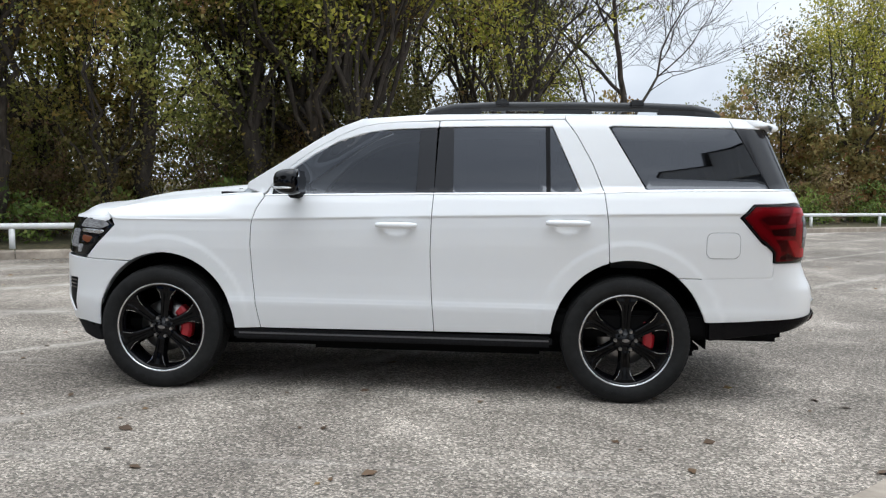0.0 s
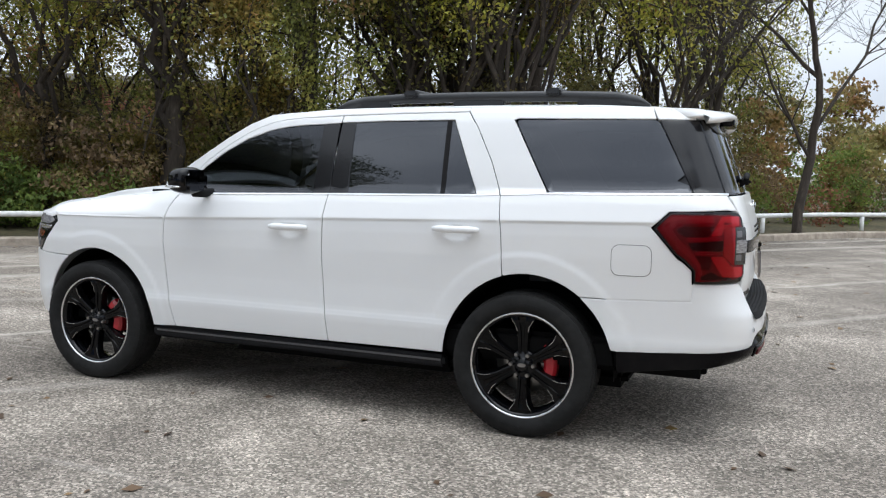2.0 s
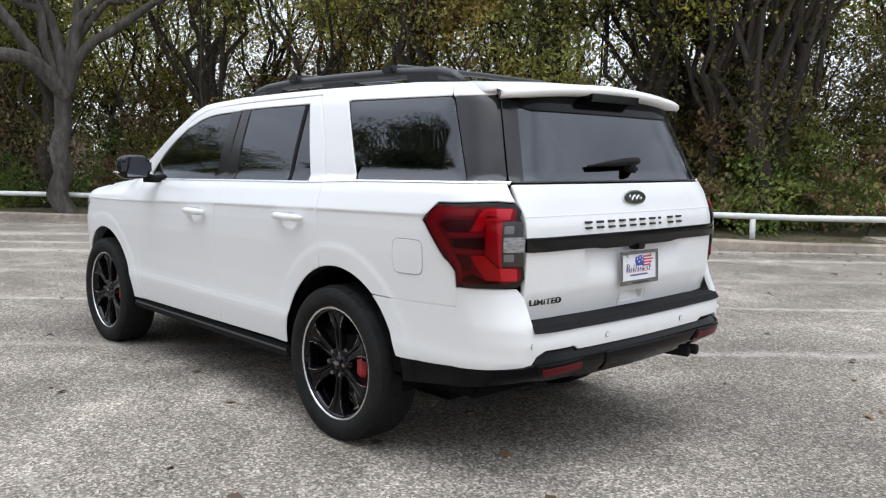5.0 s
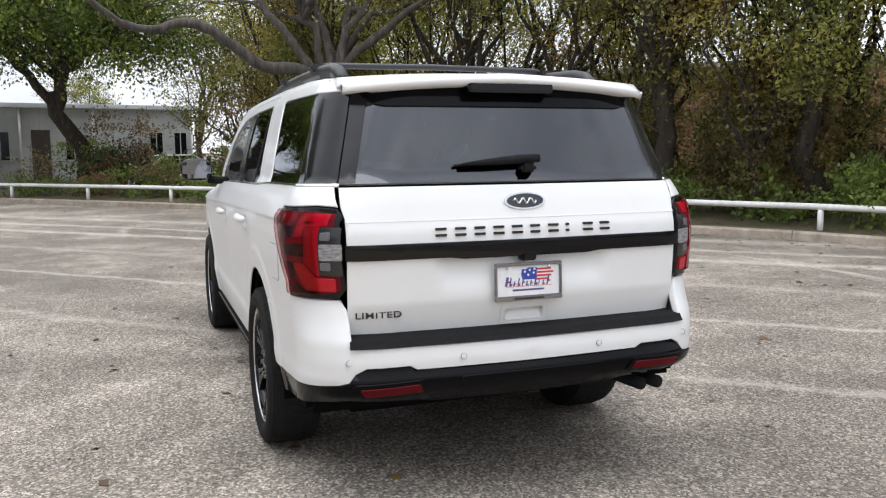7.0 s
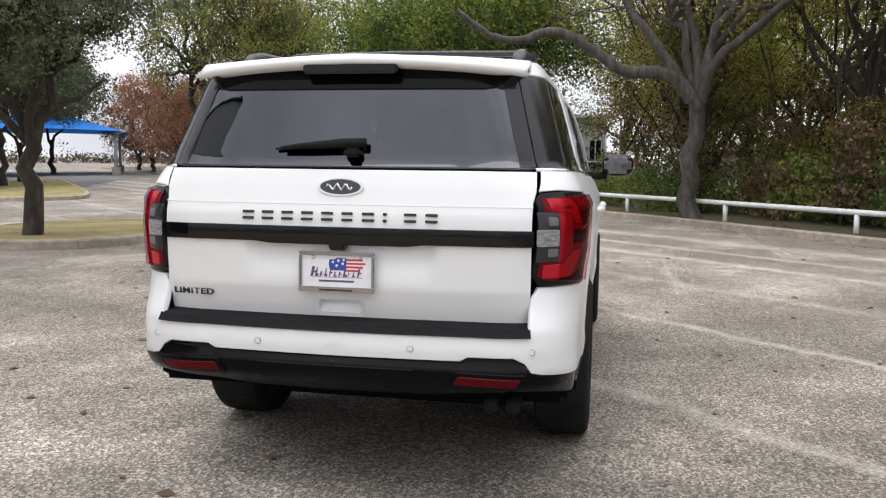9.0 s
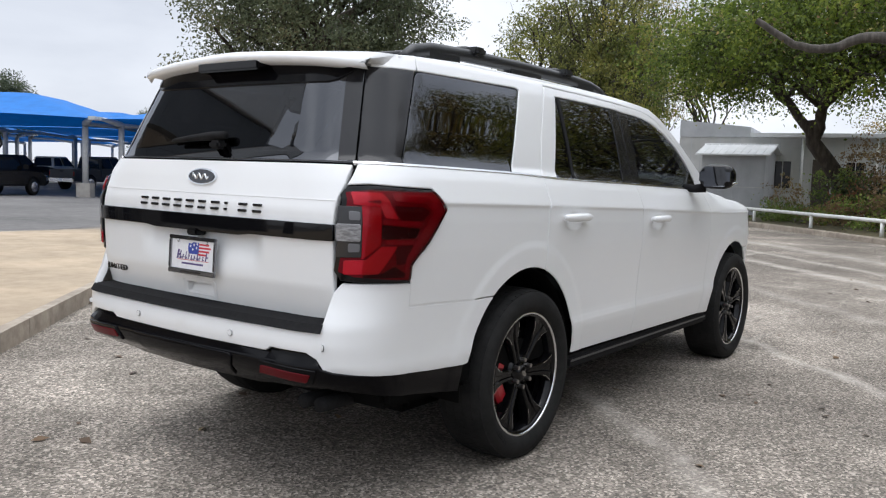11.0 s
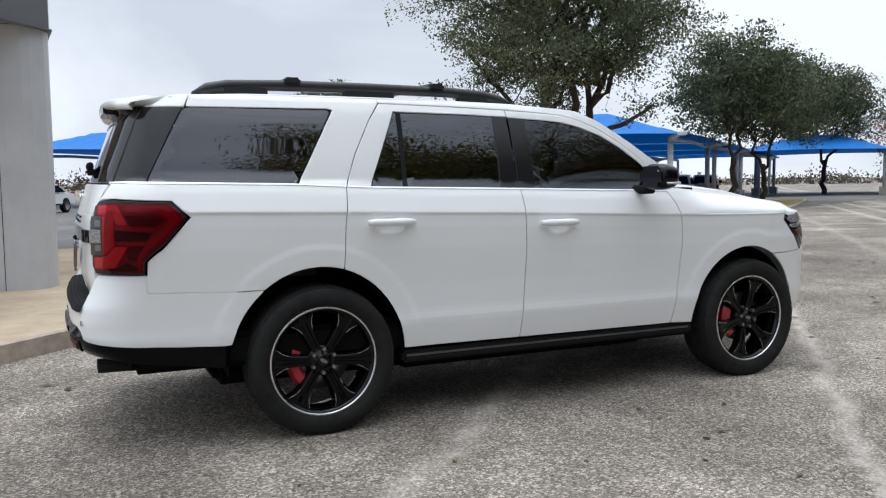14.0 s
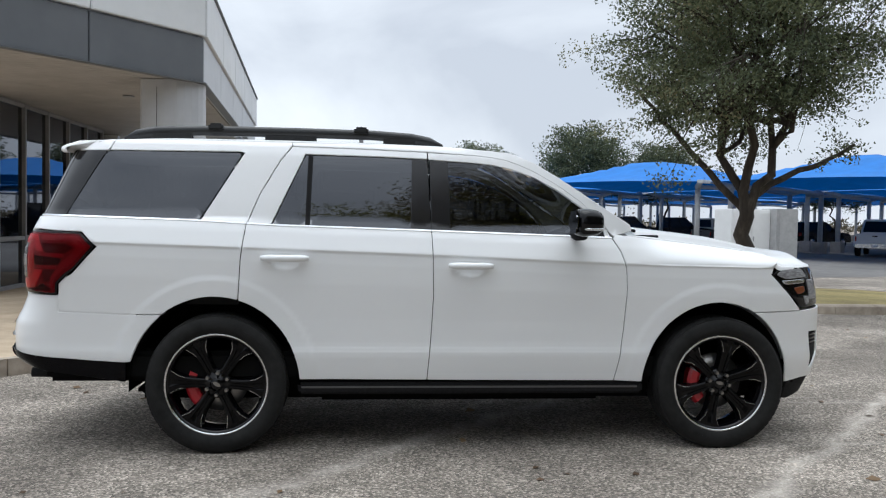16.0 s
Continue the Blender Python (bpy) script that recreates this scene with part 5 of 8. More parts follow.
LAMP = [(2.262, 1.222), (2.338, 1.298), (s_y(0.885, 1.31), 1.312), (s_y(0.815, 1.30), 1.306), (s_y(0.795, 1.28), 1.280), (s_y(0.792, 1.0), 0.985), (s_y(0.815, 0.95), 0.950), (2.452, 0.940), (2.450, 1.005)]
QUARTER = [(1.143, 1.850), (1.143, 1.883), (1.5, 1.884), (1.88, 1.880), (2.08, 1.872), (2.178, 1.866), (2.205, 1.800), (1.45, 1.808), (1.428, 1.800), (1.665, 1.388), (2.43, 1.402), (s_y(0.805, 1.40), 1.402), (s_y(0.800, 1.32), 1.316)] + \
    [(s_y(0.885, 1.31), 1.322), (2.332, 1.308), (2.246, 1.222), (2.438, 1.003), (2.440, 0.940), (2.440, 0.842), (2.06, 0.826)] + arch_pts(ARCH_R, 53, 105, 10) + \
    [(1.434, 0.925), (1.422, 1.16), (1.397, 1.365), (1.322, 1.555), (1.212, 1.755)]
FENDER = [(-0.872, 0.425), (-0.902, 0.58), (-0.922, 0.77), (-0.934, 1.0), (-0.926, 1.13), (-0.897, 1.23), (-0.850, 1.315), (-0.872, 1.342), (-1.1, 1.318), (-1.27, 1.302), (-1.5, 1.278), (-1.7, 1.255), (-1.85, 1.228), (-1.93, 1.195)] + \
    [(-1.86, 1.155), (-1.835, 1.10), (-1.90, 1.02), (-2.03, 0.868)] + arch_pts(ARCH_F, 118, 2, 20)
NOSE = [(-2.032, 0.866), (-2.22, 0.872), (-2.55, 0.872), (-2.926, 0.872), (-2.926, 0.40), (-2.4, 0.405), (-2.10, 0.42), (-1.955, 0.405)] + arch_pts(ARCH_F, 172, 119, 10)

GAP = 0.0052
CREASES = [lambda x, d=d: crease_z(x) + d for d in (-0.022, -0.014, -0.009, -0.003, 0.001, 0.006, 0.016)] + [lambda x, z=z: z for z in (0.592, 0.602, 0.610, 0.622, 0.635, 0.645, 0.66, 1.068, 1.078, 1.088, 1.099, 1.110, 1.121, 1.132, 1.143, 1.154, 1.165, 1.176, 1.187)]
def arch_line(arch, k):
    """The height of an arc round a wheel arch, k times its size; far off it lies outside every panel."""
    cx, cz, rx, rz = arch
    return lambda x: cz + rz * k * math.sqrt(1 - ((x - cx) / (rx * k)) ** 2) if abs(x - cx) < rx * k * 0.98 else -1.0


CREASES += [arch_line(arch, k) for arch in (ARCH_F, ARCH_R) for k in (1.165, 1.183, 1.201, 1.219, 1.237, 1.255)]
for nm, ol, lb in (("front_door", DOOR_F, "white front door"), ("rear_door", DOOR_R, "white rear door"), ("quarter_panel", QUARTER, ""), ("front_fender", FENDER, "")):
    both(nm, ol, PAINT, suv, lb, gap=GAP, depth=0.008, grid=0.021, step=0.02, lines=CREASES)
VENT = soften([(-2.350, 0.712), (-2.128, 0.722), (-2.150, 0.600), (-2.190, 0.478), (-2.250, 0.472), (-2.355, 0.565)], 0.012)
both("front_bumper", NOSE, PAINT, suv, "", gap=0.004, depth=0.012, holes=[VENT], grid=0.03, step=0.02)
both("bumper_vent", VENT, BLACK_TRIM, suv, "black bumper corner vent", lift=-0.012, depth=0)
for z in (0.640, 0.665, 0.690):
    both("vent_fin", [(-2.335, z), (-2.335, z + 0.008), (-2.150, z + 0.012), (-2.152, z + 0.004)], BLACK_GLOSS, suv, lift=-0.004, depth=0.006, roll=0.001)
# pillar and cant rail between the door cut and the roof
CANT = [(-0.862, 1.330), (-0.98, 1.365), (-0.97, 1.400), (-0.74, 1.545), (-0.52, 1.690), (-0.37, 1.778), (-0.22, 1.840), (-0.10, 1.852), (0.23, 1.872), (1.14, 1.880), (1.142, 1.853), (0.7, 1.846), (0.3, 1.836)] + A_OUT[::-1][1:] + [(-0.845, 1.338)]
both("a_pillar", CANT, PAINT, suv, "", gap=0.003, depth=0.03)

# painted flange behind the faint bumper seam
both("seam_flange", [(2.02, 0.805), (2.46, 0.815), (2.462, 0.93), (2.425, 0.935), (2.425, 0.855), (2.02, 0.84)], PAINT, suv, lift=-0.0025, depth=0, grid=0.03)
# dark shell behind the shut lines
INNER = [(-1.0, 0.44), (-0.95, 1.29), (1.2, 1.30), (2.42, 1.34), (2.40, 0.62), (2.05, 0.62), (1.95, 0.95), (1.15, 0.95), (1.0, 0.44)]
both("inner_shell", INNER, DARK, suv, lift=-0.045, depth=0, grid=0.12, step=0.12)

# glazing
GF = [(-0.79, 1.335), (0.165, 1.348), (0.178, 1.774), (0.05, 1.769), (-0.07, 1.759), (-0.15, 1.746), (-0.22, 1.730), (-0.37, 1.678), (-0.52, 1.596), (-0.66, 1.496)]
GR = [(0.412, 1.350), (1.028, 1.362), (1.018, 1.797), (0.6, 1.793), (0.405, 1.786)]
GV = [(1.044, 1.362), (1.246, 1.366), (1.056, 1.797), (1.036, 1.797)]
GQ = soften([(1.438, 1.800), (1.672, 1.392), (2.42, 1.404), (2.212, 1.796)], 0.03)
kg = dict(lift=-0.010, depth=0.006, grid=0.08, roll=0.001)
both("side_window", GF, GLASS_FRONT, suv, "tinted front door glass", **kg)
both("side_window", GR, GLASS_PRIV, suv, "dark privacy glass", **kg)
both("vent_window", GV, GLASS_PRIV, suv, "dark privacy glass", **kg)
both("quarter_window", GQ, GLASS_PRIV, suv, "dark privacy glass", **dict(kg, lift=-0.004))
both("b_pillar", [(0.170, 1.348), (0.282, 1.348), (0.290, 1.783), (0.183, 1.776)], PIANO, suv, "gloss black pillar cover", lift=-0.004, depth=0.01)
both("b_pillar", [(0.288, 1.348), (0.408, 1.351), (0.401, 1.788), (0.312, 1.785)], PIANO, suv, "gloss black pillar cover", lift=-0.004, depth=0.01)
both("window_divider", [(1.026, 1.362), (1.046, 1.362), (1.038, 1.798), (1.016, 1.797)], BLACK_TRIM, suv, lift=-0.003, depth=0.01)
both("mirror_sail", soften([(-0.80, 1.338), (-0.62, 1.342), (-0.71, 1.44)], 0.01), BLACK_GLOSS, suv, lift=-0.001, depth=0.01)
DP = [(2.428, 1.406), (s_y(0.80, 1.41), 1.408), (s_y(0.690, 1.80), 1.800), (2.222, 1.798)]
both("d_pillar", DP, PIANO, suv, "gloss black rear pillar", lift=-0.004, depth=0.01, grid=0.04)
for x0, x1 in ((-0.845, 0.283), (0.287, 1.39), (1.40, 2.67)):
    n = 12
    xs = [x0 + (x1 - x0) * k / n for k in range(n + 1)]
    both("belt_moulding", [(x, belt_z(x) - 0.001) for x in xs] + [(x, belt_z(x) + 0.006) for x in xs[::-1]], CHROME, suv, "bright belt moulding", lift=0.004, depth=0.012, grid=0.06, roll=0.002)

# roof, hood, windscreen
def roof_pt(x, y):
    edge = interp(x, [-0.25, 0.0, 0.23, 0.7, 1.14, 1.88, 2.2, 2.40], [1.835, 1.858, 1.872, 1.88, 1.884, 1.880, 1.866, 1.852])
    rise = interp(x, [-0.25, 0.1, 2.0, 2.4], [0.02, 0.042, 0.042, 0.03])
    return Vector((x, y, edge + rise * (1 - (abs(y) / 0.75) ** 2.4)))


panel("roof", [(-0.21, -0.745), (2.30, -0.745), (2.30, 0.745), (-0.21, 0.745)], roof_pt, PAINT, suv, "", grid=0.07, depth=0.02, step=0.06)


HOOD_FRONT = [(p.x, p.y) for p in (shell(-1.90 - 0.055 * k, 1.158) for k in range(14))]


def hood_pt(x, y):
    """A long flat bonnet that rolls over to the lamps and the nose."""
    a = abs(y) / 0.84
    z = hood_edge_z(max(x, -1.93)) + 0.09 * min(x + 1.93, 0) + 0.062 * (1 - min(a, 1.0) ** 2.6) + 0.012 * sstep(0.62, 0.50, abs(y)) * sstep(-2.2, -1.8, x)
    q, d = Vector((x, -abs(y))), 1.0
    for a0, a1 in zip(HOOD_FRONT, HOOD_FRONT[1:] + [(HOOD_FRONT[-1][0], 0.0)]):
        p, e = Vector(a0), Vector(a1) - Vector(a0)
        d = min(d, (p + e * min(max((q - p).dot(e) / e.dot(e), 0), 1) - q).length)
    roll = (1 - sstep(-0.02, 0.13, d)) * sstep(-1.84, -1.96, x)
    return Vector((x, y, z + (1.150 - z) * roll))


panel("hood", ([(-0.99, -0.80), (-0.99, 0.80), (-1.5, 0.83), (-1.85, 0.815)] + [(x, -y) for x, y in HOOD_FRONT] + HOOD_FRONT[::-1] + [(-1.85, -0.815), (-1.5, -0.83)])[::-1], hood_pt, PAINT, suv, "", grid=0.04, depth=0.03)


def screen_pt(u, y):
    t = (u + 1.04) / 0.84
    return Vector((u - 0.10 * (1 - (y / 0.8) ** 2) * (1 - 0.4 * t), y * (1 - 0.11 * t), 1.335 + t * 0.525 + 0.03 * math.sin(t * math.pi) - 0.0))


panel("windscreen", [(-1.04, -0.80), (-0.20, -0.78), (-0.20, 0.78), (-1.04, 0.80)], screen_pt, GLASS_WIND, suv, "clear laminated windscreen", grid=0.08, depth=0.005)
box("cowl", (-1.22, -0.80, 1.27), (-0.98, 0.80, 1.335), BLACK_TRIM, suv, 0.02)
tube("wiper", [(-1.12, -0.62, 1.345), (-1.08, -0.3, 1.365), (-1.10, 0.05, 1.38)], 0.010, BLACK_TRIM, suv)
tube("wiper", [(-1.14, 0.05, 1.35), (-1.10, 0.35, 1.37), (-1.08, 0.66, 1.36)], 0.010, BLACK_TRIM, suv)

# headlamps
HEAD = [(-1.842, 1.098), (-1.90, 1.140), (-2.02, 1.150), (-2.25, 1.145), (-2.40, 1.12), (-2.40, 0.905), (-2.14, 0.885), (-2.045, 0.885), (-1.905, 1.022)]
lamps = both("headlamp", HEAD, BLACK_GLOSS, suv, "smoked headlamp with amber marker", lift=-0.006, depth=0.03, gap=0.004)
for lamp in lamps:
    sgn = 1 if lamp is lamps[0] else -1
    for nm, ol, mt, lift in (("amber_marker", [(-1.985, 1.012), (-2.075, 1.022), (-2.075, 0.990), (-2.015, 0.975)], AMBER, 0.0), ("lamp_lens", [(-1.87, 1.100), (-1.91, 1.128), (-2.08, 1.135), (-2.12, 1.085), (-1.93, 1.075)], CLEAR_LENS, 0.0),
                             ("light_guide", [(-1.900, 1.058), (-2.09, 1.066), (-2.09, 1.048), (-1.925, 1.040)], MACHINED, 0.001), ("projector_lens", [(-2.13, 1.06), (-2.22, 1.06), (-2.22, 0.94), (-2.13, 0.94)], CLEAR_LENS, 0.002), ("lamp_lens", [(-2.07, 0.955), (-2.12, 0.955), (-2.12, 0.905), (-2.09, 0.905)], CLEAR_LENS, 0.0)):
        v, f, n = sheet(soften(ol, 0.012), shell, lift=lift, depth=0.008)
        if sgn < 0:
            mir = Vector((1, -1, 1))
            v, f, n = [p * mir for p in v], [q[::-1] for q in f], [q * mir for q in n]
        link_mesh(nm, to_mesh(nm, v, f, n), mt, lamp)
both("fascia", [(-2.41, 1.15), (-2.926, 1.15), (-2.926, 0.88), (-2.41, 0.88)], BLACK_TRIM, suv, "black grille", lift=-0.02, depth=0)
both("front_valance", [(-1.99, 0.40), (-2.10, 0.415), (-2.4, 0.40), (-2.926, 0.395), (-2.926, 0.30), (-2.2, 0.30), (-2.06, 0.285), (-2.0, 0.29)], BLACK_TRIM, suv, "", lift=-0.012, depth=0.03)

# tail
panel("gate_frame", [(-0.84, 1.39), (0.84, 1.39), (0.735, 1.83), (-0.735, 1.83)], tail_pt(), DARK, suv, grid=0.06, lift=-0.022, depth=0, holes=[[(-0.70, 1.45), (0.70, 1.45), (0.61, 1.76), (-0.61, 1.76)]])
gate_glass = panel("tailgate_glass", [(-0.785, 1.412), (0.785, 1.412), (0.684, 1.80), (-0.684, 1.80)], tail_pt(), GLASS_PRIV, suv, "dark tailgate window", grid=0.06, lift=-0.004, depth=0.01)
for sg in (-1, 1):
    panel("glass_border", [(sg * 0.725, 1.414), (sg * 0.786, 1.414), (sg * 0.685, 1.798), (sg * 0.625, 1.798)][::sg], tail_pt(), PIANO, gate_glass, "black glass border", grid=0.05, lift=-0.002, depth=0.002, roll=0.001)
GATE = [(-0.782, 0.772), (0.782, 0.772), (0.786, 0.95), (0.787, 1.27), (0.798, 1.318), (0.795, 1.398), (-0.795, 1.398), (-0.798, 1.318), (-0.787, 1.27), (-0.786, 0.95)]
def gate_pt(y, z):
    """The gate's skin, hollowed round the plate under the bar."""
    p = tail_pt()(y, z)
    p.x -= 0.034 * sstep(0.93, 1.10, z) * (1 - sstep(1.12, 1.135, z)) * (1 - sstep(0.34, 0.43, abs(y)))
    return p


POCKET = soften([(-0.087, 0.809), (0.090, 0.809), (0.090, 0.857), (-0.087, 0.857)], 0.014)
liftgate = panel("liftgate", GATE, gate_pt, PAINT, suv, "white liftgate panel", gap=GAP, depth=0.035, grid=0.03, holes=[POCKET])
BAR = [(-0.787, 1.102), (-0.36, 1.102), (-0.29, 1.094), (0.29, 1.094), (0.36, 1.102), (0.787, 1.102), (0.787, 1.160), (-0.787, 1.160)]
panel("trim_bar", BAR, tail_pt(), BLACK_GLOSS, liftgate, "gloss black applique bar", lift=0.014, depth=0.02, roll=0.003)
link_mesh("crease_strip", to_mesh("crease_strip", *sheet([(-0.786, 1.253), (0.786, 1.253), (0.786, 1.257), (-0.786, 1.257)], tail_pt(), lift=0.0015, depth=0.002, roll=0.0005, grid=0.2)), PAINT, liftgate)
SEAM = [(2.06, 0.820), (2.445, 0.836), (2.449, 0.934), (s_y(0.815, 0.93, True), 0.934), (s_y(0.793, 0.90, True), 0.90), (s_y(0.785, 0.80, True), 0.79), (s_y(0.775, 0.75, True), 0.748), (s_y(0.4, 0.74, True), 0.744), (s_y(-0.006, 0.74, True), 0.742),
        (s_y(-0.006, 0.64, True), 0.648), (s_y(0.52, 0.64, True), 0.650), (s_y(0.55, 0.66, True), 0.668), (s_y(0.73, 0.66, True), 0.668), (s_y(0.775, 0.64, True), 0.645), (s_y(0.80, 0.61, True), 0.606), (s_y(0.84, 0.60, True), 0.594), (2.55, 0.578), (2.3, 0.556), (2.09, 0.545)]
both("rear_bumper", SEAM + arch_pts(ARCH_R, 16, 52, 8), PAINT, suv, "white rear bumper", bumper=True, gap=0.0018, depth=0.03, grid=0.04)
VAL = [(2.085, 0.542), (2.3, 0.552), (2.55, 0.574), (s_y(0.84, 0.59, True), 0.590), (s_y(0.80, 0.60, True), 0.602), (s_y(0.775, 0.64, True), 0.641), (s_y(0.73, 0.66, True), 0.664), (s_y(0.55, 0.66, True), 0.664), (s_y(0.52, 0.64, True), 0.646), (s_y(-0.006, 0.64, True), 0.644),
       (s_y(-0.006, 0.5, True), 0.478), (s_y(0.42, 0.5, True), 0.484), (s_y(0.5, 0.5, True), 0.500), (s_y(0.78, 0.5, True), 0.522), (2.5, 0.485), (2.09, 0.425)]


def valance_pt(s, z):
    """A shelf that slopes out under the bumper, then an upright face that tucks in at its foot."""
    p = shell(s, z, True)
    mid = sstep(2.50, 2.75, s)
    p.x += mid * (0.030 * sstep(0.655, 0.612, z) - 0.055 * sstep(0.560, 0.47, z) - 0.012)
    return p


v, f, n = sheet(VAL, valance_pt, lift=-0.004, depth=0.03, grid=0.022, step=0.02)
mir = Vector((1, -1, 1))
valance = [link_mesh("rear_valance", to_mesh("rear_valance", v, f, n), VALANCE, suv, "gloss black lower rear bumper"),
           link_mesh("rear_valance", to_mesh("rear_valance", [p * mir for p in v], [q[::-1] for q in f], [q * mir for q in n]), VALANCE, suv, "gloss black lower rear bumper")]
panel("valance_panel", soften([(-0.33, 0.500), (0.33, 0.500), (0.33, 0.608), (-0.33, 0.608)], 0.02), lambda y, z: valance_pt(s_y(abs(y), 0.58, True), z) * Vector((1, 1 if y < 0 else -1, 1)), VALANCE, valance[0], "raised gloss black centre panel", lift=0.005, depth=0.010, roll=0.003, grid=0.04)
for sg in (-1, 1):
    p0 = tail_pt(True)
    vp = lambda y, z: valance_pt(s_y(abs(y), 0.57, True), z) * Vector((1, 1 if y < 0 else -1, 1))
    pod = panel("reflector_pod", soften([(sg * 0.485, 0.545), (sg * 0.765, 0.538), (sg * 0.772, 0.600), (sg * 0.49, 0.606)][::sg], 0.010), vp, VALANCE, valance[0], lift=0.004, depth=0.010, roll=0.003, grid=0.03)
    panel("reflector", soften([(sg * 0.505, 0.560), (sg * 0.745, 0.553), (sg * 0.752, 0.584), (sg * 0.505, 0.590)][::sg], 0.006), vp, RED_REFL, pod, "red reflector strip", lift=0.009, depth=0.008, roll=0.002, grid=0.03)
    for y in (0.322, 0.80):
        bm = bmesh.new()
        bmesh.ops.create_cone(bm, segments=20, radius1=0.013, radius2=0.011, depth=0.006, cap_ends=True, matrix=Matrix.Translation(p0(sg * y, 0.692) + Vector((0.002, 0, 0))) @ Matrix.Rotation(radians(90), 4, "Y") @ Matrix.Rotation(sg * radians(0 if y < 0.5 else 20), 4, "X"))
        sensor = part("parking_sensor", bm, PAINT, suv, "")
        vv, ff = lathe([(0.0122, -0.001), (0.0132, 0.0), (0.0132, -0.003), (0.0122, -0.003)], 20, "z", True)
        ring = link_mesh("sensor_ring", to_mesh("sensor_ring", vv, ff), STRIP, sensor, "thin dark ring")
        ring.matrix_local = Matrix.Translation(p0(sg * y, 0.692) + Vector((0.004, 0, 0))) @ Matrix.Rotation(radians(90), 4, "Y") @ Matrix.Rotation(sg * radians(0 if y < 0.5 else 20), 4, "X")

# ribbed step pad on the bumper
def pad_pt(y, t):
    a = tail_pt()(y, 0.772)
    b = tail_pt(True)(y, 0.742)
    p = a.lerp(b, t)
    p.z = 0.786 - 0.012 * t - (0.030 * max(t - 0.85, 0) / 0.15)
    p.x += 0.008 * t
    p.y = y * (0.982 + 0.036 * t)
    return p


bm = bmesh.new()
ys = [-0.782 + 1.564 * k / 40 for k in range(41)]
ts = []
for k in range(6):
    ts += [k * 0.15, k * 0.15 + 0.075]
ts += [0.92, 1.0]
grid = [[bm.verts.new(pad_pt(y, t) + Vector((0, 0, 0.004 if i % 2 else 0.0))) for y in ys] for i, t in enumerate(ts)]
for r0, r1 in zip(grid, grid[1:]):
    for k in range(40):
        bm.faces.new((r0[k], r1[k], r1[k + 1], r0[k + 1]))
part("step_pad", bm, BLACK_TRIM, suv, "ribbed black plastic step pad")

# tail lamps
tails = both("tail_lamp", LAMP, BLACK_GLOSS, suv, "dark red tail lamp cluster", lift=0.004, depth=0.04, grid=0.03)


def lamp_s(pts):
    return [(s_y(a[1], z), z) if isinstance(a, tuple) else (a, z) for a, z in pts]


Y = lambda v: ("y", v)
LENS = [(2.276, 1.222), (2.344, 1.290), (Y(0.885), 1.294), (Y(0.812), 1.286), (Y(0.806), 0.982), (Y(0.86), 0.966), (2.458, 0.952), (2.456, 1.010)]
COVER = [(2.276, 1.222), (2.344, 1.290), (Y(0.885), 1.294), (Y(0.885), 0.972), (2.458, 0.952), (2.456, 1.010)]
OUTER = [(2.296, 1.220), (2.352, 1.276), (2.545, 1.282), (2.545, 1.256), (2.390, 1.250), (2.352, 1.214), (2.478, 1.040), (2.484, 0.985), (2.470, 0.985), (2.462, 1.030)]
UPPER = [(2.376, 1.214), (2.398, 1.240), (2.548, 1.242), (2.512, 1.186), (2.402, 1.182)]
MIDDLE = [(2.418, 1.150), (2.436, 1.116), (2.604, 1.114), (2.606, 1.166)]
LOWER = [(2.448, 1.086), (2.478, 1.018), (2.526, 1.014), (2.538, 1.082)]
FOOT = [(2.482, 0.976), (2.535, 1.004), (2.600, 0.976), (2.680, 0.970), (2.680, 0.963), (2.482, 0.963)]
CORNER_PIECE = [(2.612, 1.238), (2.694, 1.242), (2.694, 1.034), (2.610, 1.090)]
HIGH_BAND = [(2.735, 1.286), (2.598, 1.284), (2.566, 1.246), (2.530, 1.190), (2.588, 1.194), (2.612, 1.240), (2.735, 1.244)]
LOW_BAND = [(2.770, 1.026), (2.672, 1.030), (2.606, 1.082), (2.532, 1.082), (2.578, 1.020), (2.612, 0.980), (2.770, 0.975)]
BARS = ([(2.412, 1.176), (2.412, 1.160), (2.600, 1.170), (2.600, 1.186)], [(2.446, 1.104), (2.448, 1.092), (2.584, 1.094), (2.584, 1.108)])
HOUSING = [(2.698, 1.232), (Y(0.800), 1.232), (Y(0.800), 1.040), (2.698, 1.044)]
BOWLS = ([(2.706, 1.212), (2.752, 1.214), (2.752, 1.184), (2.706, 1.184)], [(2.706, 1.092), (2.754, 1.092), (2.754, 1.062), (2.706, 1.064)])
CLEAR = [(2.704, 1.166), (Y(0.802), 1.166), (Y(0.802), 1.104), (2.704, 1.104)]
LAMP_PIECES = [("red_lens", LENS, RED_LENS, 0.007), ("smoked_insert", UPPER, DEEP_RED, 0.0090), ("smoked_insert", MIDDLE, SMOKED, 0.0090), ("smoked_insert", LOWER, DEEP_RED, 0.0090), ("smoked_insert", FOOT, SMOKED, 0.0090),
               ("smoked_insert", CORNER_PIECE, CORNER_LENS, 0.0092), ("light_guide", OUTER, RED_EDGE, 0.0100), ("light_guide", HIGH_BAND, RED_BRIGHT, 0.0108), ("light_guide", LOW_BAND, RED_BRIGHT, 0.0108)]
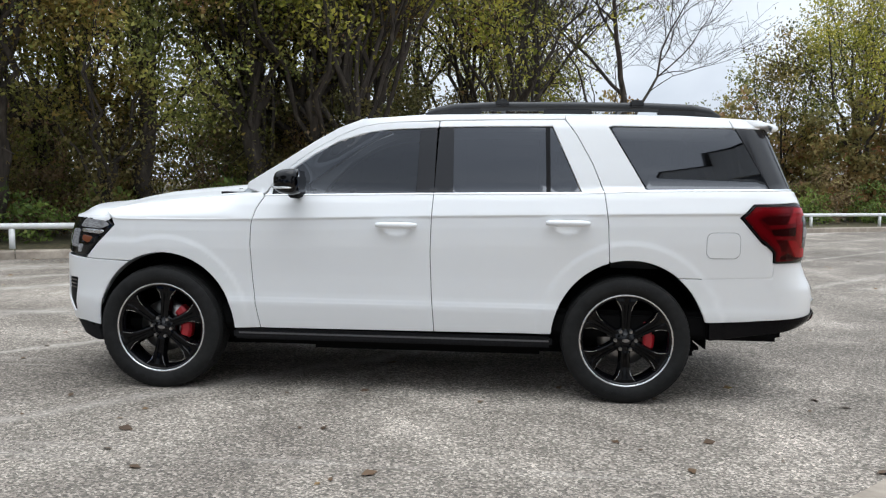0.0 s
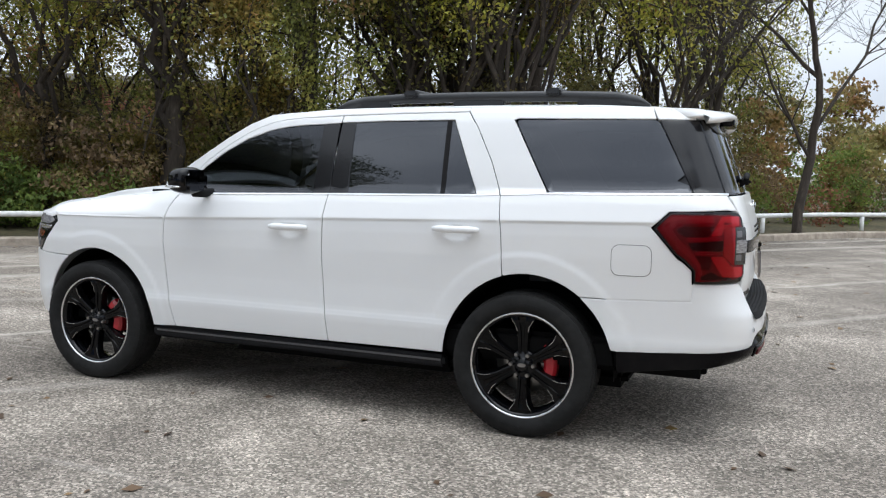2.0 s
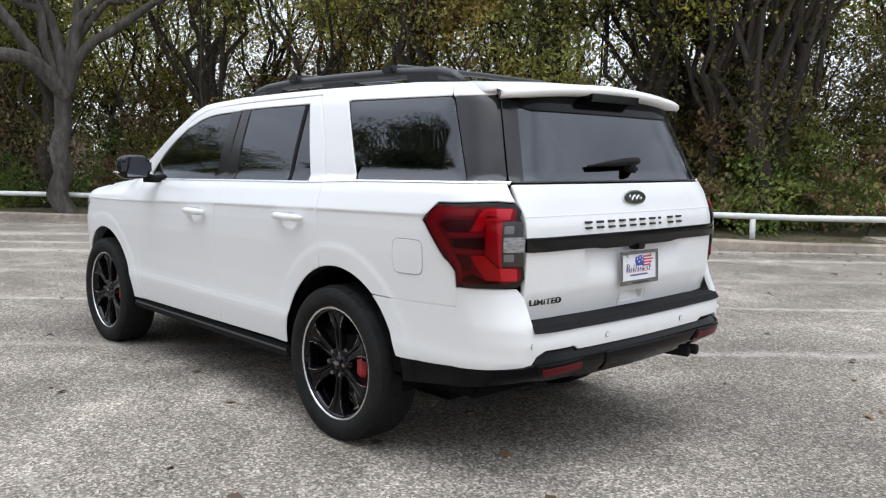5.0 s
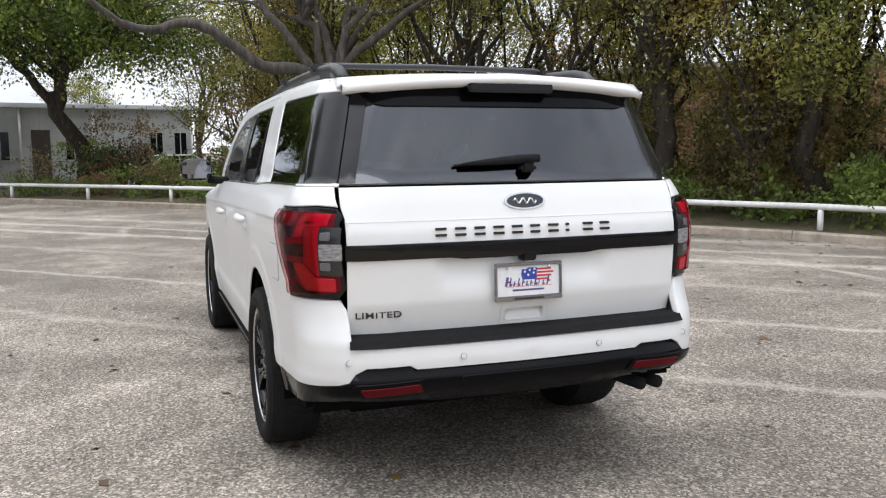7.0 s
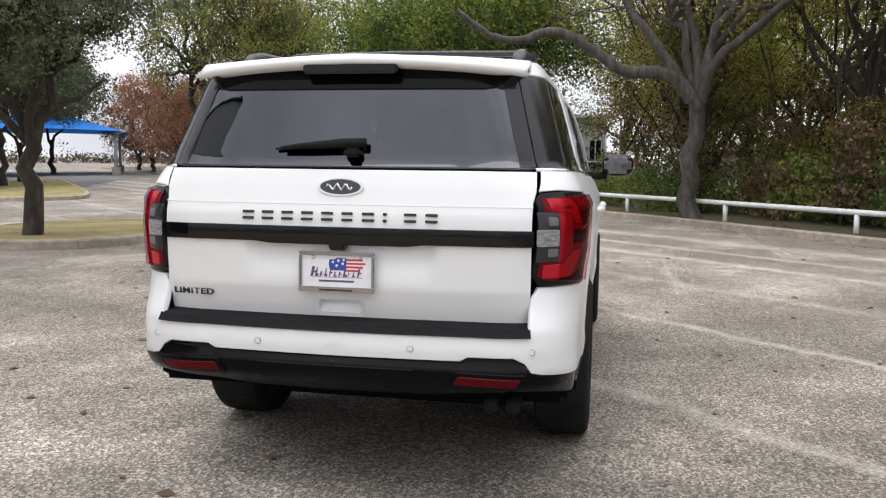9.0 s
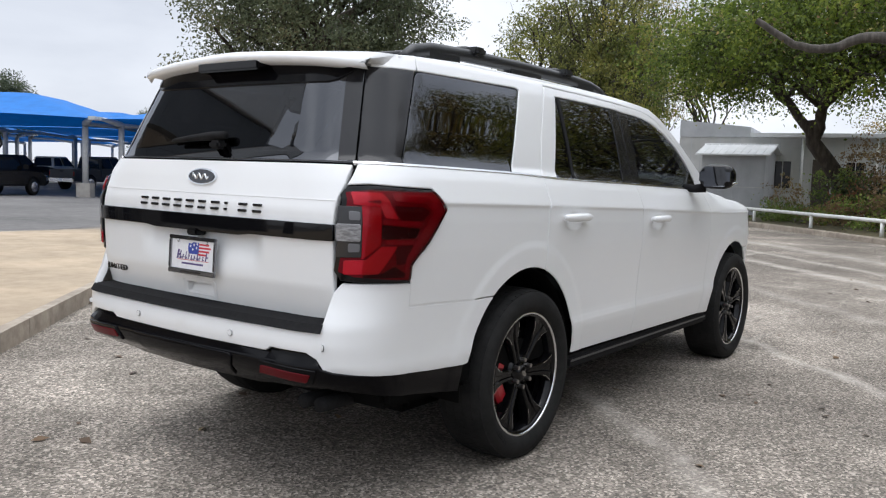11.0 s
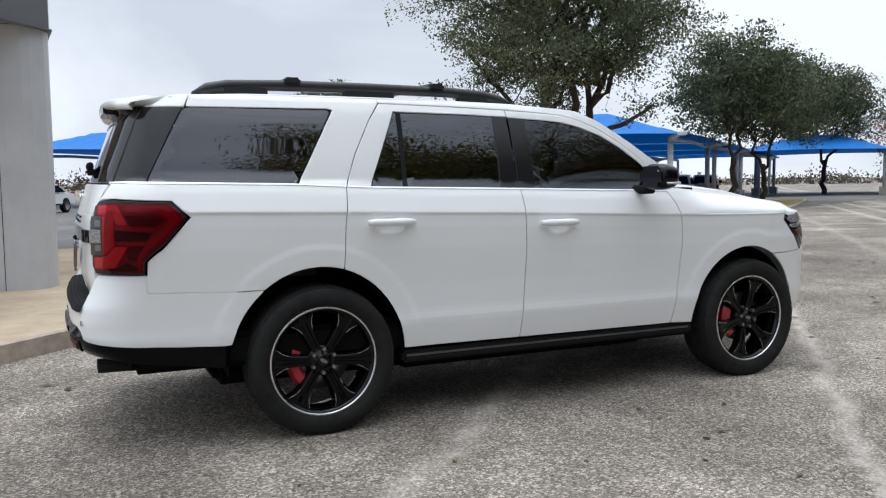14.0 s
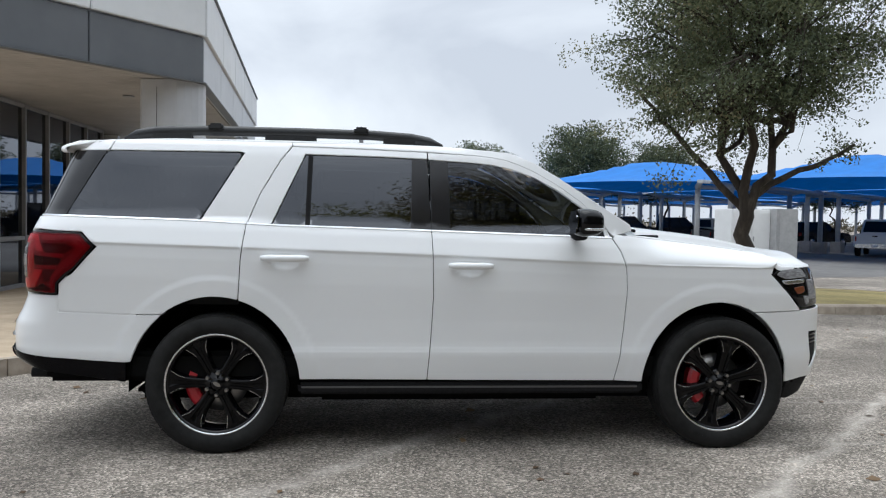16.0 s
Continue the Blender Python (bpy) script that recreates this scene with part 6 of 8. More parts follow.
LAMP_PIECES += [("light_bar", pts, RED_EDGE, 0.0098) for pts in BARS] + [("reversing_housing", HOUSING, DARK_GREY_LENS, 0.0112)] + [("reflector_bowl", pts, GREY_LENS, 0.0130) for pts in BOWLS] + [("reversing_lens", CLEAR, CLEAR_LENS, 0.0140)]
for lamp, sg in zip(tails, (1, -1)):
    for nm, pts, mt, lift in LAMP_PIECES:
        v, f, n = sheet(soften(lamp_s(pts), 0.006), shell, lift=lift, depth=0.006, grid=0.03, step=0.02, roll=0.002)
        if sg < 0:
            mir = Vector((1, -1, 1))
            v, f, n = [p * mir for p in v], [q[::-1] for q in f], [q * mir for q in n]
        link_mesh(nm, to_mesh(nm, v, f, n), mt, lamp)
    v, f, n = sheet(soften(lamp_s(COVER), 0.012), shell, lift=0.019, depth=0.010, grid=0.03, step=0.02, roll=0.004)
    if sg < 0:
        v, f, n = [p * mir for p in v], [q[::-1] for q in f], [q * mir for q in n]
    link_mesh("lamp_cover", to_mesh("lamp_cover", v, f, n), LAMP_COVER, lamp, "clear red outer lens")

# roof spoiler with stop lamp and washer
def spoiler_mesh():
    verts, faces = [], []
    n = 24
    for k in range(n + 1):
        y = -0.735 + 1.47 * k / n
        a = abs(y) / 0.735
        end = 1 - sstep(0.80, 1.0, a) * 0.8
        x1 = 2.60 - 0.05 * a ** 2 - 0.06 * sstep(0.88, 1.0, a)
        zt = roof_pt(2.29, y).z
        zr = zt - 0.020 - 0.018 * a
        prof = [(2.285, zt + 0.001), (2.42, zt - 0.006), (x1 - 0.03, zr + 0.004), (x1, zr - 0.012), (x1 + 0.004, zr - 0.030), (x1 - 0.012, zr - 0.045), (2.50, zr - 0.052 * end), (2.40, zr - 0.055 * end), (2.285, zr - 0.06 * end)]
        verts += [(x, y, z) for x, z in prof]
    m = 9
    for k in range(n):
        for i in range(m):
            faces.append((k * m + i, k * m + (i + 1) % m, (k + 1) * m + (i + 1) % m, (k + 1) * m + i))
    faces += [tuple(range(m))[::-1], tuple(range(n * m, n * m + m))]
    return to_mesh("spoiler", verts, [f[::-1] for f in faces], None, True)


spoiler = link_mesh("spoiler", spoiler_mesh(), PAINT, suv, "white roof spoiler")
box("stop_lamp", (2.42, -0.205, 1.792), (2.598, 0.205, 1.838), BLACK_GLOSS, spoiler, 0.008, "dark high stop lamp")
box("washer_nozzle", (2.565, -0.262, 1.832), (2.588, -0.225, 1.850), BLACK_TRIM, spoiler, 0.006)
HEADER = soften([(-0.655, 1.780), (-0.605, 1.742), (-0.56, 1.734), (0.56, 1.734), (0.605, 1.742), (0.655, 1.780), (0.672, 1.826), (-0.672, 1.826)], 0.012)
panel("gate_header", HEADER, tail_pt(), VALANCE, suv, "black header under the spoiler", lift=0.004, depth=0.03, grid=0.05)
both("spoiler_end", [(2.181, 1.866), (2.30, 1.857), (2.44, 1.846), (2.44, 1.803), (2.212, 1.803)], PAINT, suv, lift=0.001, depth=0.02, grid=0.03, step=0.02)
# rear wiper
bm = bmesh.new()
t0 = tail_pt()
wp = [t0(-0.27, 1.483), t0(-0.15, 1.492), t0(0.0, 1.502), t0(0.095, 1.506)]
bm_tube(bm, [p + Vector((0.032, 0, 0)) for p in wp], [0.006, 0.014, 0.020, 0.018], 8)
wiper = smooth(part("rear_wiper", bm, BLACK_TRIM, suv, "black rear wiper arm"))
box("wiper_pivot", (2.64, 0.005, 1.445), (2.70, 0.075, 1.485), BLACK_TRIM, wiper, 0.012)
tube("wiper_blade", [t0(-0.30, 1.478) + Vector((0.012, 0, 0)), t0(0.05, 1.497) + Vector((0.012, 0, 0))], 0.006, RUBBER, wiper, 6)

# badge, letters and plate
def oval(cx, cy, cz, ry, rz, dx, n=36):
    bm = bmesh.new()
    bmesh.ops.create_circle(bm, cap_ends=True, segments=n, radius=1.0, matrix=Matrix.Translation((cx, cy, cz)) @ Matrix.Rotation(radians(90 - 9), 4, "Y") @ Matrix.Diagonal((rz, ry, 1, 1)))
    r = bmesh.ops.extrude_face_region(bm, geom=bm.faces[:])
    bmesh.ops.translate(bm, verts=[v for v in r["geom"] if isinstance(v, bmesh.types.BMVert)], vec=(dx, 0, dx * 0.15))
    bmesh.ops.recalc_face_normals(bm, faces=bm.faces[:])
    return bm


bx = tail_pt()(0, 1.324).x
badge = part("badge", oval(bx, 0.003, 1.324, 0.096, 0.037, 0.010), CHROME, liftgate, "chrome-edged black oval badge")
part("badge_field", oval(bx + 0.008, 0.003, 1.325, 0.086, 0.031, 0.005), mat("badge_black", (0.01, 0.012, 0.02), 0.2, coat=0.8), badge)
tube("badge_mark", [(bx + 0.014, -0.055 + 0.11 * k / 14, 1.325 + 0.013 * math.sin(k * 1.35)) for k in range(15)], 0.0045, CHROME, badge, 6)
LET = mat("black_letter", (0.012, 0.012, 0.013), 0.25, coat=0.5)
for k in range(10):
    y0 = -0.408 + k * 0.0865
    wd = 0.046 if k not in (5, 7) else (0.012 if k == 7 else 0.042)
    for dz in (0.0, 0.026):
        p = tail_pt()(y0 + wd / 2, 1.190 + dz)
        box("letter_bar", (p.x - 0.004, y0 - 0.008, 1.187 + dz), (p.x + 0.008, y0 + wd - 0.004, 1.198 + dz), LET, liftgate, 0.002)


def lettering(body, size, m, material, parent, extrude=0.003, name="lettering"):
    cu = bpy.data.curves.new(name, "FONT")
    cu.body, cu.size, cu.extrude, cu.offset, cu.space_character, cu.align_x = body, size, extrude, 0.0005, 1.08, "LEFT"
    cu.materials.append(material)
    ob = new(name, cu)
    ob.parent = parent
    ob.matrix_local = m
    return ob


lp0, lp1 = tail_pt()(-0.755, 0.87), tail_pt()(-0.56, 0.87)
lx = (lp1 - lp0).normalized()
ly = Vector((0, 0, 1))
lz = lx.cross(ly).normalized()
lm = lettering("LIMITED", 0.037, Matrix.Identity(4), LET, liftgate, 0.004)
lm.matrix_local = Matrix(((lx.x * 1.38, ly.x, lz.x, lp0.x + lz.x * 0.006), (lx.y * 1.38, ly.y, lz.y, lp0.y + lz.y * 0.006), (lx.z * 1.38, ly.z, lz.z, 0.858), (0, 0, 0, 1)))

plate = empty("license_plate", Matrix.Translation((2.766, 0.0, 0.981)) @ Matrix.Rotation(radians(-3), 4, "Y"), "white dealer plate in a dark chrome frame")
plate.parent = suv
PLATE_W = mat("plate_white", (0.78, 0.78, 0.80), 0.35)
tex(PLATE_W, [(0.35, (0.74, 0.74, 0.77)), (0.65, (0.82, 0.82, 0.84))], 40, 3)
PL_BLUE, PL_RED, PL_INK = mat("plate_blue", (0.03, 0.06, 0.35), 0.4), mat("plate_red", (0.55, 0.03, 0.05), 0.4), mat("plate_ink", (0.10, 0.07, 0.20), 0.4)
box("plate_sheet", (0, -0.150, -0.076), (0.004, 0.150, 0.076), PLATE_W, plate, 0.001)
bm = bmesh.new()
for lo, hi in (((0.0, -0.160, 0.066), (0.014, 0.160, 0.082)), ((0.0, -0.160, -0.084), (0.014, 0.160, -0.062)), ((0.0, -0.160, -0.062), (0.014, -0.148, 0.066)), ((0.0, 0.148, -0.062), (0.014, 0.160, 0.066))):
    bm_box(bm, lo, hi, 0.003)
part("plate_frame", bm, mat("dark_chrome", (0.30, 0.30, 0.32), 0.14, metal=1.0), plate, "dark chrome frame")
# slanted script bars over a starred blue and striped red patch
for k, (w0, h0) in enumerate(((0.026, 0.040), (0.014, 0.036), (0.014, 0.020), (0.012, 0.034), (0.012, 0.034), (0.014, 0.020), (0.014, 0.020), (0.016, 0.036), (0.006, 0.024), (0.012, 0.020), (0.016, 0.036))):
    y0 = -0.112 + k * 0.0198
    m = Matrix.Translation((0, y0, -0.020)) @ Matrix(((1, 0, 0, 0), (0, 1, 0.22, 0), (0, 0, 1, 0), (0, 0, 0, 1)))
    box("printed_bar", (0.0042, 0.0, 0.0), (0.0052, 0.45 * w0, h0), PL_INK, plate, m=m)
    box("printed_bar", (0.0042, 0.45 * w0, 0.0 if k % 2 else h0 * 0.38), (0.0052, w0, h0 * (0.3 if k % 2 else 0.55)), PL_INK, plate, m=m)
bm = bmesh.new()
bm.faces.new([bm.verts.new((0.0046, y, z)) for y, z in ((-0.028, 0.006), (0.040, 0.006), (0.042, 0.056), (0.004, 0.058), (-0.012, 0.050), (-0.030, 0.052), (-0.034, 0.030))])
part("printed_patch", bm, PL_BLUE, plate)
for y, z in ((-0.016, 0.040), (0.008, 0.046), (0.026, 0.034), (0.000, 0.026), (0.030, 0.050)):
    bm = bmesh.new()
    bmesh.ops.create_circle(bm, cap_ends=True, segments=5, radius=0.006, matrix=Matrix.Translation((0.0052, y, z)) @ Matrix.Rotation(radians(90), 4, "Y"))
    part("printed_star", bm, PLATE_W, plate)
for k, (y0, y1) in enumerate(((0.040, 0.098), (0.040, 0.112), (0.041, 0.122), (0.041, 0.110))):
    box("printed_stripe", (0.0041, y0, 0.002 + k * 0.0145), (0.0046, y1, 0.010 + k * 0.0145), PL_RED, plate)
box("printed_stripe", (0.0041, -0.105, -0.0235), (0.0046, 0.110, -0.0215), PL_RED, plate)
box("printed_bar", (0.0041, -0.075, -0.042), (0.0046, 0.075, -0.034), PL_INK, plate)
box("printed_bar", (0.0142, -0.07, -0.078), (0.0146, 0.07, -0.070), LET, plate)
for y in (-0.10, 0.10):
    bm = bmesh.new()
    bmesh.ops.create_uvsphere(bm, u_segments=10, v_segments=6, radius=0.007, matrix=Matrix.Translation((0.006, y, 0.058)))
    smooth(part("plate_screw", bm, CHROME, plate))
# pull handle pocket under the plate
def pocket_pt(y, z):
    p = tail_pt()(y, z)
    p.x -= 0.012 + 0.030 * sstep(0.800, 0.862, z)
    return p


pocket = panel("pull_handle", inset_poly(POCKET, -0.006), pocket_pt, PAINT, liftgate, "recessed pull handle", grid=0.02, depth=0)
rim_out, rim_in = soften([(-0.114, 0.790), (0.116, 0.790), (0.116, 0.878), (-0.114, 0.878)], 0.022), soften([(-0.108, 0.796), (0.110, 0.796), (0.110, 0.872), (-0.108, 0.872)], 0.020)
panel("pocket_rim", rim_out, tail_pt(), PAINT, pocket, grid=0.02, lift=0.003, depth=0.005, roll=0.001, holes=[rim_in], step=0.012)
# camera pod under the bar
box("camera_pod", (2.722, -0.030, 1.070), (2.782, 0.034, 1.100), BLACK_GLOSS, liftgate, 0.006)

# door handles, fuel door, mirrors
for sg in (-1, 1):
    for x0, x1, z in ((-0.085, 0.185, 1.133), (1.020, 1.300, 1.166)):
        w = side_w((x0 + x1) / 2, z + 0.06)
        hnd = tube("door_handle", [(x0 + (x1 - x0) * k / 10, sg * (w + 0.010 + 0.026 * math.sin(math.pi * min(max((k / 10 - 0.0) / 1.0, 0.06), 0.94)) ** 0.5), z + 0.004) for k in range(11)], [0.013, 0.018, 0.021, 0.021, 0.021, 0.021, 0.021, 0.021, 0.021, 0.018, 0.013], PAINT, suv, 12, "white door handle")
FUEL = soften([(2.045, 0.962), (2.25, 0.965), (2.25, 1.125), (2.045, 1.122)], 0.045, 6)
v, f, n = sheet(FUEL, shell, lift=0.0035, depth=0.006, roll=0.0015, grid=0.04)
link_mesh("fuel_door", to_mesh("fuel_door", v, f, n), PAINT, suv, "white fuel filler door")
FUEL2 = inset_poly(resample(FUEL, 0.03), -0.004)
v, f, n = sheet(FUEL2, shell, lift=0.0008, depth=0.0, grid=0.04)
link_mesh("fuel_gap", to_mesh("fuel_gap", v, f, n), DARK, suv)


def blob(c, half, n1, n2, e=2.6, taper=0.0):
    """A rounded, squarish shell about a centre; taper shrinks it towards -x."""
    verts, faces = [], []
    pw = lambda v: math.copysign(abs(v) ** (2 / e), v)
    for i in range(n1 + 1):
        a = -math.pi / 2 + math.pi * i / n1
        for j in range(n2):
            b = 2 * math.pi * j / n2
            q = (pw(math.cos(a)) * pw(math.cos(b)), pw(math.cos(a)) * pw(math.sin(b)), pw(math.sin(a)))
            k = 1 - taper * (1 - q[0]) / 2
            verts.append((c[0] + half[0] * q[0], c[1] + half[1] * q[1] * k, c[2] + half[2] * q[2] * k))
    for i in range(n1):
        for j in range(n2):
            faces.append((i * n2 + j, i * n2 + (j + 1) % n2, (i + 1) * n2 + (j + 1) % n2, (i + 1) * n2 + j))
    return verts, faces


def mirror(sg):
    mo = tube("door_mirror", [(-0.60, sg * 0.90, 1.335), (-0.615, sg * 0.97, 1.325), (-0.63, sg * 1.05, 1.335)], [0.026, 0.028, 0.034], BLACK_TRIM, suv, 10, "black door mirror with silver lower trim")
    link_mesh("mirror_shell", to_mesh("mirror_shell", *blob((-0.635, sg * 1.135, 1.410), (0.088, 0.128, 0.092), 16, 28, 3.0, 0.22)), BLACK_GLOSS, mo)
    link_mesh("mirror_trim", to_mesh("mirror_trim", *blob((-0.648, sg * 1.138, 1.372), (0.086, 0.130, 0.012), 8, 28, 3.0, 0.14)), MACHINED, mo, "silver trim strip")
    bm = bmesh.new()
    bm_box(bm, (-0.552, 1.032, 1.345), (-0.544, 1.240, 1.478), 0.0)
    bmesh.ops.bevel(bm, geom=[e for e in bm.edges if abs(e.verts[0].co.x - e.verts[1].co.x) > 0.001], offset=0.035, segments=5, affect="EDGES")
    for v in bm.verts:
        v.co.y *= sg
    bmesh.ops.recalc_face_normals(bm, faces=bm.faces[:])
    part("mirror_glass", bm, MIRROR, mo, "dim mirror glass")


MIRROR = mat("mirror_glass", (0.26, 0.265, 0.28), 0.04, metal=1.0)
mirror(-1)
mirror(1)

# sills
for sg in (-1, 1):
    bm = bmesh.new()
    bm_box(bm, (-1.06, sg * 0.88, 0.345), (1.08, sg * 0.965, 0.418), 0.018)
    sill = part("sill", bm, BLACK_TRIM, suv, "black running sill")
    box("sill_strip", (-1.02, sg * 0.955, 0.385), (1.06, sg * 0.970, 0.397), STRIP, sill, 0.003, "thin bright strip")

# roof rails and cross bars
for sg in (-1, 1):
    bm = bmesh.new()
    rp = [(0.20, 1.880), (0.28, 1.905), (0.40, 1.928), (0.65, 1.941), (1.14, 1.945), (1.7, 1.942), (1.98, 1.932), (2.10, 1.910), (2.17, 1.880)]
    y = 0.655
    rings = []
    for x, z in rp:
        h = 0.030 if 0.25 < x < 2.12 else 0.012
        w = 0.020 if 0.3 < x < 2.05 else 0.030
        rings.append([bm.verts.new((x, sg * (y + dy * w), z + dz * h)) for dy, dz in ((-1, -1), (-1, 0.5), (-0.4, 1), (0.4, 1), (1, 0.5), (1, -1))])
    for a, b in zip(rings, rings[1:]):
        for k in range(6):
            bm.faces.new((a[k], a[(k + 1) % 6], b[(k + 1) % 6], b[k]))
    bm.faces.new(rings[0])
    bm.faces.new(rings[-1])
    bmesh.ops.recalc_face_normals(bm, faces=bm.faces[:])
    rail = smooth(part("roof_rail", bm, RAIL_BLACK, suv, "satin black roof rail"))
    for x in (0.42, 1.16, 1.92):
        box("rail_foot", (x - 0.16, sg * (y - 0.022), 1.875), (x + 0.16, sg * (y + 0.022), 1.93), RAIL_BLACK, rail, 0.008)
for x in (0.72, 1.62):
    bar = smooth(tube("cross_bar", [(x, -0.66, 1.965), (x, -0.60, 1.985), (x, 0, 1.992), (x, 0.60, 1.985), (x, 0.66, 1.965)], 0.016, RAIL_BLACK, suv, 8, "black roof cross bar"))
    for sg in (-1, 1):
        box("bar_clamp", (x - 0.045, sg * 0.615, 1.945), (x + 0.045, sg * 0.70, 1.988), RAIL_BLACK, bar, 0.012)
# shark antenna, small grey fin on the roof
box("antenna_base", (-0.15, -0.03, 1.868), (-0.06, 0.03, 1.905), PAINT, suv, 0.015)

# underside, wheel housings, exhaust
box("underbody", (-2.15, -0.86, 0.345), (1.95, 0.86, 0.50), DARK, suv, 0.05)
box("chassis_frame", (-2.0, -0.66, 0.255), (2.1, 0.66, 0.36), DARK, suv, 0.04)
box("undertray", (-2.10, -0.62, 0.245), (-0.95, 0.62, 0.36), DARK, suv, 0.04)
box("fuel_tank", (-0.6, -0.72, 0.245), (1.05, -0.12, 0.36), DARK, suv, 0.04)
box("gearbox", (-0.9, 0.02, 0.245), (1.0, 0.70, 0.36), DARK, suv, 0.05)
for sg in (-1, 1):
    box("frame_rail", (-1.0, sg * 0.52 - 0.06, 0.285), (1.15, sg * 0.52 + 0.06, 0.40), DARK, suv, 0.02)
tube("rear_axle", [(1.53, -0.80, 0.41), (1.53, 0.80, 0.41)], 0.07, DARK, suv, 12)
vv, ff = lathe([(0.0, -0.11), (0.30, -0.12), (0.37, -0.09), (0.37, 0.09), (0.30, 0.12), (0.0, 0.11)], 28)
spare = link_mesh("spare_wheel", to_mesh("spare_wheel", vv, ff), RUBBER, suv)
spare.matrix_local = pose(2.08, -0.1, 0.53, 90, 0, 0)
box("muffler", (1.95, -0.25, 0.415), (2.55, 0.55, 0.50), DARK, suv, 0.05)
box("cabin_floor", (-1.15, -0.93, 0.42), (2.55, 0.93, 0.60), DARK, suv, 0.03)
for arch in (ARCH_F, ARCH_R):
    cx, cz, rx, rz = arch
    for sg in (-1, 1):
        verts, faces = [], []
        n = 24
        for k in range(n + 1):
            a = radians(-4 + 188 * k / n)
            for y in ((0.90, 0.55) if cx < 0 else (0.95, 0.55)):
                q = 0.992 if y > 0.8 else 0.96
                verts.append((cx + rx * q * math.cos(a), sg * y, cz + rz * q * math.sin(a)))
        for k in range(n):
            faces.append((2 * k, 2 * k + 1, 2 * k + 3, 2 * k + 2))
        faces.append(tuple(range(1, 2 * n + 2, 2)))
        link_mesh("wheel_liner", to_mesh("wheel_liner", verts, faces), DARK, suv)
for y in (0.62, 0.71):
    tube("exhaust_pipe", [(2.30, y, 0.42), (2.55, y, 0.435), (2.70, y + 0.010, 0.440)], 0.030, BLACK_TRIM, suv, 16, "dark exhaust tip")

# cabin
def seat(x, y, back=0.56, w=0.25):
    bm = bmesh.new()
    bm_box(bm, (x - 0.26, y - w, 0.85), (x + 0.24, y + w, 1.0), 0.05)
    bm_box(bm, (x + 0.16, y - w, 0.95), (x + 0.32, y + w, 0.95 + back), 0.06, Matrix.Translation((x, 0, 0.95)) @ Matrix.Rotation(radians(12), 4, "Y") @ Matrix.Translation((-x, 0, -0.95)))
    bm_box(bm, (x + 0.30, y - 0.13, 0.98 + back), (x + 0.40, y + 0.13, 1.16 + back), 0.04)
    part("seat", bm, SEAT, suv, "dark leather seat with headrest")


for x, ys2 in ((-0.10, (-0.42, 0.42)), (0.85, (-0.45, 0.45)), (1.70, (-0.42, 0.42))):
    for y in ys2:
        seat(x, y)
box("dashboard", (-1.10, -0.80, 0.95), (-0.72, 0.80, 1.30), SEAT, suv, 0.06)
v, f = lathe([(0.17, -0.014), (0.184, 0.0), (0.17, 0.014), (0.156, 0.0)], 28, "y", True)
sw = link_mesh("steering_wheel", to_mesh("steering_wheel", v, f), SEAT, suv)
sw.matrix_local = pose(-0.60, -0.42, 1.20, 0, 0, 90) @ pose(0, 0, 0, -22)

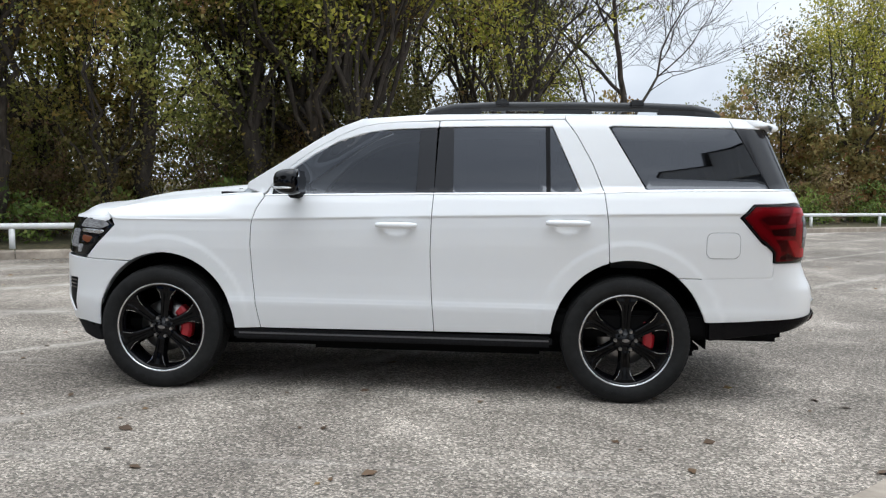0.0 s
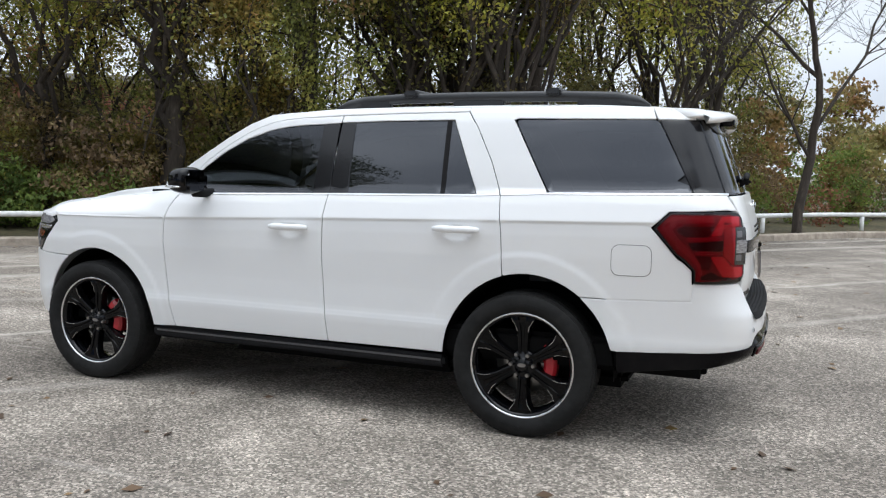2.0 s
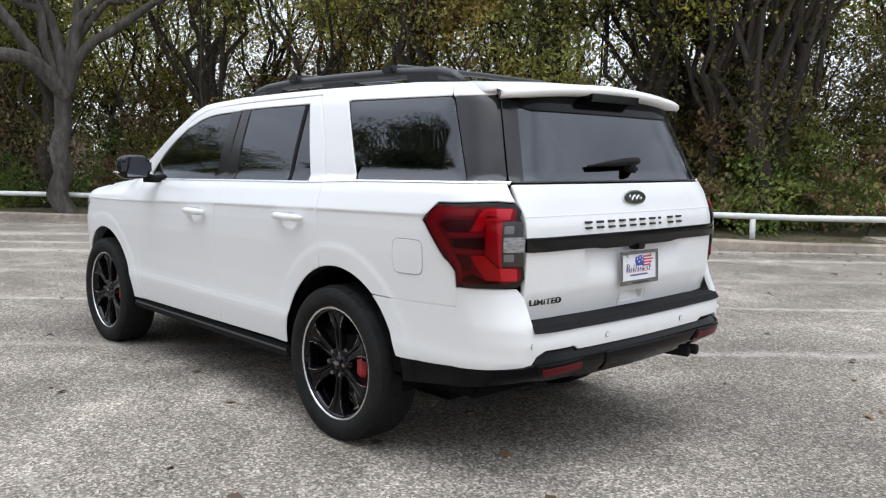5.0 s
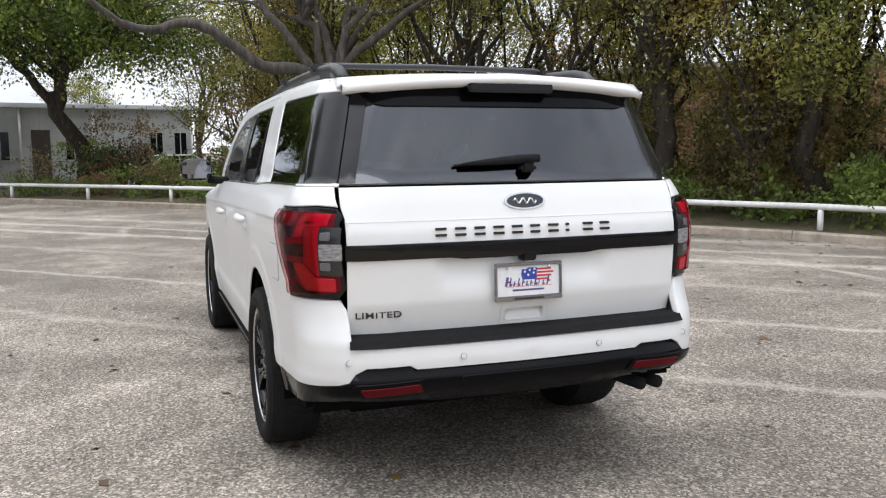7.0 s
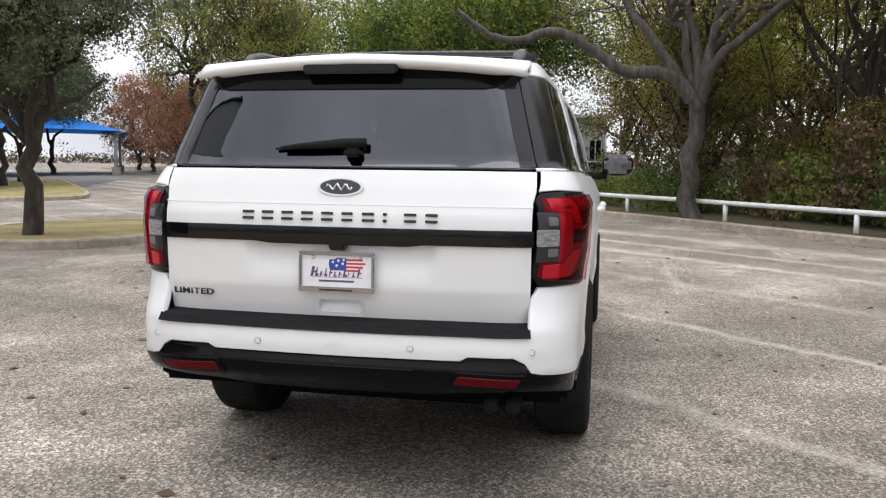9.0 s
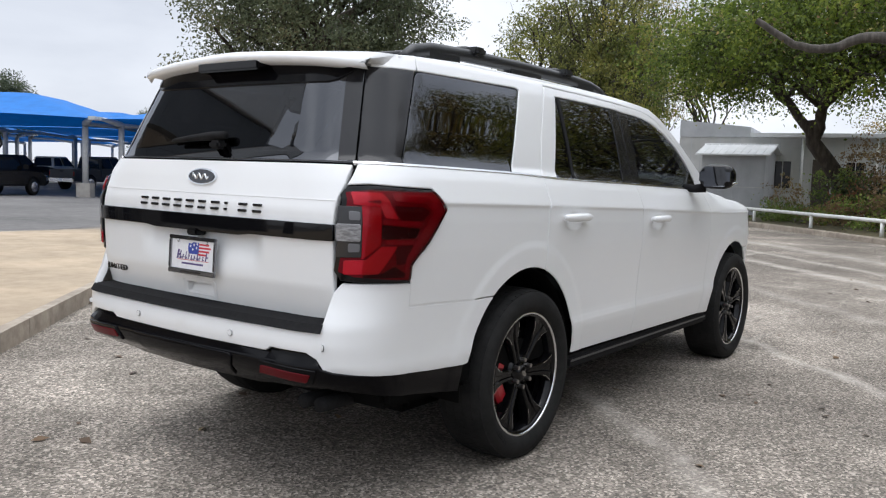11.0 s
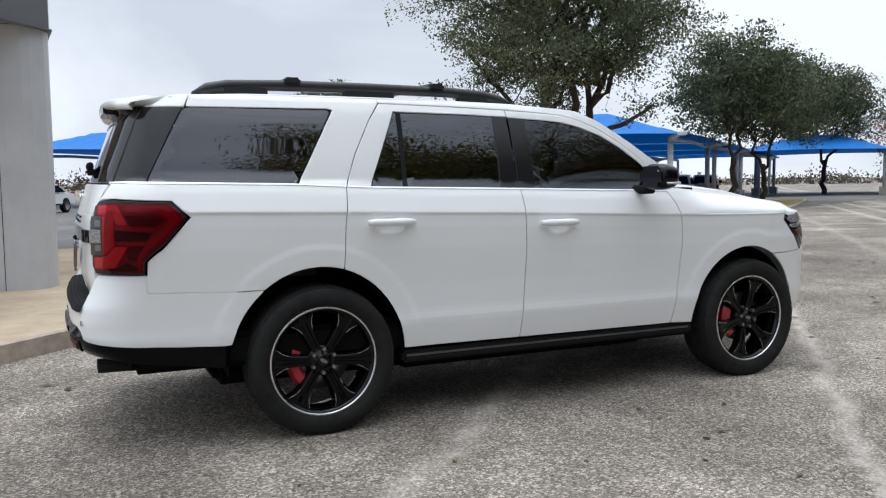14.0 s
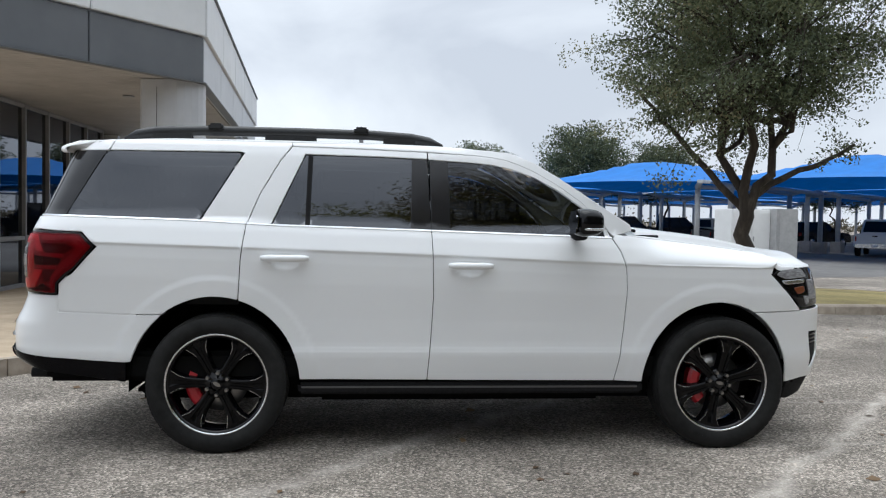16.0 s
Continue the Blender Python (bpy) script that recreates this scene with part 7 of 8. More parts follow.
# wheels
def build_wheel():
    w = empty("wheel", Matrix.Identity(4))
    w.parent = suv
    R = 0.416
    prof = [(0.298, -0.10), (0.312, -0.125), (0.345, -0.137), (0.385, -0.132), (0.404, -0.118), (0.4125, -0.100), (R, -0.06), (R, 0.06), (0.4125, 0.100), (0.404, 0.118), (0.385, 0.132), (0.345, 0.137), (0.312, 0.125), (0.298, 0.10)]
    v, f = lathe(prof, 72)
    tyre = link_mesh("tyre", to_mesh("tyre", v, f), RUBBER, w, "black road tyre")
    # tread blocks and grooves
    bm = bmesh.new()
    for row, (y0, y1, off) in enumerate(((-0.118, -0.078, 0.0), (-0.070, -0.030, 0.5), (-0.022, 0.022, 0.2), (0.030, 0.070, 0.7), (0.078, 0.118, 0.0))):
        cnt = 64
        for k in range(cnt):
            a0, a1 = 2 * math.pi * (k + off) / cnt, 2 * math.pi * (k + off + 0.84) / cnt
            q = []
            for a in (a0, a1):
                for y in (y0, y1):
                    r1 = R + 0.002 - max(abs(y) - 0.07, 0) * 0.18
                    sk = 0.012 * (y - y0) / 0.04 if row in (1, 3) else 0.0
                    q.append([bm.verts.new((rr * math.cos(a + sk), y, rr * math.sin(a + sk))) for rr in (r1 - 0.012, r1)])
            A, B, C, D = q
            bm.faces.new((A[1], B[1], D[1], C[1]))
            for s0, s1 in ((A, B), (B, D), (D, C), (C, A)):
                bm.faces.new((s0[0], s0[1], s1[1], s1[0]))
    bmesh.ops.recalc_face_normals(bm, faces=bm.faces[:])
    part("tread", bm, RUBBER, tyre)
    # raised bars of sidewall writing
    for a0, nbar in ((70, 9), (250, 7)):
        for k in range(nbar):
            a = radians(a0 + k * 3.2)
            box("sidewall_bar", (-0.008, -0.1385, -0.008), (0.008, -0.135, 0.008), RUBBER, tyre, 0.001, m=Matrix.Rotation(-a, 4, "Y") @ Matrix.Translation((0.352, 0, 0)))
    v, f = lathe([(0.300, 0.10), (0.270, 0.06), (0.262, -0.02), (0.272, -0.085), (0.283, -0.106), (0.292, -0.110)], 72)
    rim = link_mesh("rim", to_mesh("rim", v, f), BLACK_GLOSS, w, "gloss black alloy wheel with bright edge")
    v, f = lathe([(0.2925, -0.108), (0.2945, -0.116), (0.3065, -0.116), (0.3085, -0.106)], 72)
    link_mesh("rim_edge", to_mesh("rim_edge", v, f), MACHINED, rim, "machined silver rim edge")
    # spokes: broad, split towards the edge, twin ridges near the hub
    for k in range(6):
        ang = radians(90 + 60 * k)
        bm = bmesh.new()
        st = []
        for r, hw, y, gr in ((0.050, 0.026, -0.078, 0.004), (0.085, 0.027, -0.086, 0.006), (0.13, 0.028, -0.090, 0.008), (0.18, 0.032, -0.094, 0.008), (0.225, 0.044, -0.099, 0.007), (0.258, 0.066, -0.103, 0.004), (0.288, 0.088, -0.100, 0.002)):
            sec = ((-hw - 0.012, y + 0.045), (-hw, y + 0.004), (-hw + 0.007, y), (-hw * 0.35, y), (-hw * 0.22, y + gr), (hw * 0.22, y + gr), (hw * 0.35, y), (hw - 0.007, y), (hw, y + 0.004), (hw + 0.012, y + 0.045))
            st.append([bm.verts.new((r * math.cos(ang) - t * math.sin(ang), yy, r * math.sin(ang) + t * math.cos(ang))) for t, yy in sec])
        for a, b in zip(st, st[1:]):
            for i in range(9):
                bm.faces.new((a[i], a[i + 1], b[i + 1], b[i]))
        bmesh.ops.recalc_face_normals(bm, faces=bm.faces[:])
        part("spoke", bm, SPOKE_BLACK, rim)
        for t in (-1, 1):
            bm = bmesh.new()
            q = []
            # a bright line down each flank that flares out at the rim
            for r, hw, y in ((0.195, 0.0358, -0.0955), (0.225, 0.044, -0.0990), (0.245, 0.057, -0.1016), (0.262, 0.069, -0.1026)):
                q.append([bm.verts.new((r * math.cos(ang) - x * math.sin(ang), y - 0.0014, r * math.sin(ang) + x * math.cos(ang))) for x in (t * (hw - 0.0052), t * (hw - 0.0032))])
            for a, b in zip(q, q[1:]):
                bm.faces.new((a[0], a[1], b[1], b[0]))
            part("spoke_edge", bm, MACHINED, rim, "bright spoke edge")
    v, f = lathe([(0.0, -0.100), (0.030, -0.099), (0.036, -0.094), (0.040, -0.084), (0.070, -0.080), (0.088, -0.070), (0.092, 0.0)], 36)
    hub = link_mesh("hub", to_mesh("hub", v, f), BLACK_GLOSS, rim)
    bm = bmesh.new()
    bmesh.ops.create_cone(bm, segments=24, radius1=1, radius2=1, depth=0.003, cap_ends=True, matrix=Matrix.Translation((0, -0.1005, 0)) @ Matrix.Rotation(radians(90), 4, "X") @ Matrix.Diagonal((0.024, 0.011, 1, 1)))
    part("cap_mark", bm, STEEL, rim)
    for k in range(6):
        a = radians(60 * k)
        bm = bmesh.new()
        bmesh.ops.create_cone(bm, segments=6, radius1=0.0125, radius2=0.011, depth=0.026, cap_ends=True, matrix=Matrix.Translation((0.066 * math.cos(a), -0.092, 0.066 * math.sin(a))) @ Matrix.Rotation(radians(90), 4, "X"))
        part("lug_nut", bm, STEEL, rim, "dull steel wheel nut")
    v, f = lathe([(0.07, -0.01), (0.175, -0.012), (0.175, 0.012), (0.07, 0.012)], 40)
    link_mesh("brake_disc", to_mesh("brake_disc", v, f), STEEL, w)
    return w


def caliper(parent, ang):
    bm = bmesh.new()
    pts = []
    for k in range(9):
        a = radians(ang - 36 + 72 * k / 8)
        pts.append(a)
    sec = ((0.118, 0.02), (0.118, -0.050), (0.135, -0.062), (0.175, -0.060), (0.192, -0.045), (0.192, 0.02))
    rows = [[bm.verts.new((r * math.cos(a), y, r * math.sin(a))) for r, y in sec] for a in pts]
    for a, b in zip(rows, rows[1:]):
        for i in range(6):
            bm.faces.new((a[i], a[(i + 1) % 6], b[(i + 1) % 6], b[i]))
    bm.faces.new(rows[0])
    bm.faces.new(rows[-1][::-1])
    bmesh.ops.recalc_face_normals(bm, faces=bm.faces[:])
    part("brake_caliper", bm, RED_CAL, parent, "red brake caliper")


wheel = build_wheel()
places = [(-1.556, -0.872, 8.0, False, -14), (1.556, -0.872, 0.0, False, -8), (-1.556, 0.872, 14.0, True, 10), (1.556, 0.872, 33.0, True, 12)]
for i, (x, y, spin, turned, _) in enumerate(places):
    m = Matrix.Translation((x, y, 0.411)) @ (Matrix.Rotation(math.pi, 4, "Z") if turned else Matrix.Identity(4)) @ Matrix.Rotation(radians(spin), 4, "Y")
    if i == 0:
        wheel.matrix_basis = m
        ws = [wheel]
    else:
        ws.append(copy_thing(wheel, m))
for w, (x, y, spin, turned, ca) in zip(ws, places):
    caliper(w, spin + (180 + ca if turned else -ca))

# dark display lot, laid over the slope
LOT = [(-3.0, -13.2), (12, -14.5), (40, -14.5), (40, -70), (-60, -70), (-60, -36), (-30, -24), (-14, -16.5)]
link_mesh("road", to_mesh("road", *sheet(LOT[::-1], lambda x, y: Vector((x, y, ground_z(x, y) + 0.006)), grid=2.4, step=2.4, depth=0)), LOT_GREY, None, "dark grey asphalt display lot", category="road", kind="structure")

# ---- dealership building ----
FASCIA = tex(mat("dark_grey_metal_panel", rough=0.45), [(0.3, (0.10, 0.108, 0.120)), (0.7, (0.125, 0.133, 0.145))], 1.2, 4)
WHITE_PANEL = tex(mat("white_metal_panel", rough=0.45), [(0.3, (0.62, 0.63, 0.64)), (0.7, (0.72, 0.73, 0.74))], 1.0, 4)
COLUMN_LIT_SIDE = tex(mat("silver_column_and_lit_fascia", rough=0.38), [(0.3, (0.40, 0.41, 0.43)), (0.7, (0.48, 0.49, 0.51))], 1.5, 4)
SOFFIT = tex(mat("ribbed_soffit", rough=0.6), [(0.3, (0.34, 0.32, 0.30)), (0.7, (0.42, 0.40, 0.38))], 2.0, 4)
FRAME_AL = tex(mat("grey_window_frame", rough=0.4), [(0.3, (0.20, 0.20, 0.205)), (0.7, (0.27, 0.27, 0.275))], 8, 3)
SHOP_GLASS = glass_mat("shop_glass", (0.06, 0.066, 0.072), ior=2.3)
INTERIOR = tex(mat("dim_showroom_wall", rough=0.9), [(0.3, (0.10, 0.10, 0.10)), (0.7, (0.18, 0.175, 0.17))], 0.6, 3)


def dealership():
    b = empty("dealership", Matrix.Identity(4), "modern dealership building with a grey-banded entrance canopy", "building")
    CX, CY, BACK = 2.86, -5.62, -17.0
    front, side, turn = radians(51), radians(273.7), radians(-62)
    EX, EY = CX + 3.44 * math.cos(front), CY + 3.44 * math.sin(front)
    # canopy bands, in panels with open joints: along the front, along the side from the same blunt corner, and along an
    # unseen turn set for the reflections
    for name, z0, z1, lab, out in (("fascia_panel", 3.20, 3.80, "dark grey fascia panel", 0.0), ("parapet_panel", 3.815, 4.52, "white parapet panel", 0.04)):
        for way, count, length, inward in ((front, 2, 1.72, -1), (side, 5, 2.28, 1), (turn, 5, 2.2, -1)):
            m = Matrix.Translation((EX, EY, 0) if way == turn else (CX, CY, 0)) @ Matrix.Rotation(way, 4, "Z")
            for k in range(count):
                # the side band's brighter light is put into its colour by the paler cladding
                material = WHITE_PANEL if name == "parapet_panel" else (COLUMN_LIT_SIDE if way == side else FASCIA)
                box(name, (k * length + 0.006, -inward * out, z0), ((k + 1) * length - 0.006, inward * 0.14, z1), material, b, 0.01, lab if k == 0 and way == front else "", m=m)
    for way, length, inward in ((front, 3.44, -1), (side, 11.4, 1), (turn, 11.0, -1)):
        m = Matrix.Translation((EX, EY, 0) if way == turn else (CX, CY, 0)) @ Matrix.Rotation(way, 4, "Z")
        box("coping", (-0.05, -inward * 0.07, 4.52), (length, inward * 0.22, 4.56), FASCIA, b, 0.01, "dark metal coping", m=m)
        box("drip_edge", (0.0, -inward * 0.03, 3.185), (length, inward * 0.10, 3.20), FASCIA, b, 0.0, m=m)

    def edge_x(y):
        """Where the canopy's edge stands at y."""
        return CX + (y - CY) * (math.cos(front) / math.sin(front) if y > CY else math.cos(side) / math.sin(side)) + (0.20 if y > CY else 0.15)

    # soffit of narrow boards, with the roof deck over it
    top_y = EY - 0.15
    plan = [(edge_x(CY), CY - 0.1), (EX, top_y), (EX + 11 * math.cos(turn), top_y + 11 * math.sin(turn)), (EX + 11 * math.cos(turn), BACK), (edge_x(BACK), BACK)]
    for nm, z, lab, material in (("soffit", 3.24, "boarded metal soffit", SOFFIT), ("roof_deck", 3.50, "", FASCIA)):
        bm = bmesh.new()
        f = bm.faces.new([bm.verts.new((x, y, z)) for x, y in plan])
        r = bmesh.ops.extrude_face_region(bm, geom=[f])
        bmesh.ops.translate(bm, verts=[v for v in r["geom"] if isinstance(v, bmesh.types.BMVert)], vec=(0, 0, 0.05))
        bmesh.ops.recalc_face_normals(bm, faces=bm.faces[:])
        ob = part(nm, bm, material, b, lab)
        soffit = ob if nm == "soffit" else soffit
    y = top_y - 0.2
    while y > BACK:
        box("soffit_board", (max(edge_x(y), edge_x(y - 0.13)) + 0.02, y - 0.13, 3.215), (min(EX + 11 * math.cos(turn), EX + (y - top_y) / math.tan(turn) - 0.2), y, 3.238), SOFFIT, soffit)
        y -= 0.145
    for x, y in ((4.3, -7.3), (4.3, -9.6), (4.3, -11.9)):
        bm = bmesh.new()
        bmesh.ops.create_cone(bm, segments=20, radius1=0.09, radius2=0.085, depth=0.02, cap_ends=True, matrix=Matrix.Translation((x, y, 3.207)))
        part("downlight", bm, FRAME_AL, b, "round recessed soffit light")
    # column: flat clad face with a half-round nose
    for cx, cy in ((3.26, -5.86),):
        bm = bmesh.new()
        prof = [(0.38, -0.36), (0.42, -0.30), (0.42, 0.30), (0.38, 0.36), (0.10, 0.40)] + [(-0.02 - 0.36 * math.sin(radians(a)), 0.40 * math.cos(radians(a))) for a in range(10, 171, 16)] + [(0.10, -0.40)]
        rows = [[bm.verts.new((cx + x, cy + y, z)) for x, y in prof] for z in (0.14, 3.205)]
        n = len(prof)
        for i in range(n):
            bm.faces.new((rows[0][i], rows[0][(i + 1) % n], rows[1][(i + 1) % n], rows[1][i]))
        bmesh.ops.recalc_face_normals(bm, faces=bm.faces[:])
        col = part("column", bm, COLUMN_LIT_SIDE, b, "silver-clad column")
        box("joint", (cx + 0.18, cy + 0.383, 0.15), (cx + 0.186, cy + 0.392, 3.1), DARK, col)
    # glazed wall
    gx = 6.35
    y = -7.55
    box("corner_pier", (gx - 0.06, -7.55, 0.14), (gx + 0.55, -6.9, 3.20), FRAME_AL, b, 0.01)
    for k in range(5):
        y1 = y - 1.05
        for z0, z1 in ((0.20, 0.92), (1.0, 3.14)):
            pane = box("shop_window", (gx + 0.02, y1 + 0.03, z0), (gx + 0.035, y - 0.03, z1), SHOP_GLASS, b, 0.0, "dark reflective shop glass")
        box("mullion", (gx - 0.04, y1 - 0.03, 0.14), (gx + 0.06, y1 + 0.03, 3.20), FRAME_AL, b, 0.006, "aluminium mullion")
        y = y1
    for z in (0.14, 0.93, 3.135):
        box("transom", (gx - 0.03, y, z), (gx + 0.05, -7.55, z + 0.065), FRAME_AL, b, 0.006)
    # out of view; added dark so that the car's glass mirrors a dark wedge
    box("reflection_wall", (4.6, -0.75, 0.14), (11.0, -0.60, 3.20), FASCIA, b, 0.01, "unseen dark wall added for the window reflections", m=Matrix.Translation((EX, EY, 0)) @ Matrix.Rotation(turn, 4, "Z"))
    box("end_wall", (6.83, -21.4, 0.0), (12.0, -20.6, 3.3), WHITE_PANEL, b, 0.01, "white panelled wall")
    for k in range(4):
        box("wall_joint", (8.0 + k * 1.2, -20.598, 0.1), (8.012 + k * 1.2, -20.592, 3.2), FASCIA, b)
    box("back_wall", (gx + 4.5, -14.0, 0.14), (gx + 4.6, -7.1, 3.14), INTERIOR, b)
    box("showroom_floor", (gx + 0.05, -13.2, 0.12), (gx + 4.5, -7.1, 0.155), GREY_CONC, b)
    box("rear_wall", (gx, -14.2, 0.14), (gx + 4.6, -14.0, 3.2), WHITE_PANEL, b)
    return b


dealership()


def bench():
    m = tex(mat("grey_bench_slats", rough=0.7), [(0.3, (0.16, 0.15, 0.14)), (0.7, (0.26, 0.25, 0.235))], 10, 5, bump=0.2)
    b = empty("picnic_bench", pose(4.5, -8.6, 0.148, 0, 0, 12), "grey slatted park bench on the walkway", "bench")
    for k in range(3):
        box("seat_slat", (-0.75, -0.20 + k * 0.14, 0.42), (0.75, -0.08 + k * 0.14, 0.46), m, b, 0.008)
        box("back_slat", (-0.75, -0.30, 0.56 + k * 0.15), (0.75, -0.26, 0.68 + k * 0.15), m, b, 0.008)
    for x in (-0.62, 0.62):
        bm = bmesh.new()
        bm_box(bm, (x - 0.035, -0.24, 0.0), (x + 0.035, -0.16, 0.43), 0.01)
        bm_box(bm, (x - 0.035, 0.16, 0.0), (x + 0.035, 0.24, 0.43), 0.01)
        bm_box(bm, (x - 0.035, -0.33, 0.40), (x + 0.035, -0.25, 1.02), 0.01)
        part("bench_leg", bm, m, b)


bench()

# ---- grey office building across the drive ----
POST = tex(mat("galvanised_post", rough=0.5), [(0.3, (0.36, 0.36, 0.36)), (0.7, (0.46, 0.46, 0.46))], 6, 4)
CLAD = tex(mat("pale_grey_cladding", rough=0.7), [(0.3, (0.44, 0.44, 0.43)), (0.7, (0.53, 0.53, 0.52))], 0.8, 6, bump=0.1, second=(0.4, 0.12))
SHEDWALL = tex(mat("blue_grey_block", rough=0.75), [(0.3, (0.38, 0.39, 0.41)), (0.7, (0.46, 0.47, 0.49))], 1.0, 6, second=(0.5, 0.1))
TINROOF = tex(mat("pale_tin_roof", rough=0.4), [(0.3, (0.60, 0.61, 0.62)), (0.7, (0.74, 0.75, 0.76))], 2.0, 4)
DIMGLASS = mat("dark_window", (0.008, 0.009, 0.010), 0.08, spec=0.3)
DOORBROWN = tex(mat("brown_door", rough=0.6), [(0.3, (0.050, 0.038, 0.030)), (0.7, (0.080, 0.062, 0.050))], 6, 4)
BRICKW = tex(mat("red_brick_wall", rough=0.9), [(0.3, (0.22, 0.09, 0.055)), (0.7, (0.34, 0.15, 0.10))], 4.0, 6, bump=0.2)


def office():
    rot = math.degrees(math.atan2(8.3, -1.5)) - 90
    b = empty("office_building", pose(-31.8, -8.0, 0, 0, 0, rot), "low pale grey metal-clad office building", "building")
    # local x: away behind the facade is negative; y runs along the facade to the north
    wall = box("wall", (-6, -3.0, 0), (0, 9.05, 3.38), CLAD, b, 0.02, "pale grey clad wall")
    # raised part with a slightly sloping top
    bm = bmesh.new()
    pts = [(-3.0, 3.38), (-0.02, 3.38), (-0.02, 3.82), (-3.0, 4.12)]
    a = [bm.verts.new((-6, y, z)) for y, z in pts]
    c = [bm.verts.new((0.02, y, z)) for y, z in pts]
    for k in range(4):
        bm.faces.new((a[k], a[(k + 1) % 4], c[(k + 1) % 4], c[k]))
    bm.faces.new(a)
    bm.faces.new(c[::-1])
    bmesh.ops.recalc_face_normals(bm, faces=bm.faces[:])
    part("high_wall", bm, SHEDWALL, b, "grey raised parapet")
    box("roof_edge", (-6.2, -0.01, 3.38), (0.28, 9.3, 3.56), TINROOF, b, 0.02, "pale metal roof edge")
    for k in range(30):
        box("cladding_joint", (0.0, -2.9 + k * 0.41, 0.25), (0.006, -2.88 + k * 0.41, 3.36), SHEDWALL, wall)
    for y, w in ((1.35, 0.66), (4.13, 0.64), (7.48, 0.52), (8.52, 0.52)):
        win = box("window", (-0.04, y - w / 2, 1.25), (0.03, y + w / 2, 2.38), DIMGLASS, b, 0.0, "dark framed window")
        bm = bmesh.new()
        for lo, hi in (((0.0, y - w / 2 - 0.06, 1.19), (0.06, y + w / 2 + 0.06, 1.25)), ((0.0, y - w / 2 - 0.06, 2.38), (0.06, y + w / 2 + 0.06, 2.44)), ((0.0, y - w / 2 - 0.06, 1.25), (0.06, y - w / 2, 2.38)), ((0.0, y + w / 2, 1.25), (0.06, y + w / 2 + 0.06, 2.38)), ((0.0, y - 0.02, 1.25), (0.05, y + 0.02, 2.38))):
            bm_box(bm, lo, hi)
        part("window_frame", bm, CLAD, win)
    door = box("door", (-0.05, 2.51, 0.42), (0.03, 3.22, 2.48), DOORBROWN, b, 0.0, "brown recessed entrance door")
    box("handle", (0.03, 3.08, 1.40), (0.08, 3.14, 1.52), POST, door, 0.008)
    for y in (2.1, 4.9, 9.0):
        tube("downpipe", [(0.08, y, 0.2), (0.08, y, 3.40)], 0.05, WHITE_STEEL, b, 8)
    for k in range(3):
        box("step", (0.05, 1.9, 0.14 * k), (1.8 - 0.4 * k, 3.9, 0.14 * (k + 1) - 0.004), GREY_CONC, b, 0.01)


office()


def shed():
    """A gabled shed; its long side faces the drive along local +x and its gable stands at local -y."""
    ang = math.degrees(math.atan2(2.47, -0.29)) - 90
    b = empty("shed", pose(-29.17, -9.14, 0, 0, 0, ang), "small pale blue-grey gabled shed with a white tin roof", "shed")
    D, L, eave, ridge = 2.8, 2.49, 2.56, 2.93
    wall = box("wall", (-D, 0, 0), (0, L, eave), SHEDWALL, b, 0.008, "pale blue-grey ribbed wall")
    for y in (0.0, L - 0.06):
        bm = bmesh.new()
        rows = [[bm.verts.new((x, yy, z)) for x, z in ((-D, eave), (0, eave), (-D / 2, ridge))] for yy in (y, y + 0.06)]
        for i in range(3):
            bm.faces.new((rows[0][i], rows[0][(i + 1) % 3], rows[1][(i + 1) % 3], rows[1][i]))
        bm.faces.new(rows[0][::-1])
        bm.faces.new(rows[1])
        bmesh.ops.recalc_face_normals(bm, faces=bm.faces[:])
        part("gable", bm, SHEDWALL, b)
    for k in range(9):
        box("wall_rib", (0.0, 0.08 + k * 0.29, 0.05), (0.014, 0.11 + k * 0.29, eave - 0.02), SHEDWALL, wall)
    for k in range(10):
        box("wall_rib", (-D + 0.08 + k * 0.29, -0.014, 0.05), (-D + 0.11 + k * 0.29, 0.0, eave - 0.02), SHEDWALL, wall)
    box("wall_seam", (0.014, 0, 1.22), (0.022, L, 1.26), CLAD, b)
    box("wall_seam", (-D, -0.022, 1.22), (0, -0.014, 1.26), CLAD, b)
    for sg in (1, -1):
        # each slope overhangs the eave
        x0, z0, x1, z1 = -D / 2, ridge + 0.02, -D / 2 + sg * (D / 2 + 0.30), eave - 0.06
        bm = bmesh.new()
        rows = [[bm.verts.new((x, y, z)) for x, z in ((x0, z0), (x1, z1), (x1, z1 + 0.06), (x0, z0 + 0.06))] for y in (-0.22, L + 0.22)]
        for i in range(4):
            bm.faces.new((rows[0][i], rows[0][(i + 1) % 4], rows[1][(i + 1) % 4], rows[1][i]))
        bm.faces.new(rows[0][::-1])
        bm.faces.new(rows[1])
        bmesh.ops.recalc_face_normals(bm, faces=bm.faces[:])
        roof = part("roof", bm, TINROOF, b, "white ribbed tin roof slope")
        for k in range(11):
            y = -0.2 + k * 0.289
            tube("roof_rib", [(x0, y, z0 + 0.06), (x1, y, z1 + 0.06)], 0.016, TINROOF, roof, 5)
    tube("ridge_cap", [(-D / 2, -0.24, ridge + 0.075), (-D / 2, L + 0.24, ridge + 0.075)], 0.05, TINROOF, b, 8)


shed()


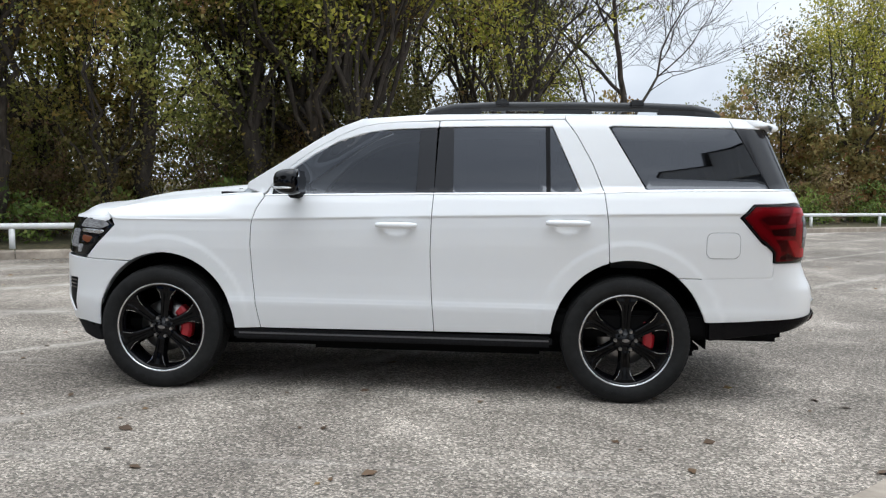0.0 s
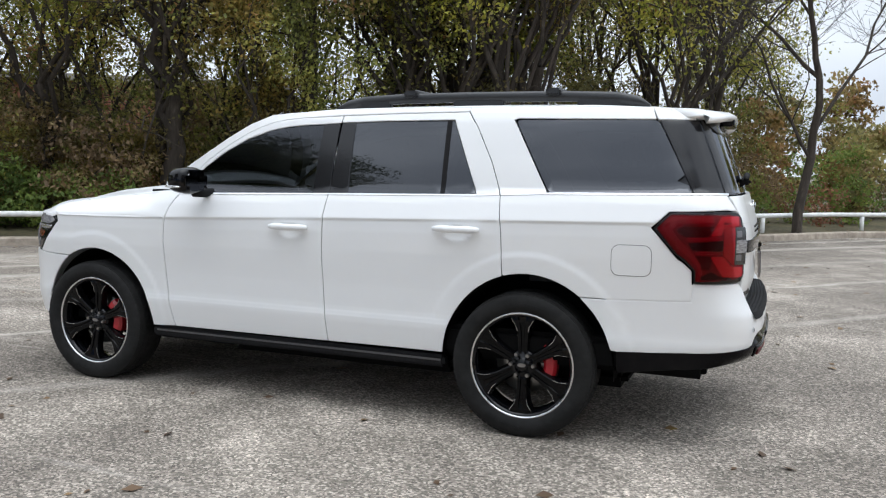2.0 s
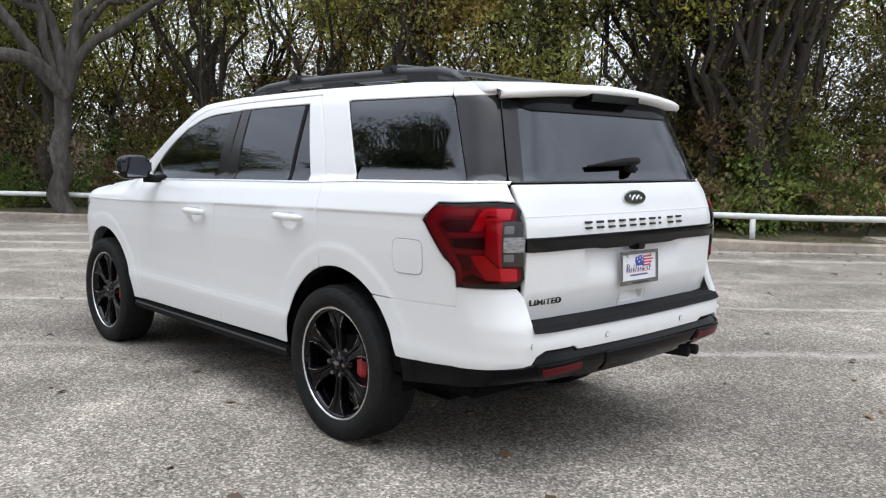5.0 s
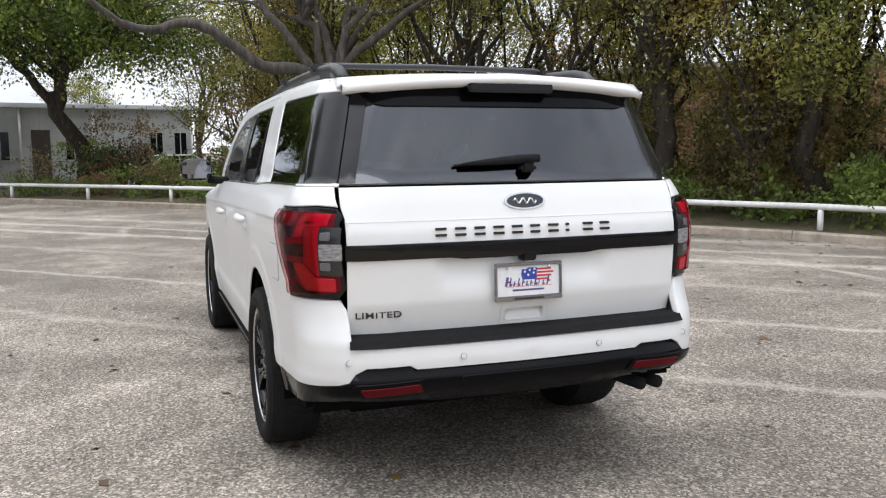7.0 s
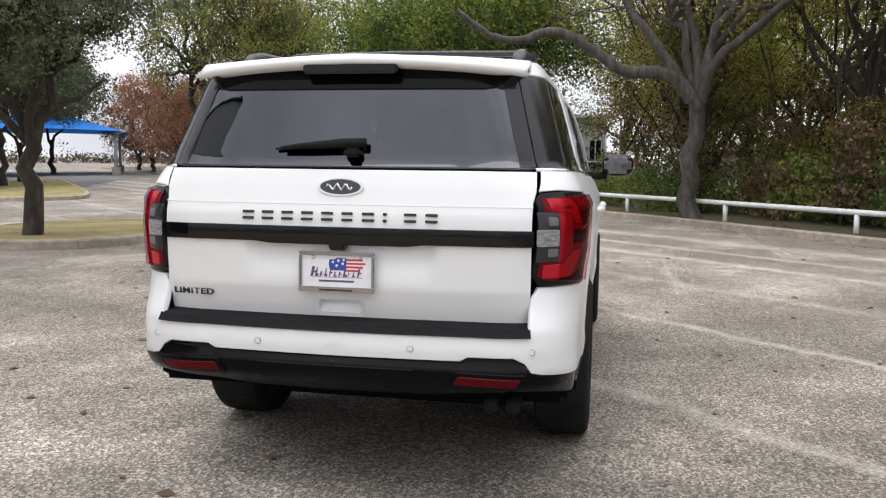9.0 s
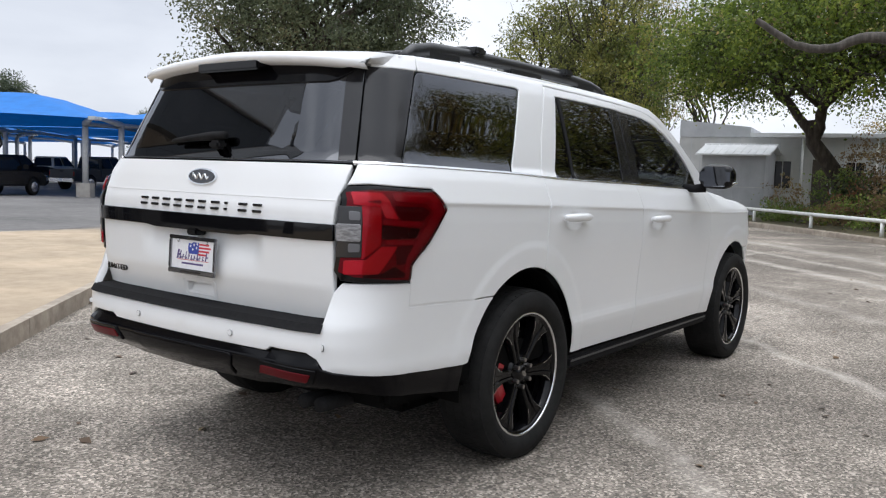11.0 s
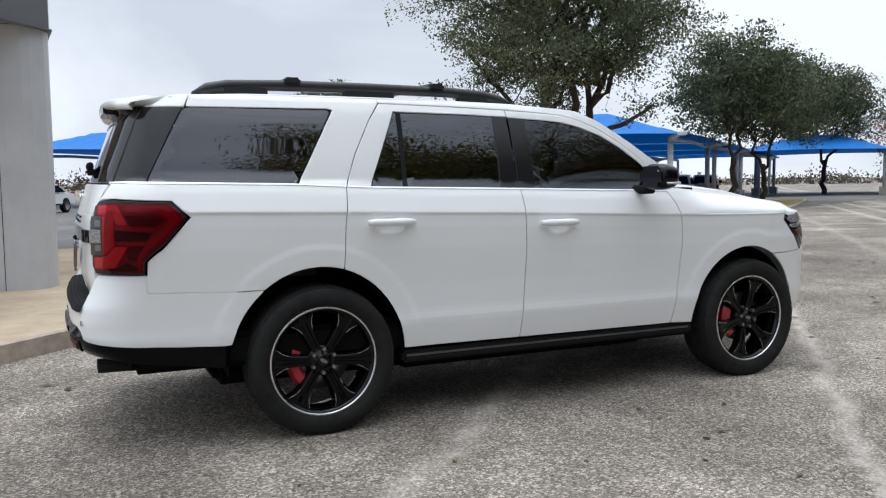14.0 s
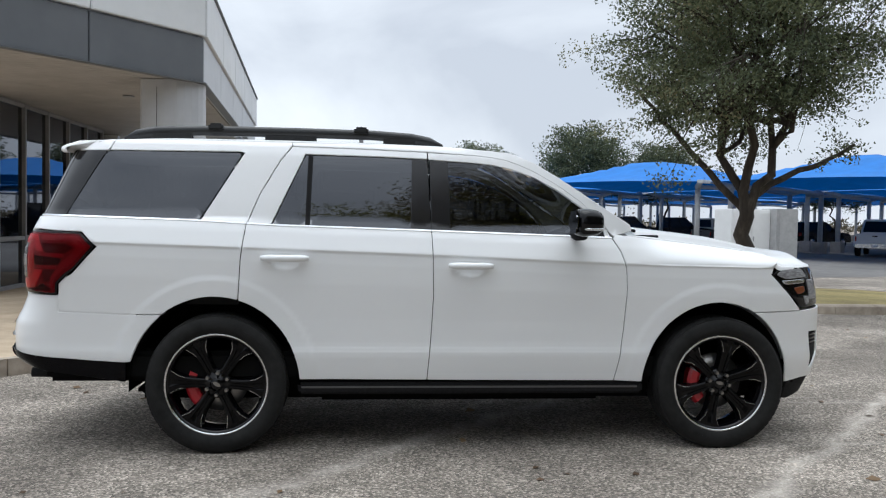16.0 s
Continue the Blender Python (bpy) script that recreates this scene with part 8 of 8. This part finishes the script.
def annex():
    """A low white building half hidden behind trees."""
    ang = math.degrees(math.atan2(5.8, 3.6)) - 90
    b = empty("annex_building", pose(-43.4, -20.4, 0, 0, 0, ang), "low white building with dark windows behind trees", "building")
    box("wall", (-5, 0, 0), (0, 6.8, 3.1), CLAD, b, 0.02, "white painted wall")
    box("roof", (-5.3, -0.3, 3.1), (0.4, 7.1, 3.32), TINROOF, b, 0.03, "pale flat roof")
    for y in (1.0, 2.7, 4.4, 6.0):
        w = box("window", (-0.03, y - 0.5, 1.1), (0.03, y + 0.5, 2.4), DIMGLASS, b, 0.0, "dark window")
        box("sill", (0.0, y - 0.56, 1.04), (0.08, y + 0.56, 1.10), TINROOF, w, 0.005)


annex()
# brick building behind the wood
bb = empty("brick_building", pose(-24, 23, 0, 0, 0, 38), "orange brick building glimpsed behind the trees", "building")
box("wall", (-7, -4, 0), (7, 4, 4.6), BRICKW, bb, 0.02, "orange brick wall")
box("roof", (-7.4, -4.4, 4.6), (7.4, 4.4, 4.85), GREY_CONC, bb, 0.02)
for k in range(5):
    box("window", (-6 + k * 2.7, -4.03, 1.0), (-4.8 + k * 2.7, -3.98, 2.6), DIMGLASS, bb, 0.0, "dark window")



def far_house():
    h = empty("brick_house", pose(-62, 14, 0, 0, 0, 12), "low brown-brick house with a pinkish shingle roof", "house")
    bm = bmesh.new()
    rows = [[bm.verts.new((x, y, z)) for y, z in ((-4.2, 0), (4.2, 0), (4.2, 2.4), (0, 3.5), (-4.2, 2.4))] for x in (-6.5, 6.5)]
    for i in range(5):
        bm.faces.new((rows[0][i], rows[0][(i + 1) % 5], rows[1][(i + 1) % 5], rows[1][i]))
    bm.faces.new(rows[0][::-1])
    bm.faces.new(rows[1])
    bmesh.ops.recalc_face_normals(bm, faces=bm.faces[:])
    part("wall", bm, tex(mat("brown_brick", rough=0.9), [(0.3, (0.16, 0.12, 0.10)), (0.7, (0.24, 0.18, 0.15))], 14, 4), h)
    shingle = tex(mat("pinkish_shingles", rough=0.9), [(0.3, (0.26, 0.17, 0.15)), (0.7, (0.36, 0.25, 0.22))], 6, 5)
    for sy in (-1, 1):
        bm = bmesh.new()
        vs = [bm.verts.new((x, sy * y, z + dz)) for dz in (0, 0.10) for x, y, z in ((-7.0, 4.8, 2.30), (7.0, 4.8, 2.30), (7.0, 0, 3.58), (-7.0, 0, 3.58))]
        for q in ((0, 1, 2, 3), (4, 5, 6, 7), (0, 1, 5, 4), (1, 2, 6, 5), (2, 3, 7, 6), (3, 0, 4, 7)):
            bm.faces.new([vs[k] for k in q])
        bmesh.ops.recalc_face_normals(bm, faces=bm.faces[:])
        part("roof", bm, shingle, h, "pinkish shingle roof slope")
    for y in (-2.2, 1.8):
        w = box("window", (6.48, y - 0.6, 1.0), (6.53, y + 0.6, 2.1), DIMGLASS, h, 0.0, "dark window")
        box("sill", (6.5, y - 0.66, 0.94), (6.6, y + 0.66, 1.0), GREY_CONC, w)


far_house()
pole = empty("steel_pole", pose(-33.0, 9.2, 0), "tall grey steel pole standing among the trees", "pole")
tube("shaft", [(0, 0, -0.1), (0, 0, 9.5)], [0.12, 0.08], POST, pole, 10)
tube("foot", [(0, 0, -0.1), (0, 0, 0.35)], 0.2, GREY_CONC, pole, 10)

# ---- blue shade canopies and parked vehicles ----
def fabric_mat():
    m = mat("blue_shade_cloth", (0.006, 0.16, 0.66), 0.75)
    tex(m, [(0.35, (0.005, 0.150, 0.50)), (0.65, (0.007, 0.190, 0.62))], 1.2, 5, bump=0.1, bump_scale=20)
    nt = m.node_tree
    b = nt.nodes["Principled BSDF"]
    tl = nt.nodes.new("ShaderNodeBsdfTranslucent")
    tl.inputs[0].default_value = (0.004, 0.13, 0.50, 1)
    mx = nt.nodes.new("ShaderNodeMixShader")
    mx.inputs[0].default_value = 0.14
    nt.links.new(b.outputs[0], mx.inputs[1])
    nt.links.new(tl.outputs[0], mx.inputs[2])
    nt.links.new(mx.outputs[0], nt.nodes["Material Output"].inputs[0])
    return m


CLOTH = fabric_mat()


def canopy(x0, y0, x1, y1, depth, eave=3.25, rise=1.35, label="bright blue hipped fabric shade canopy on steel posts"):
    """A hipped cloth roof whose near eave runs from the first point to the second; it stretches depth metres to the right of that line."""
    w = math.hypot(x1 - x0, y1 - y0)
    ang = math.atan2(y1 - y0, x1 - x0)
    c = empty("shade_canopy", pose(x0, y0, 0, 0, 0, math.degrees(ang)), label, "canopy", "blue shade canopies")
    gz = lambda px, py: ground_z(x0 + px * math.cos(ang) - py * math.sin(ang), y0 + px * math.sin(ang) + py * math.cos(ang))
    bm = bmesh.new()
    n = 20
    g = []
    for i in range(n + 1):
        row = []
        for j in range(n + 1):
            u, v = i / n, j / n
            e = min(min(u, 1 - u) * w, min(v, 1 - v) * depth) / 4.6
            scallop = 0.10 * (math.sin(math.pi * u) * (2 * abs(v - 0.5)) ** 4 + math.sin(math.pi * v) * (2 * abs(u - 0.5)) ** 4)
            row.append(bm.verts.new((w * u, -depth * v, eave + rise * min(e, 1.0) ** 1.15 + scallop)))
        g.append(row)
    for i in range(n):
        for j in range(n):
            bm.faces.new((g[i][j], g[i + 1][j], g[i + 1][j + 1], g[i][j + 1]))
    bmesh.ops.recalc_face_normals(bm, faces=bm.faces[:])
    smooth(part("canopy_cloth", bm, CLOTH, c, "blue shade cloth"))
    # posts stand in from the corners and carry tapered arms out to them
    for sx, sy in ((0, 0), (1, 0), (0, 1), (1, 1)):
        qx, qy = (w - 0.1 if sx else 0.1), (-depth + 0.1 if sy else -0.1)
        px, py = (w - 0.75 if sx else 0.75), (-depth + 1.0 if sy else -1.0)
        z = gz(px, py)
        post = tube("post", [(px, py, z - 0.1), (px, py, eave - 0.12)], 0.13, POST, c, 10, "steel post")
        box("post_foot", (px - 0.30, py - 0.30, z - 0.2), (px + 0.30, py + 0.30, z + 0.62), GREY_CONC, post, 0.02, "concrete post foot")
        tube("arm", [(px, py, eave - 0.20), ((px + qx) / 2, (py + qy) / 2, eave - 0.06), (qx, qy, eave + 0.02)], [0.15, 0.12, 0.07], ARM, c, 8, "pale tapered steel arm")
        box("corner_plate", (qx - 0.16, qy - 0.16, eave - 0.08), (qx + 0.16, qy + 0.16, eave + 0.08), ARM, c, 0.02)
        if sy == 0:
            tube("arm", [(px, py, eave - 0.20), (px, -depth / 2, eave - 0.10), (px, -depth + 1.0, eave - 0.20)], 0.10, ARM, c, 8)
    return c


ARM = tex(mat("pale_steel_arm", rough=0.45), [(0.3, (0.46, 0.48, 0.50)), (0.7, (0.56, 0.58, 0.60))], 3, 4)
# rows of canopies, one behind another
FRONTAGE = ((-21.4, -22.6, -14.9, -30.6), (-14.6, -30.2, -7.6, -38.6), (-7.3, -38.9, -0.3, -46.0), (0.0, -46.4, 7.0, -53.5))
for row in range(4):
    for x0, y0, x1, y1 in FRONTAGE:
        w = math.hypot(x1 - x0, y1 - y0)
        k = 13.2 * row / w
        canopy(x0 + (y1 - y0) * k, y0 - (x1 - x0) * k, x1 + (y1 - y0) * k, y1 - (x1 - x0) * k, 12.6)
canopy(-50, -34.0, -44.0, -44.0, 14.0)

CAR_PAINTS = {"white": mat("white_car_paint", (0.72, 0.72, 0.73), 0.3, coat=0.2), "black": mat("black_car_paint", (0.006, 0.006, 0.007), 0.22, spec=0.22), "silver": mat("silver_car_paint", (0.42, 0.43, 0.45), 0.35, metal=0.3), "maroon": mat("maroon_car_paint", (0.020, 0.005, 0.007), 0.3, spec=0.35), "grey": mat("grey_car_paint", (0.045, 0.046, 0.050), 0.3, spec=0.35)}
LAMP_RED = mat("red_lamp", (0.30, 0.008, 0.01), 0.2, coat=0.5)


def extrude_side(profile, half, tuck):
    """A body from a side profile; tuck narrows it towards the top."""
    bm = bmesh.new()
    zs = [z for _, z in profile]
    z0, z1 = min(zs), max(zs)
    rows = []
    for s in (-1, 1):
        rows.append([bm.verts.new((x, s * (half - tuck * max(0, (z - z0) / (z1 - z0)) ** 2), z)) for x, z in profile])
    n = len(profile)
    for i in range(n):
        bm.faces.new((rows[0][i], rows[0][(i + 1) % n], rows[1][(i + 1) % n], rows[1][i]))
    bm.faces.new(rows[0][::-1])
    bm.faces.new(rows[1])
    bmesh.ops.recalc_face_normals(bm, faces=bm.faces[:])
    bmesh.ops.bevel(bm, geom=bm.edges[:], offset=0.04, segments=2, affect="EDGES", clamp_overlap=True)
    return bm


def parked(kind, paint, x, y, yaw, label):
    """A parked pickup, utility vehicle or saloon, nose along local +x."""
    v = empty({"pickup": "pickup_truck", "suv": "parked_suv", "sedan": "parked_car"}[kind], pose(x, y, ground_z(x, y), 0, 0, yaw), label, "truck" if kind == "pickup" else "car", "vehicles under the canopies")
    P = CAR_PAINTS[paint]
    if kind == "pickup":
        low = [(-2.85, 0.50), (-2.88, 0.72), (-2.86, 0.80), (-0.95, 0.80), (-0.90, 1.17), (1.30, 1.19), (1.9, 1.20), (2.55, 1.14), (2.84, 1.04), (2.90, 0.70), (2.88, 0.45)]
        top = [(-0.93, 1.10), (-0.80, 1.90), (0.55, 1.93), (1.40, 1.16)]
        wx, R = (-1.75, 1.85), 0.40
    elif kind == "suv":
        low = [(-2.35, 0.45), (-2.38, 1.05), (1.1, 1.08), (2.2, 1.0), (2.4, 0.85), (2.42, 0.42)]
        top = [(-2.30, 1.05), (-2.0, 1.72), (0.2, 1.76), (1.2, 1.06)]
        wx, R = (-1.45, 1.45), 0.37
    else:
        low = [(-2.3, 0.42), (-2.32, 0.95), (1.0, 0.98), (2.1, 0.86), (2.3, 0.72), (2.32, 0.38)]
        top = [(-1.7, 0.95), (-1.0, 1.43), (0.1, 1.45), (1.05, 0.96)]
        wx, R = (-1.4, 1.4), 0.33
    body = smooth(part("body", extrude_side(low, 0.96, 0.05), P, v), False)
    part("cabin", extrude_side(top, 0.88, 0.14), P, v)
    if kind == "pickup":
        # open bed between its sides and the tailgate
        for s in (-1, 1):
            box("bed_side", (-2.86, min(s * 0.95, s * 0.85), 0.74), (-0.93, max(s * 0.95, s * 0.85), 1.16), P, v, 0.03)
        gate = box("tailgate", (-2.90, -0.85, 0.70), (-2.80, 0.85, 1.16), P, v, 0.03, "pickup tailgate")
        box("gate_handle", (-2.915, -0.12, 1.02), (-2.895, 0.12, 1.08), BLACK_TRIM, gate, 0.008)
        box("bed_floor", (-2.80, -0.85, 0.80), (-0.95, 0.85, 0.815), BLACK_TRIM, v)
    for s in (-1, 1):
        mirror = box("wing_mirror", (top[3][0] - 0.42, min(s * 0.92, s * 1.14), 1.14), (top[3][0] - 0.30, max(s * 0.92, s * 1.14), 1.36), BLACK_TRIM, v, 0.03)
        for x in (0.32, -0.55):
            box("door_handle", (x - 0.20, min(s * 0.93, s * 0.975), 0.97), (x - 0.04, max(s * 0.93, s * 0.975), 1.0), BLACK_TRIM, v, 0.006)
        box("sill_trim", (wx[0] + 0.5, min(s * 0.93, s * 0.972), low[0][1] - 0.03), (wx[1] - 0.5, max(s * 0.93, s * 0.972), low[0][1] + 0.05), BLACK_TRIM, v, 0.01)
    # glass round the cabin, split by a pillar on each side
    (xa, za), (xb, zb), (xc, zc), (xd, zd) = top
    f = lambda p, q, t: (p[0] + (q[0] - p[0]) * t, p[1] + (q[1] - p[1]) * t)
    a0, a1, d0, d1 = f(top[0], top[1], 0.18), f(top[0], top[1], 0.88), f(top[3], top[2], 0.12), f(top[3], top[2], 0.88)
    for s in (-1, 1):
        p0, p1, p2, p3 = (a0[0] + 0.12, a0[1]), (d0[0] - 0.18, d0[1]), (d1[0] - 0.06, d1[1]), (a1[0] + 0.10, a1[1])
        for t0, t1 in ((0.0, 0.44), (0.49, 1.0)):
            bm = bmesh.new()
            pts = [f(p0, p1, t0), f(p0, p1, t1), f(p3, p2, t1), f(p3, p2, t0)]
            q = [bm.verts.new((x, s * (0.895 - 0.14 * ((z - za) / (zb - za)) ** 2 + 0.004), z)) for x, z in pts]
            bm.faces.new(q if s < 0 else q[::-1])
            part("side_glass", bm, DIMGLASS, v, "dark glass")
    for (p, q, dx) in ((a0, a1, -0.006), (d0, d1, 0.006)):
        bm = bmesh.new()
        w0, w1 = 0.78, 0.66
        vs = [bm.verts.new((p[0] + dx * 3, -w0, p[1])), bm.verts.new((p[0] + dx * 3, w0, p[1])), bm.verts.new((q[0] + dx * 3, w1, q[1])), bm.verts.new((q[0] + dx * 3, -w1, q[1]))]
        bm.faces.new(vs if dx > 0 else vs[::-1])
        part("end_glass", bm, DIMGLASS, v, "dark glass")
    for x in wx:
        for s in (-1, 1):
            vv, ff = lathe([(0.0, -0.005), (R * 1.13, -0.005), (R * 1.16, 0.02), (R * 1.16, 0.06)], 24)
            arch = link_mesh("wheel_arch", to_mesh("wheel_arch", vv, ff), DARK, v)
            arch.matrix_local = pose(x, s * 0.958, R + 0.03, 0, 0, 0 if s < 0 else 180)
            vv, ff = lathe([(0.0, -0.11), (R * 0.6, -0.12), (R * 0.95, -0.12), (R, -0.09), (R, 0.09), (R * 0.9, 0.12), (0.0, 0.12)], 20)
            w = link_mesh("wheel", to_mesh("wheel", vv, ff), RUBBER, v)
            w.matrix_local = pose(x, s * 0.885, R)
            vv, ff = lathe([(0.0, -0.135), (R * 0.5, -0.130), (R * 0.62, -0.122)], 16)
            r = link_mesh("rim", to_mesh("rim", vv, ff), MACHINED, w)
            if s > 0:
                r.matrix_local = pose(0, 0, 0, 0, 0, 180)
    back = low[1][0]
    for s in (-1, 1):
        box("tail_light", (back - 0.012, s * 0.72, 0.80), (back + 0.06, s * 0.90, 1.04), LAMP_RED, v, 0.01, "red tail light")
        box("head_light", (low[-2][0] - 0.10, s * 0.55, 0.74), (low[-2][0] + 0.03, s * 0.90, 0.90), CLEAR_LENS, v, 0.01)
    box("bumper", (back - 0.10, -0.88, 0.46), (back + 0.05, 0.88, 0.66), MACHINED if kind == "pickup" else BLACK_TRIM, v, 0.03, "rear bumper")
    box("front_bumper", (low[-1][0] - 0.1, -0.88, 0.40), (low[-1][0] + 0.08, 0.88, 0.62), BLACK_TRIM, v, 0.03)
    box("plate", (back - 0.115, -0.16, 0.52), (back - 0.10, 0.16, 0.62), PLATE_W, v)
    return v


parked("suv", "black", -12.1, -34.0, 208, "black utility vehicle parked beside a canopy post")
parked("pickup", "grey", -22.2, -42.5, 196, "dark grey pickup truck seen from behind near a post")
parked("pickup", "silver", -26.0, -55.0, 200, "silver pickup truck far under the canopies")
parked("pickup", "silver", -13.2, -51.4, 172, "silver pickup truck deep under the canopy")
parked("pickup", "black", -17.4, -50.0, 180, "black pickup truck beside a silver one")
parked("pickup", "black", -3.0, -35.4, 212, "black crew-cab pickup before the blue canopy")
parked("pickup", "maroon", -0.2, -34.2, 245, "dark red pickup with a chrome bumper near the canopies")
parked("pickup", "white", -26.6, -35.3, 231, "white pickup truck seen from behind")
parked("pickup", "white", -28.4, -32.8, 233, "white pickup truck parked beside another one")
parked("suv", "silver", -39.2, -40.8, 227, "silver parked utility vehicle far across the lot")
parked("suv", "white", -33.0, -36.4, 225, "white utility vehicle parked under a canopy")
parked("suv", "black", -30.1, -47.8, 200, "dark parked utility vehicle beyond the canopies")
parked("pickup", "black", -22.1, -53.0, 192, "black pickup truck parked in the far row")
parked("suv", "grey", -18.6, -54.6, 190, "dark grey utility vehicle parked in the far row")
parked("sedan", "white", 4.0, -40.0, 60, "white parked saloon car beyond the walkway")
parked("sedan", "white", -30.4, 0.35, 105, "white car parked beside the grey building")


def cabinet():
    w = tex(mat("white_cabinet_steel", rough=0.5), [(0.3, (0.80, 0.80, 0.79)), (0.7, (0.86, 0.86, 0.85))], 3, 5)
    c = empty("utility_cabinet", pose(-11.3, -19.3, ground_z(-11.3, -19.3) - 0.02, 0, 0, 10), "white steel electrical cabinet on a pad", "cabinet")
    box("body", (-0.74, -0.5, 0.1), (0.66, 0.45, 1.95), w, c, 0.02)
    for k in range(2):
        d = box("door", (-0.70 + k * 0.68, 0.45, 0.2), (-0.05 + k * 0.68, 0.475, 1.86), w, c, 0.008)
        box("handle", (-0.12 + k * 0.16, 0.475, 0.95), (-0.08 + k * 0.16, 0.50, 1.1), POST, d, 0.005)
    box("plinth", (-0.90, -0.6, 0.0), (0.8, 0.6, 0.1), GREY_CONC, c, 0.01)
    c2 = empty("meter_box", pose(-12.42, -19.1, ground_z(-12.42, -19.1) - 0.02, 0, 0, 10), "grey steel meter box beside the cabinet", "cabinet")
    box("body", (-0.42, -0.4, 0.0), (0.36, 0.4, 1.98), POST, c2, 0.02)
    box("door", (-0.34, 0.4, 0.3), (0.28, 0.42, 1.85), POST, c2, 0.008)


cabinet()
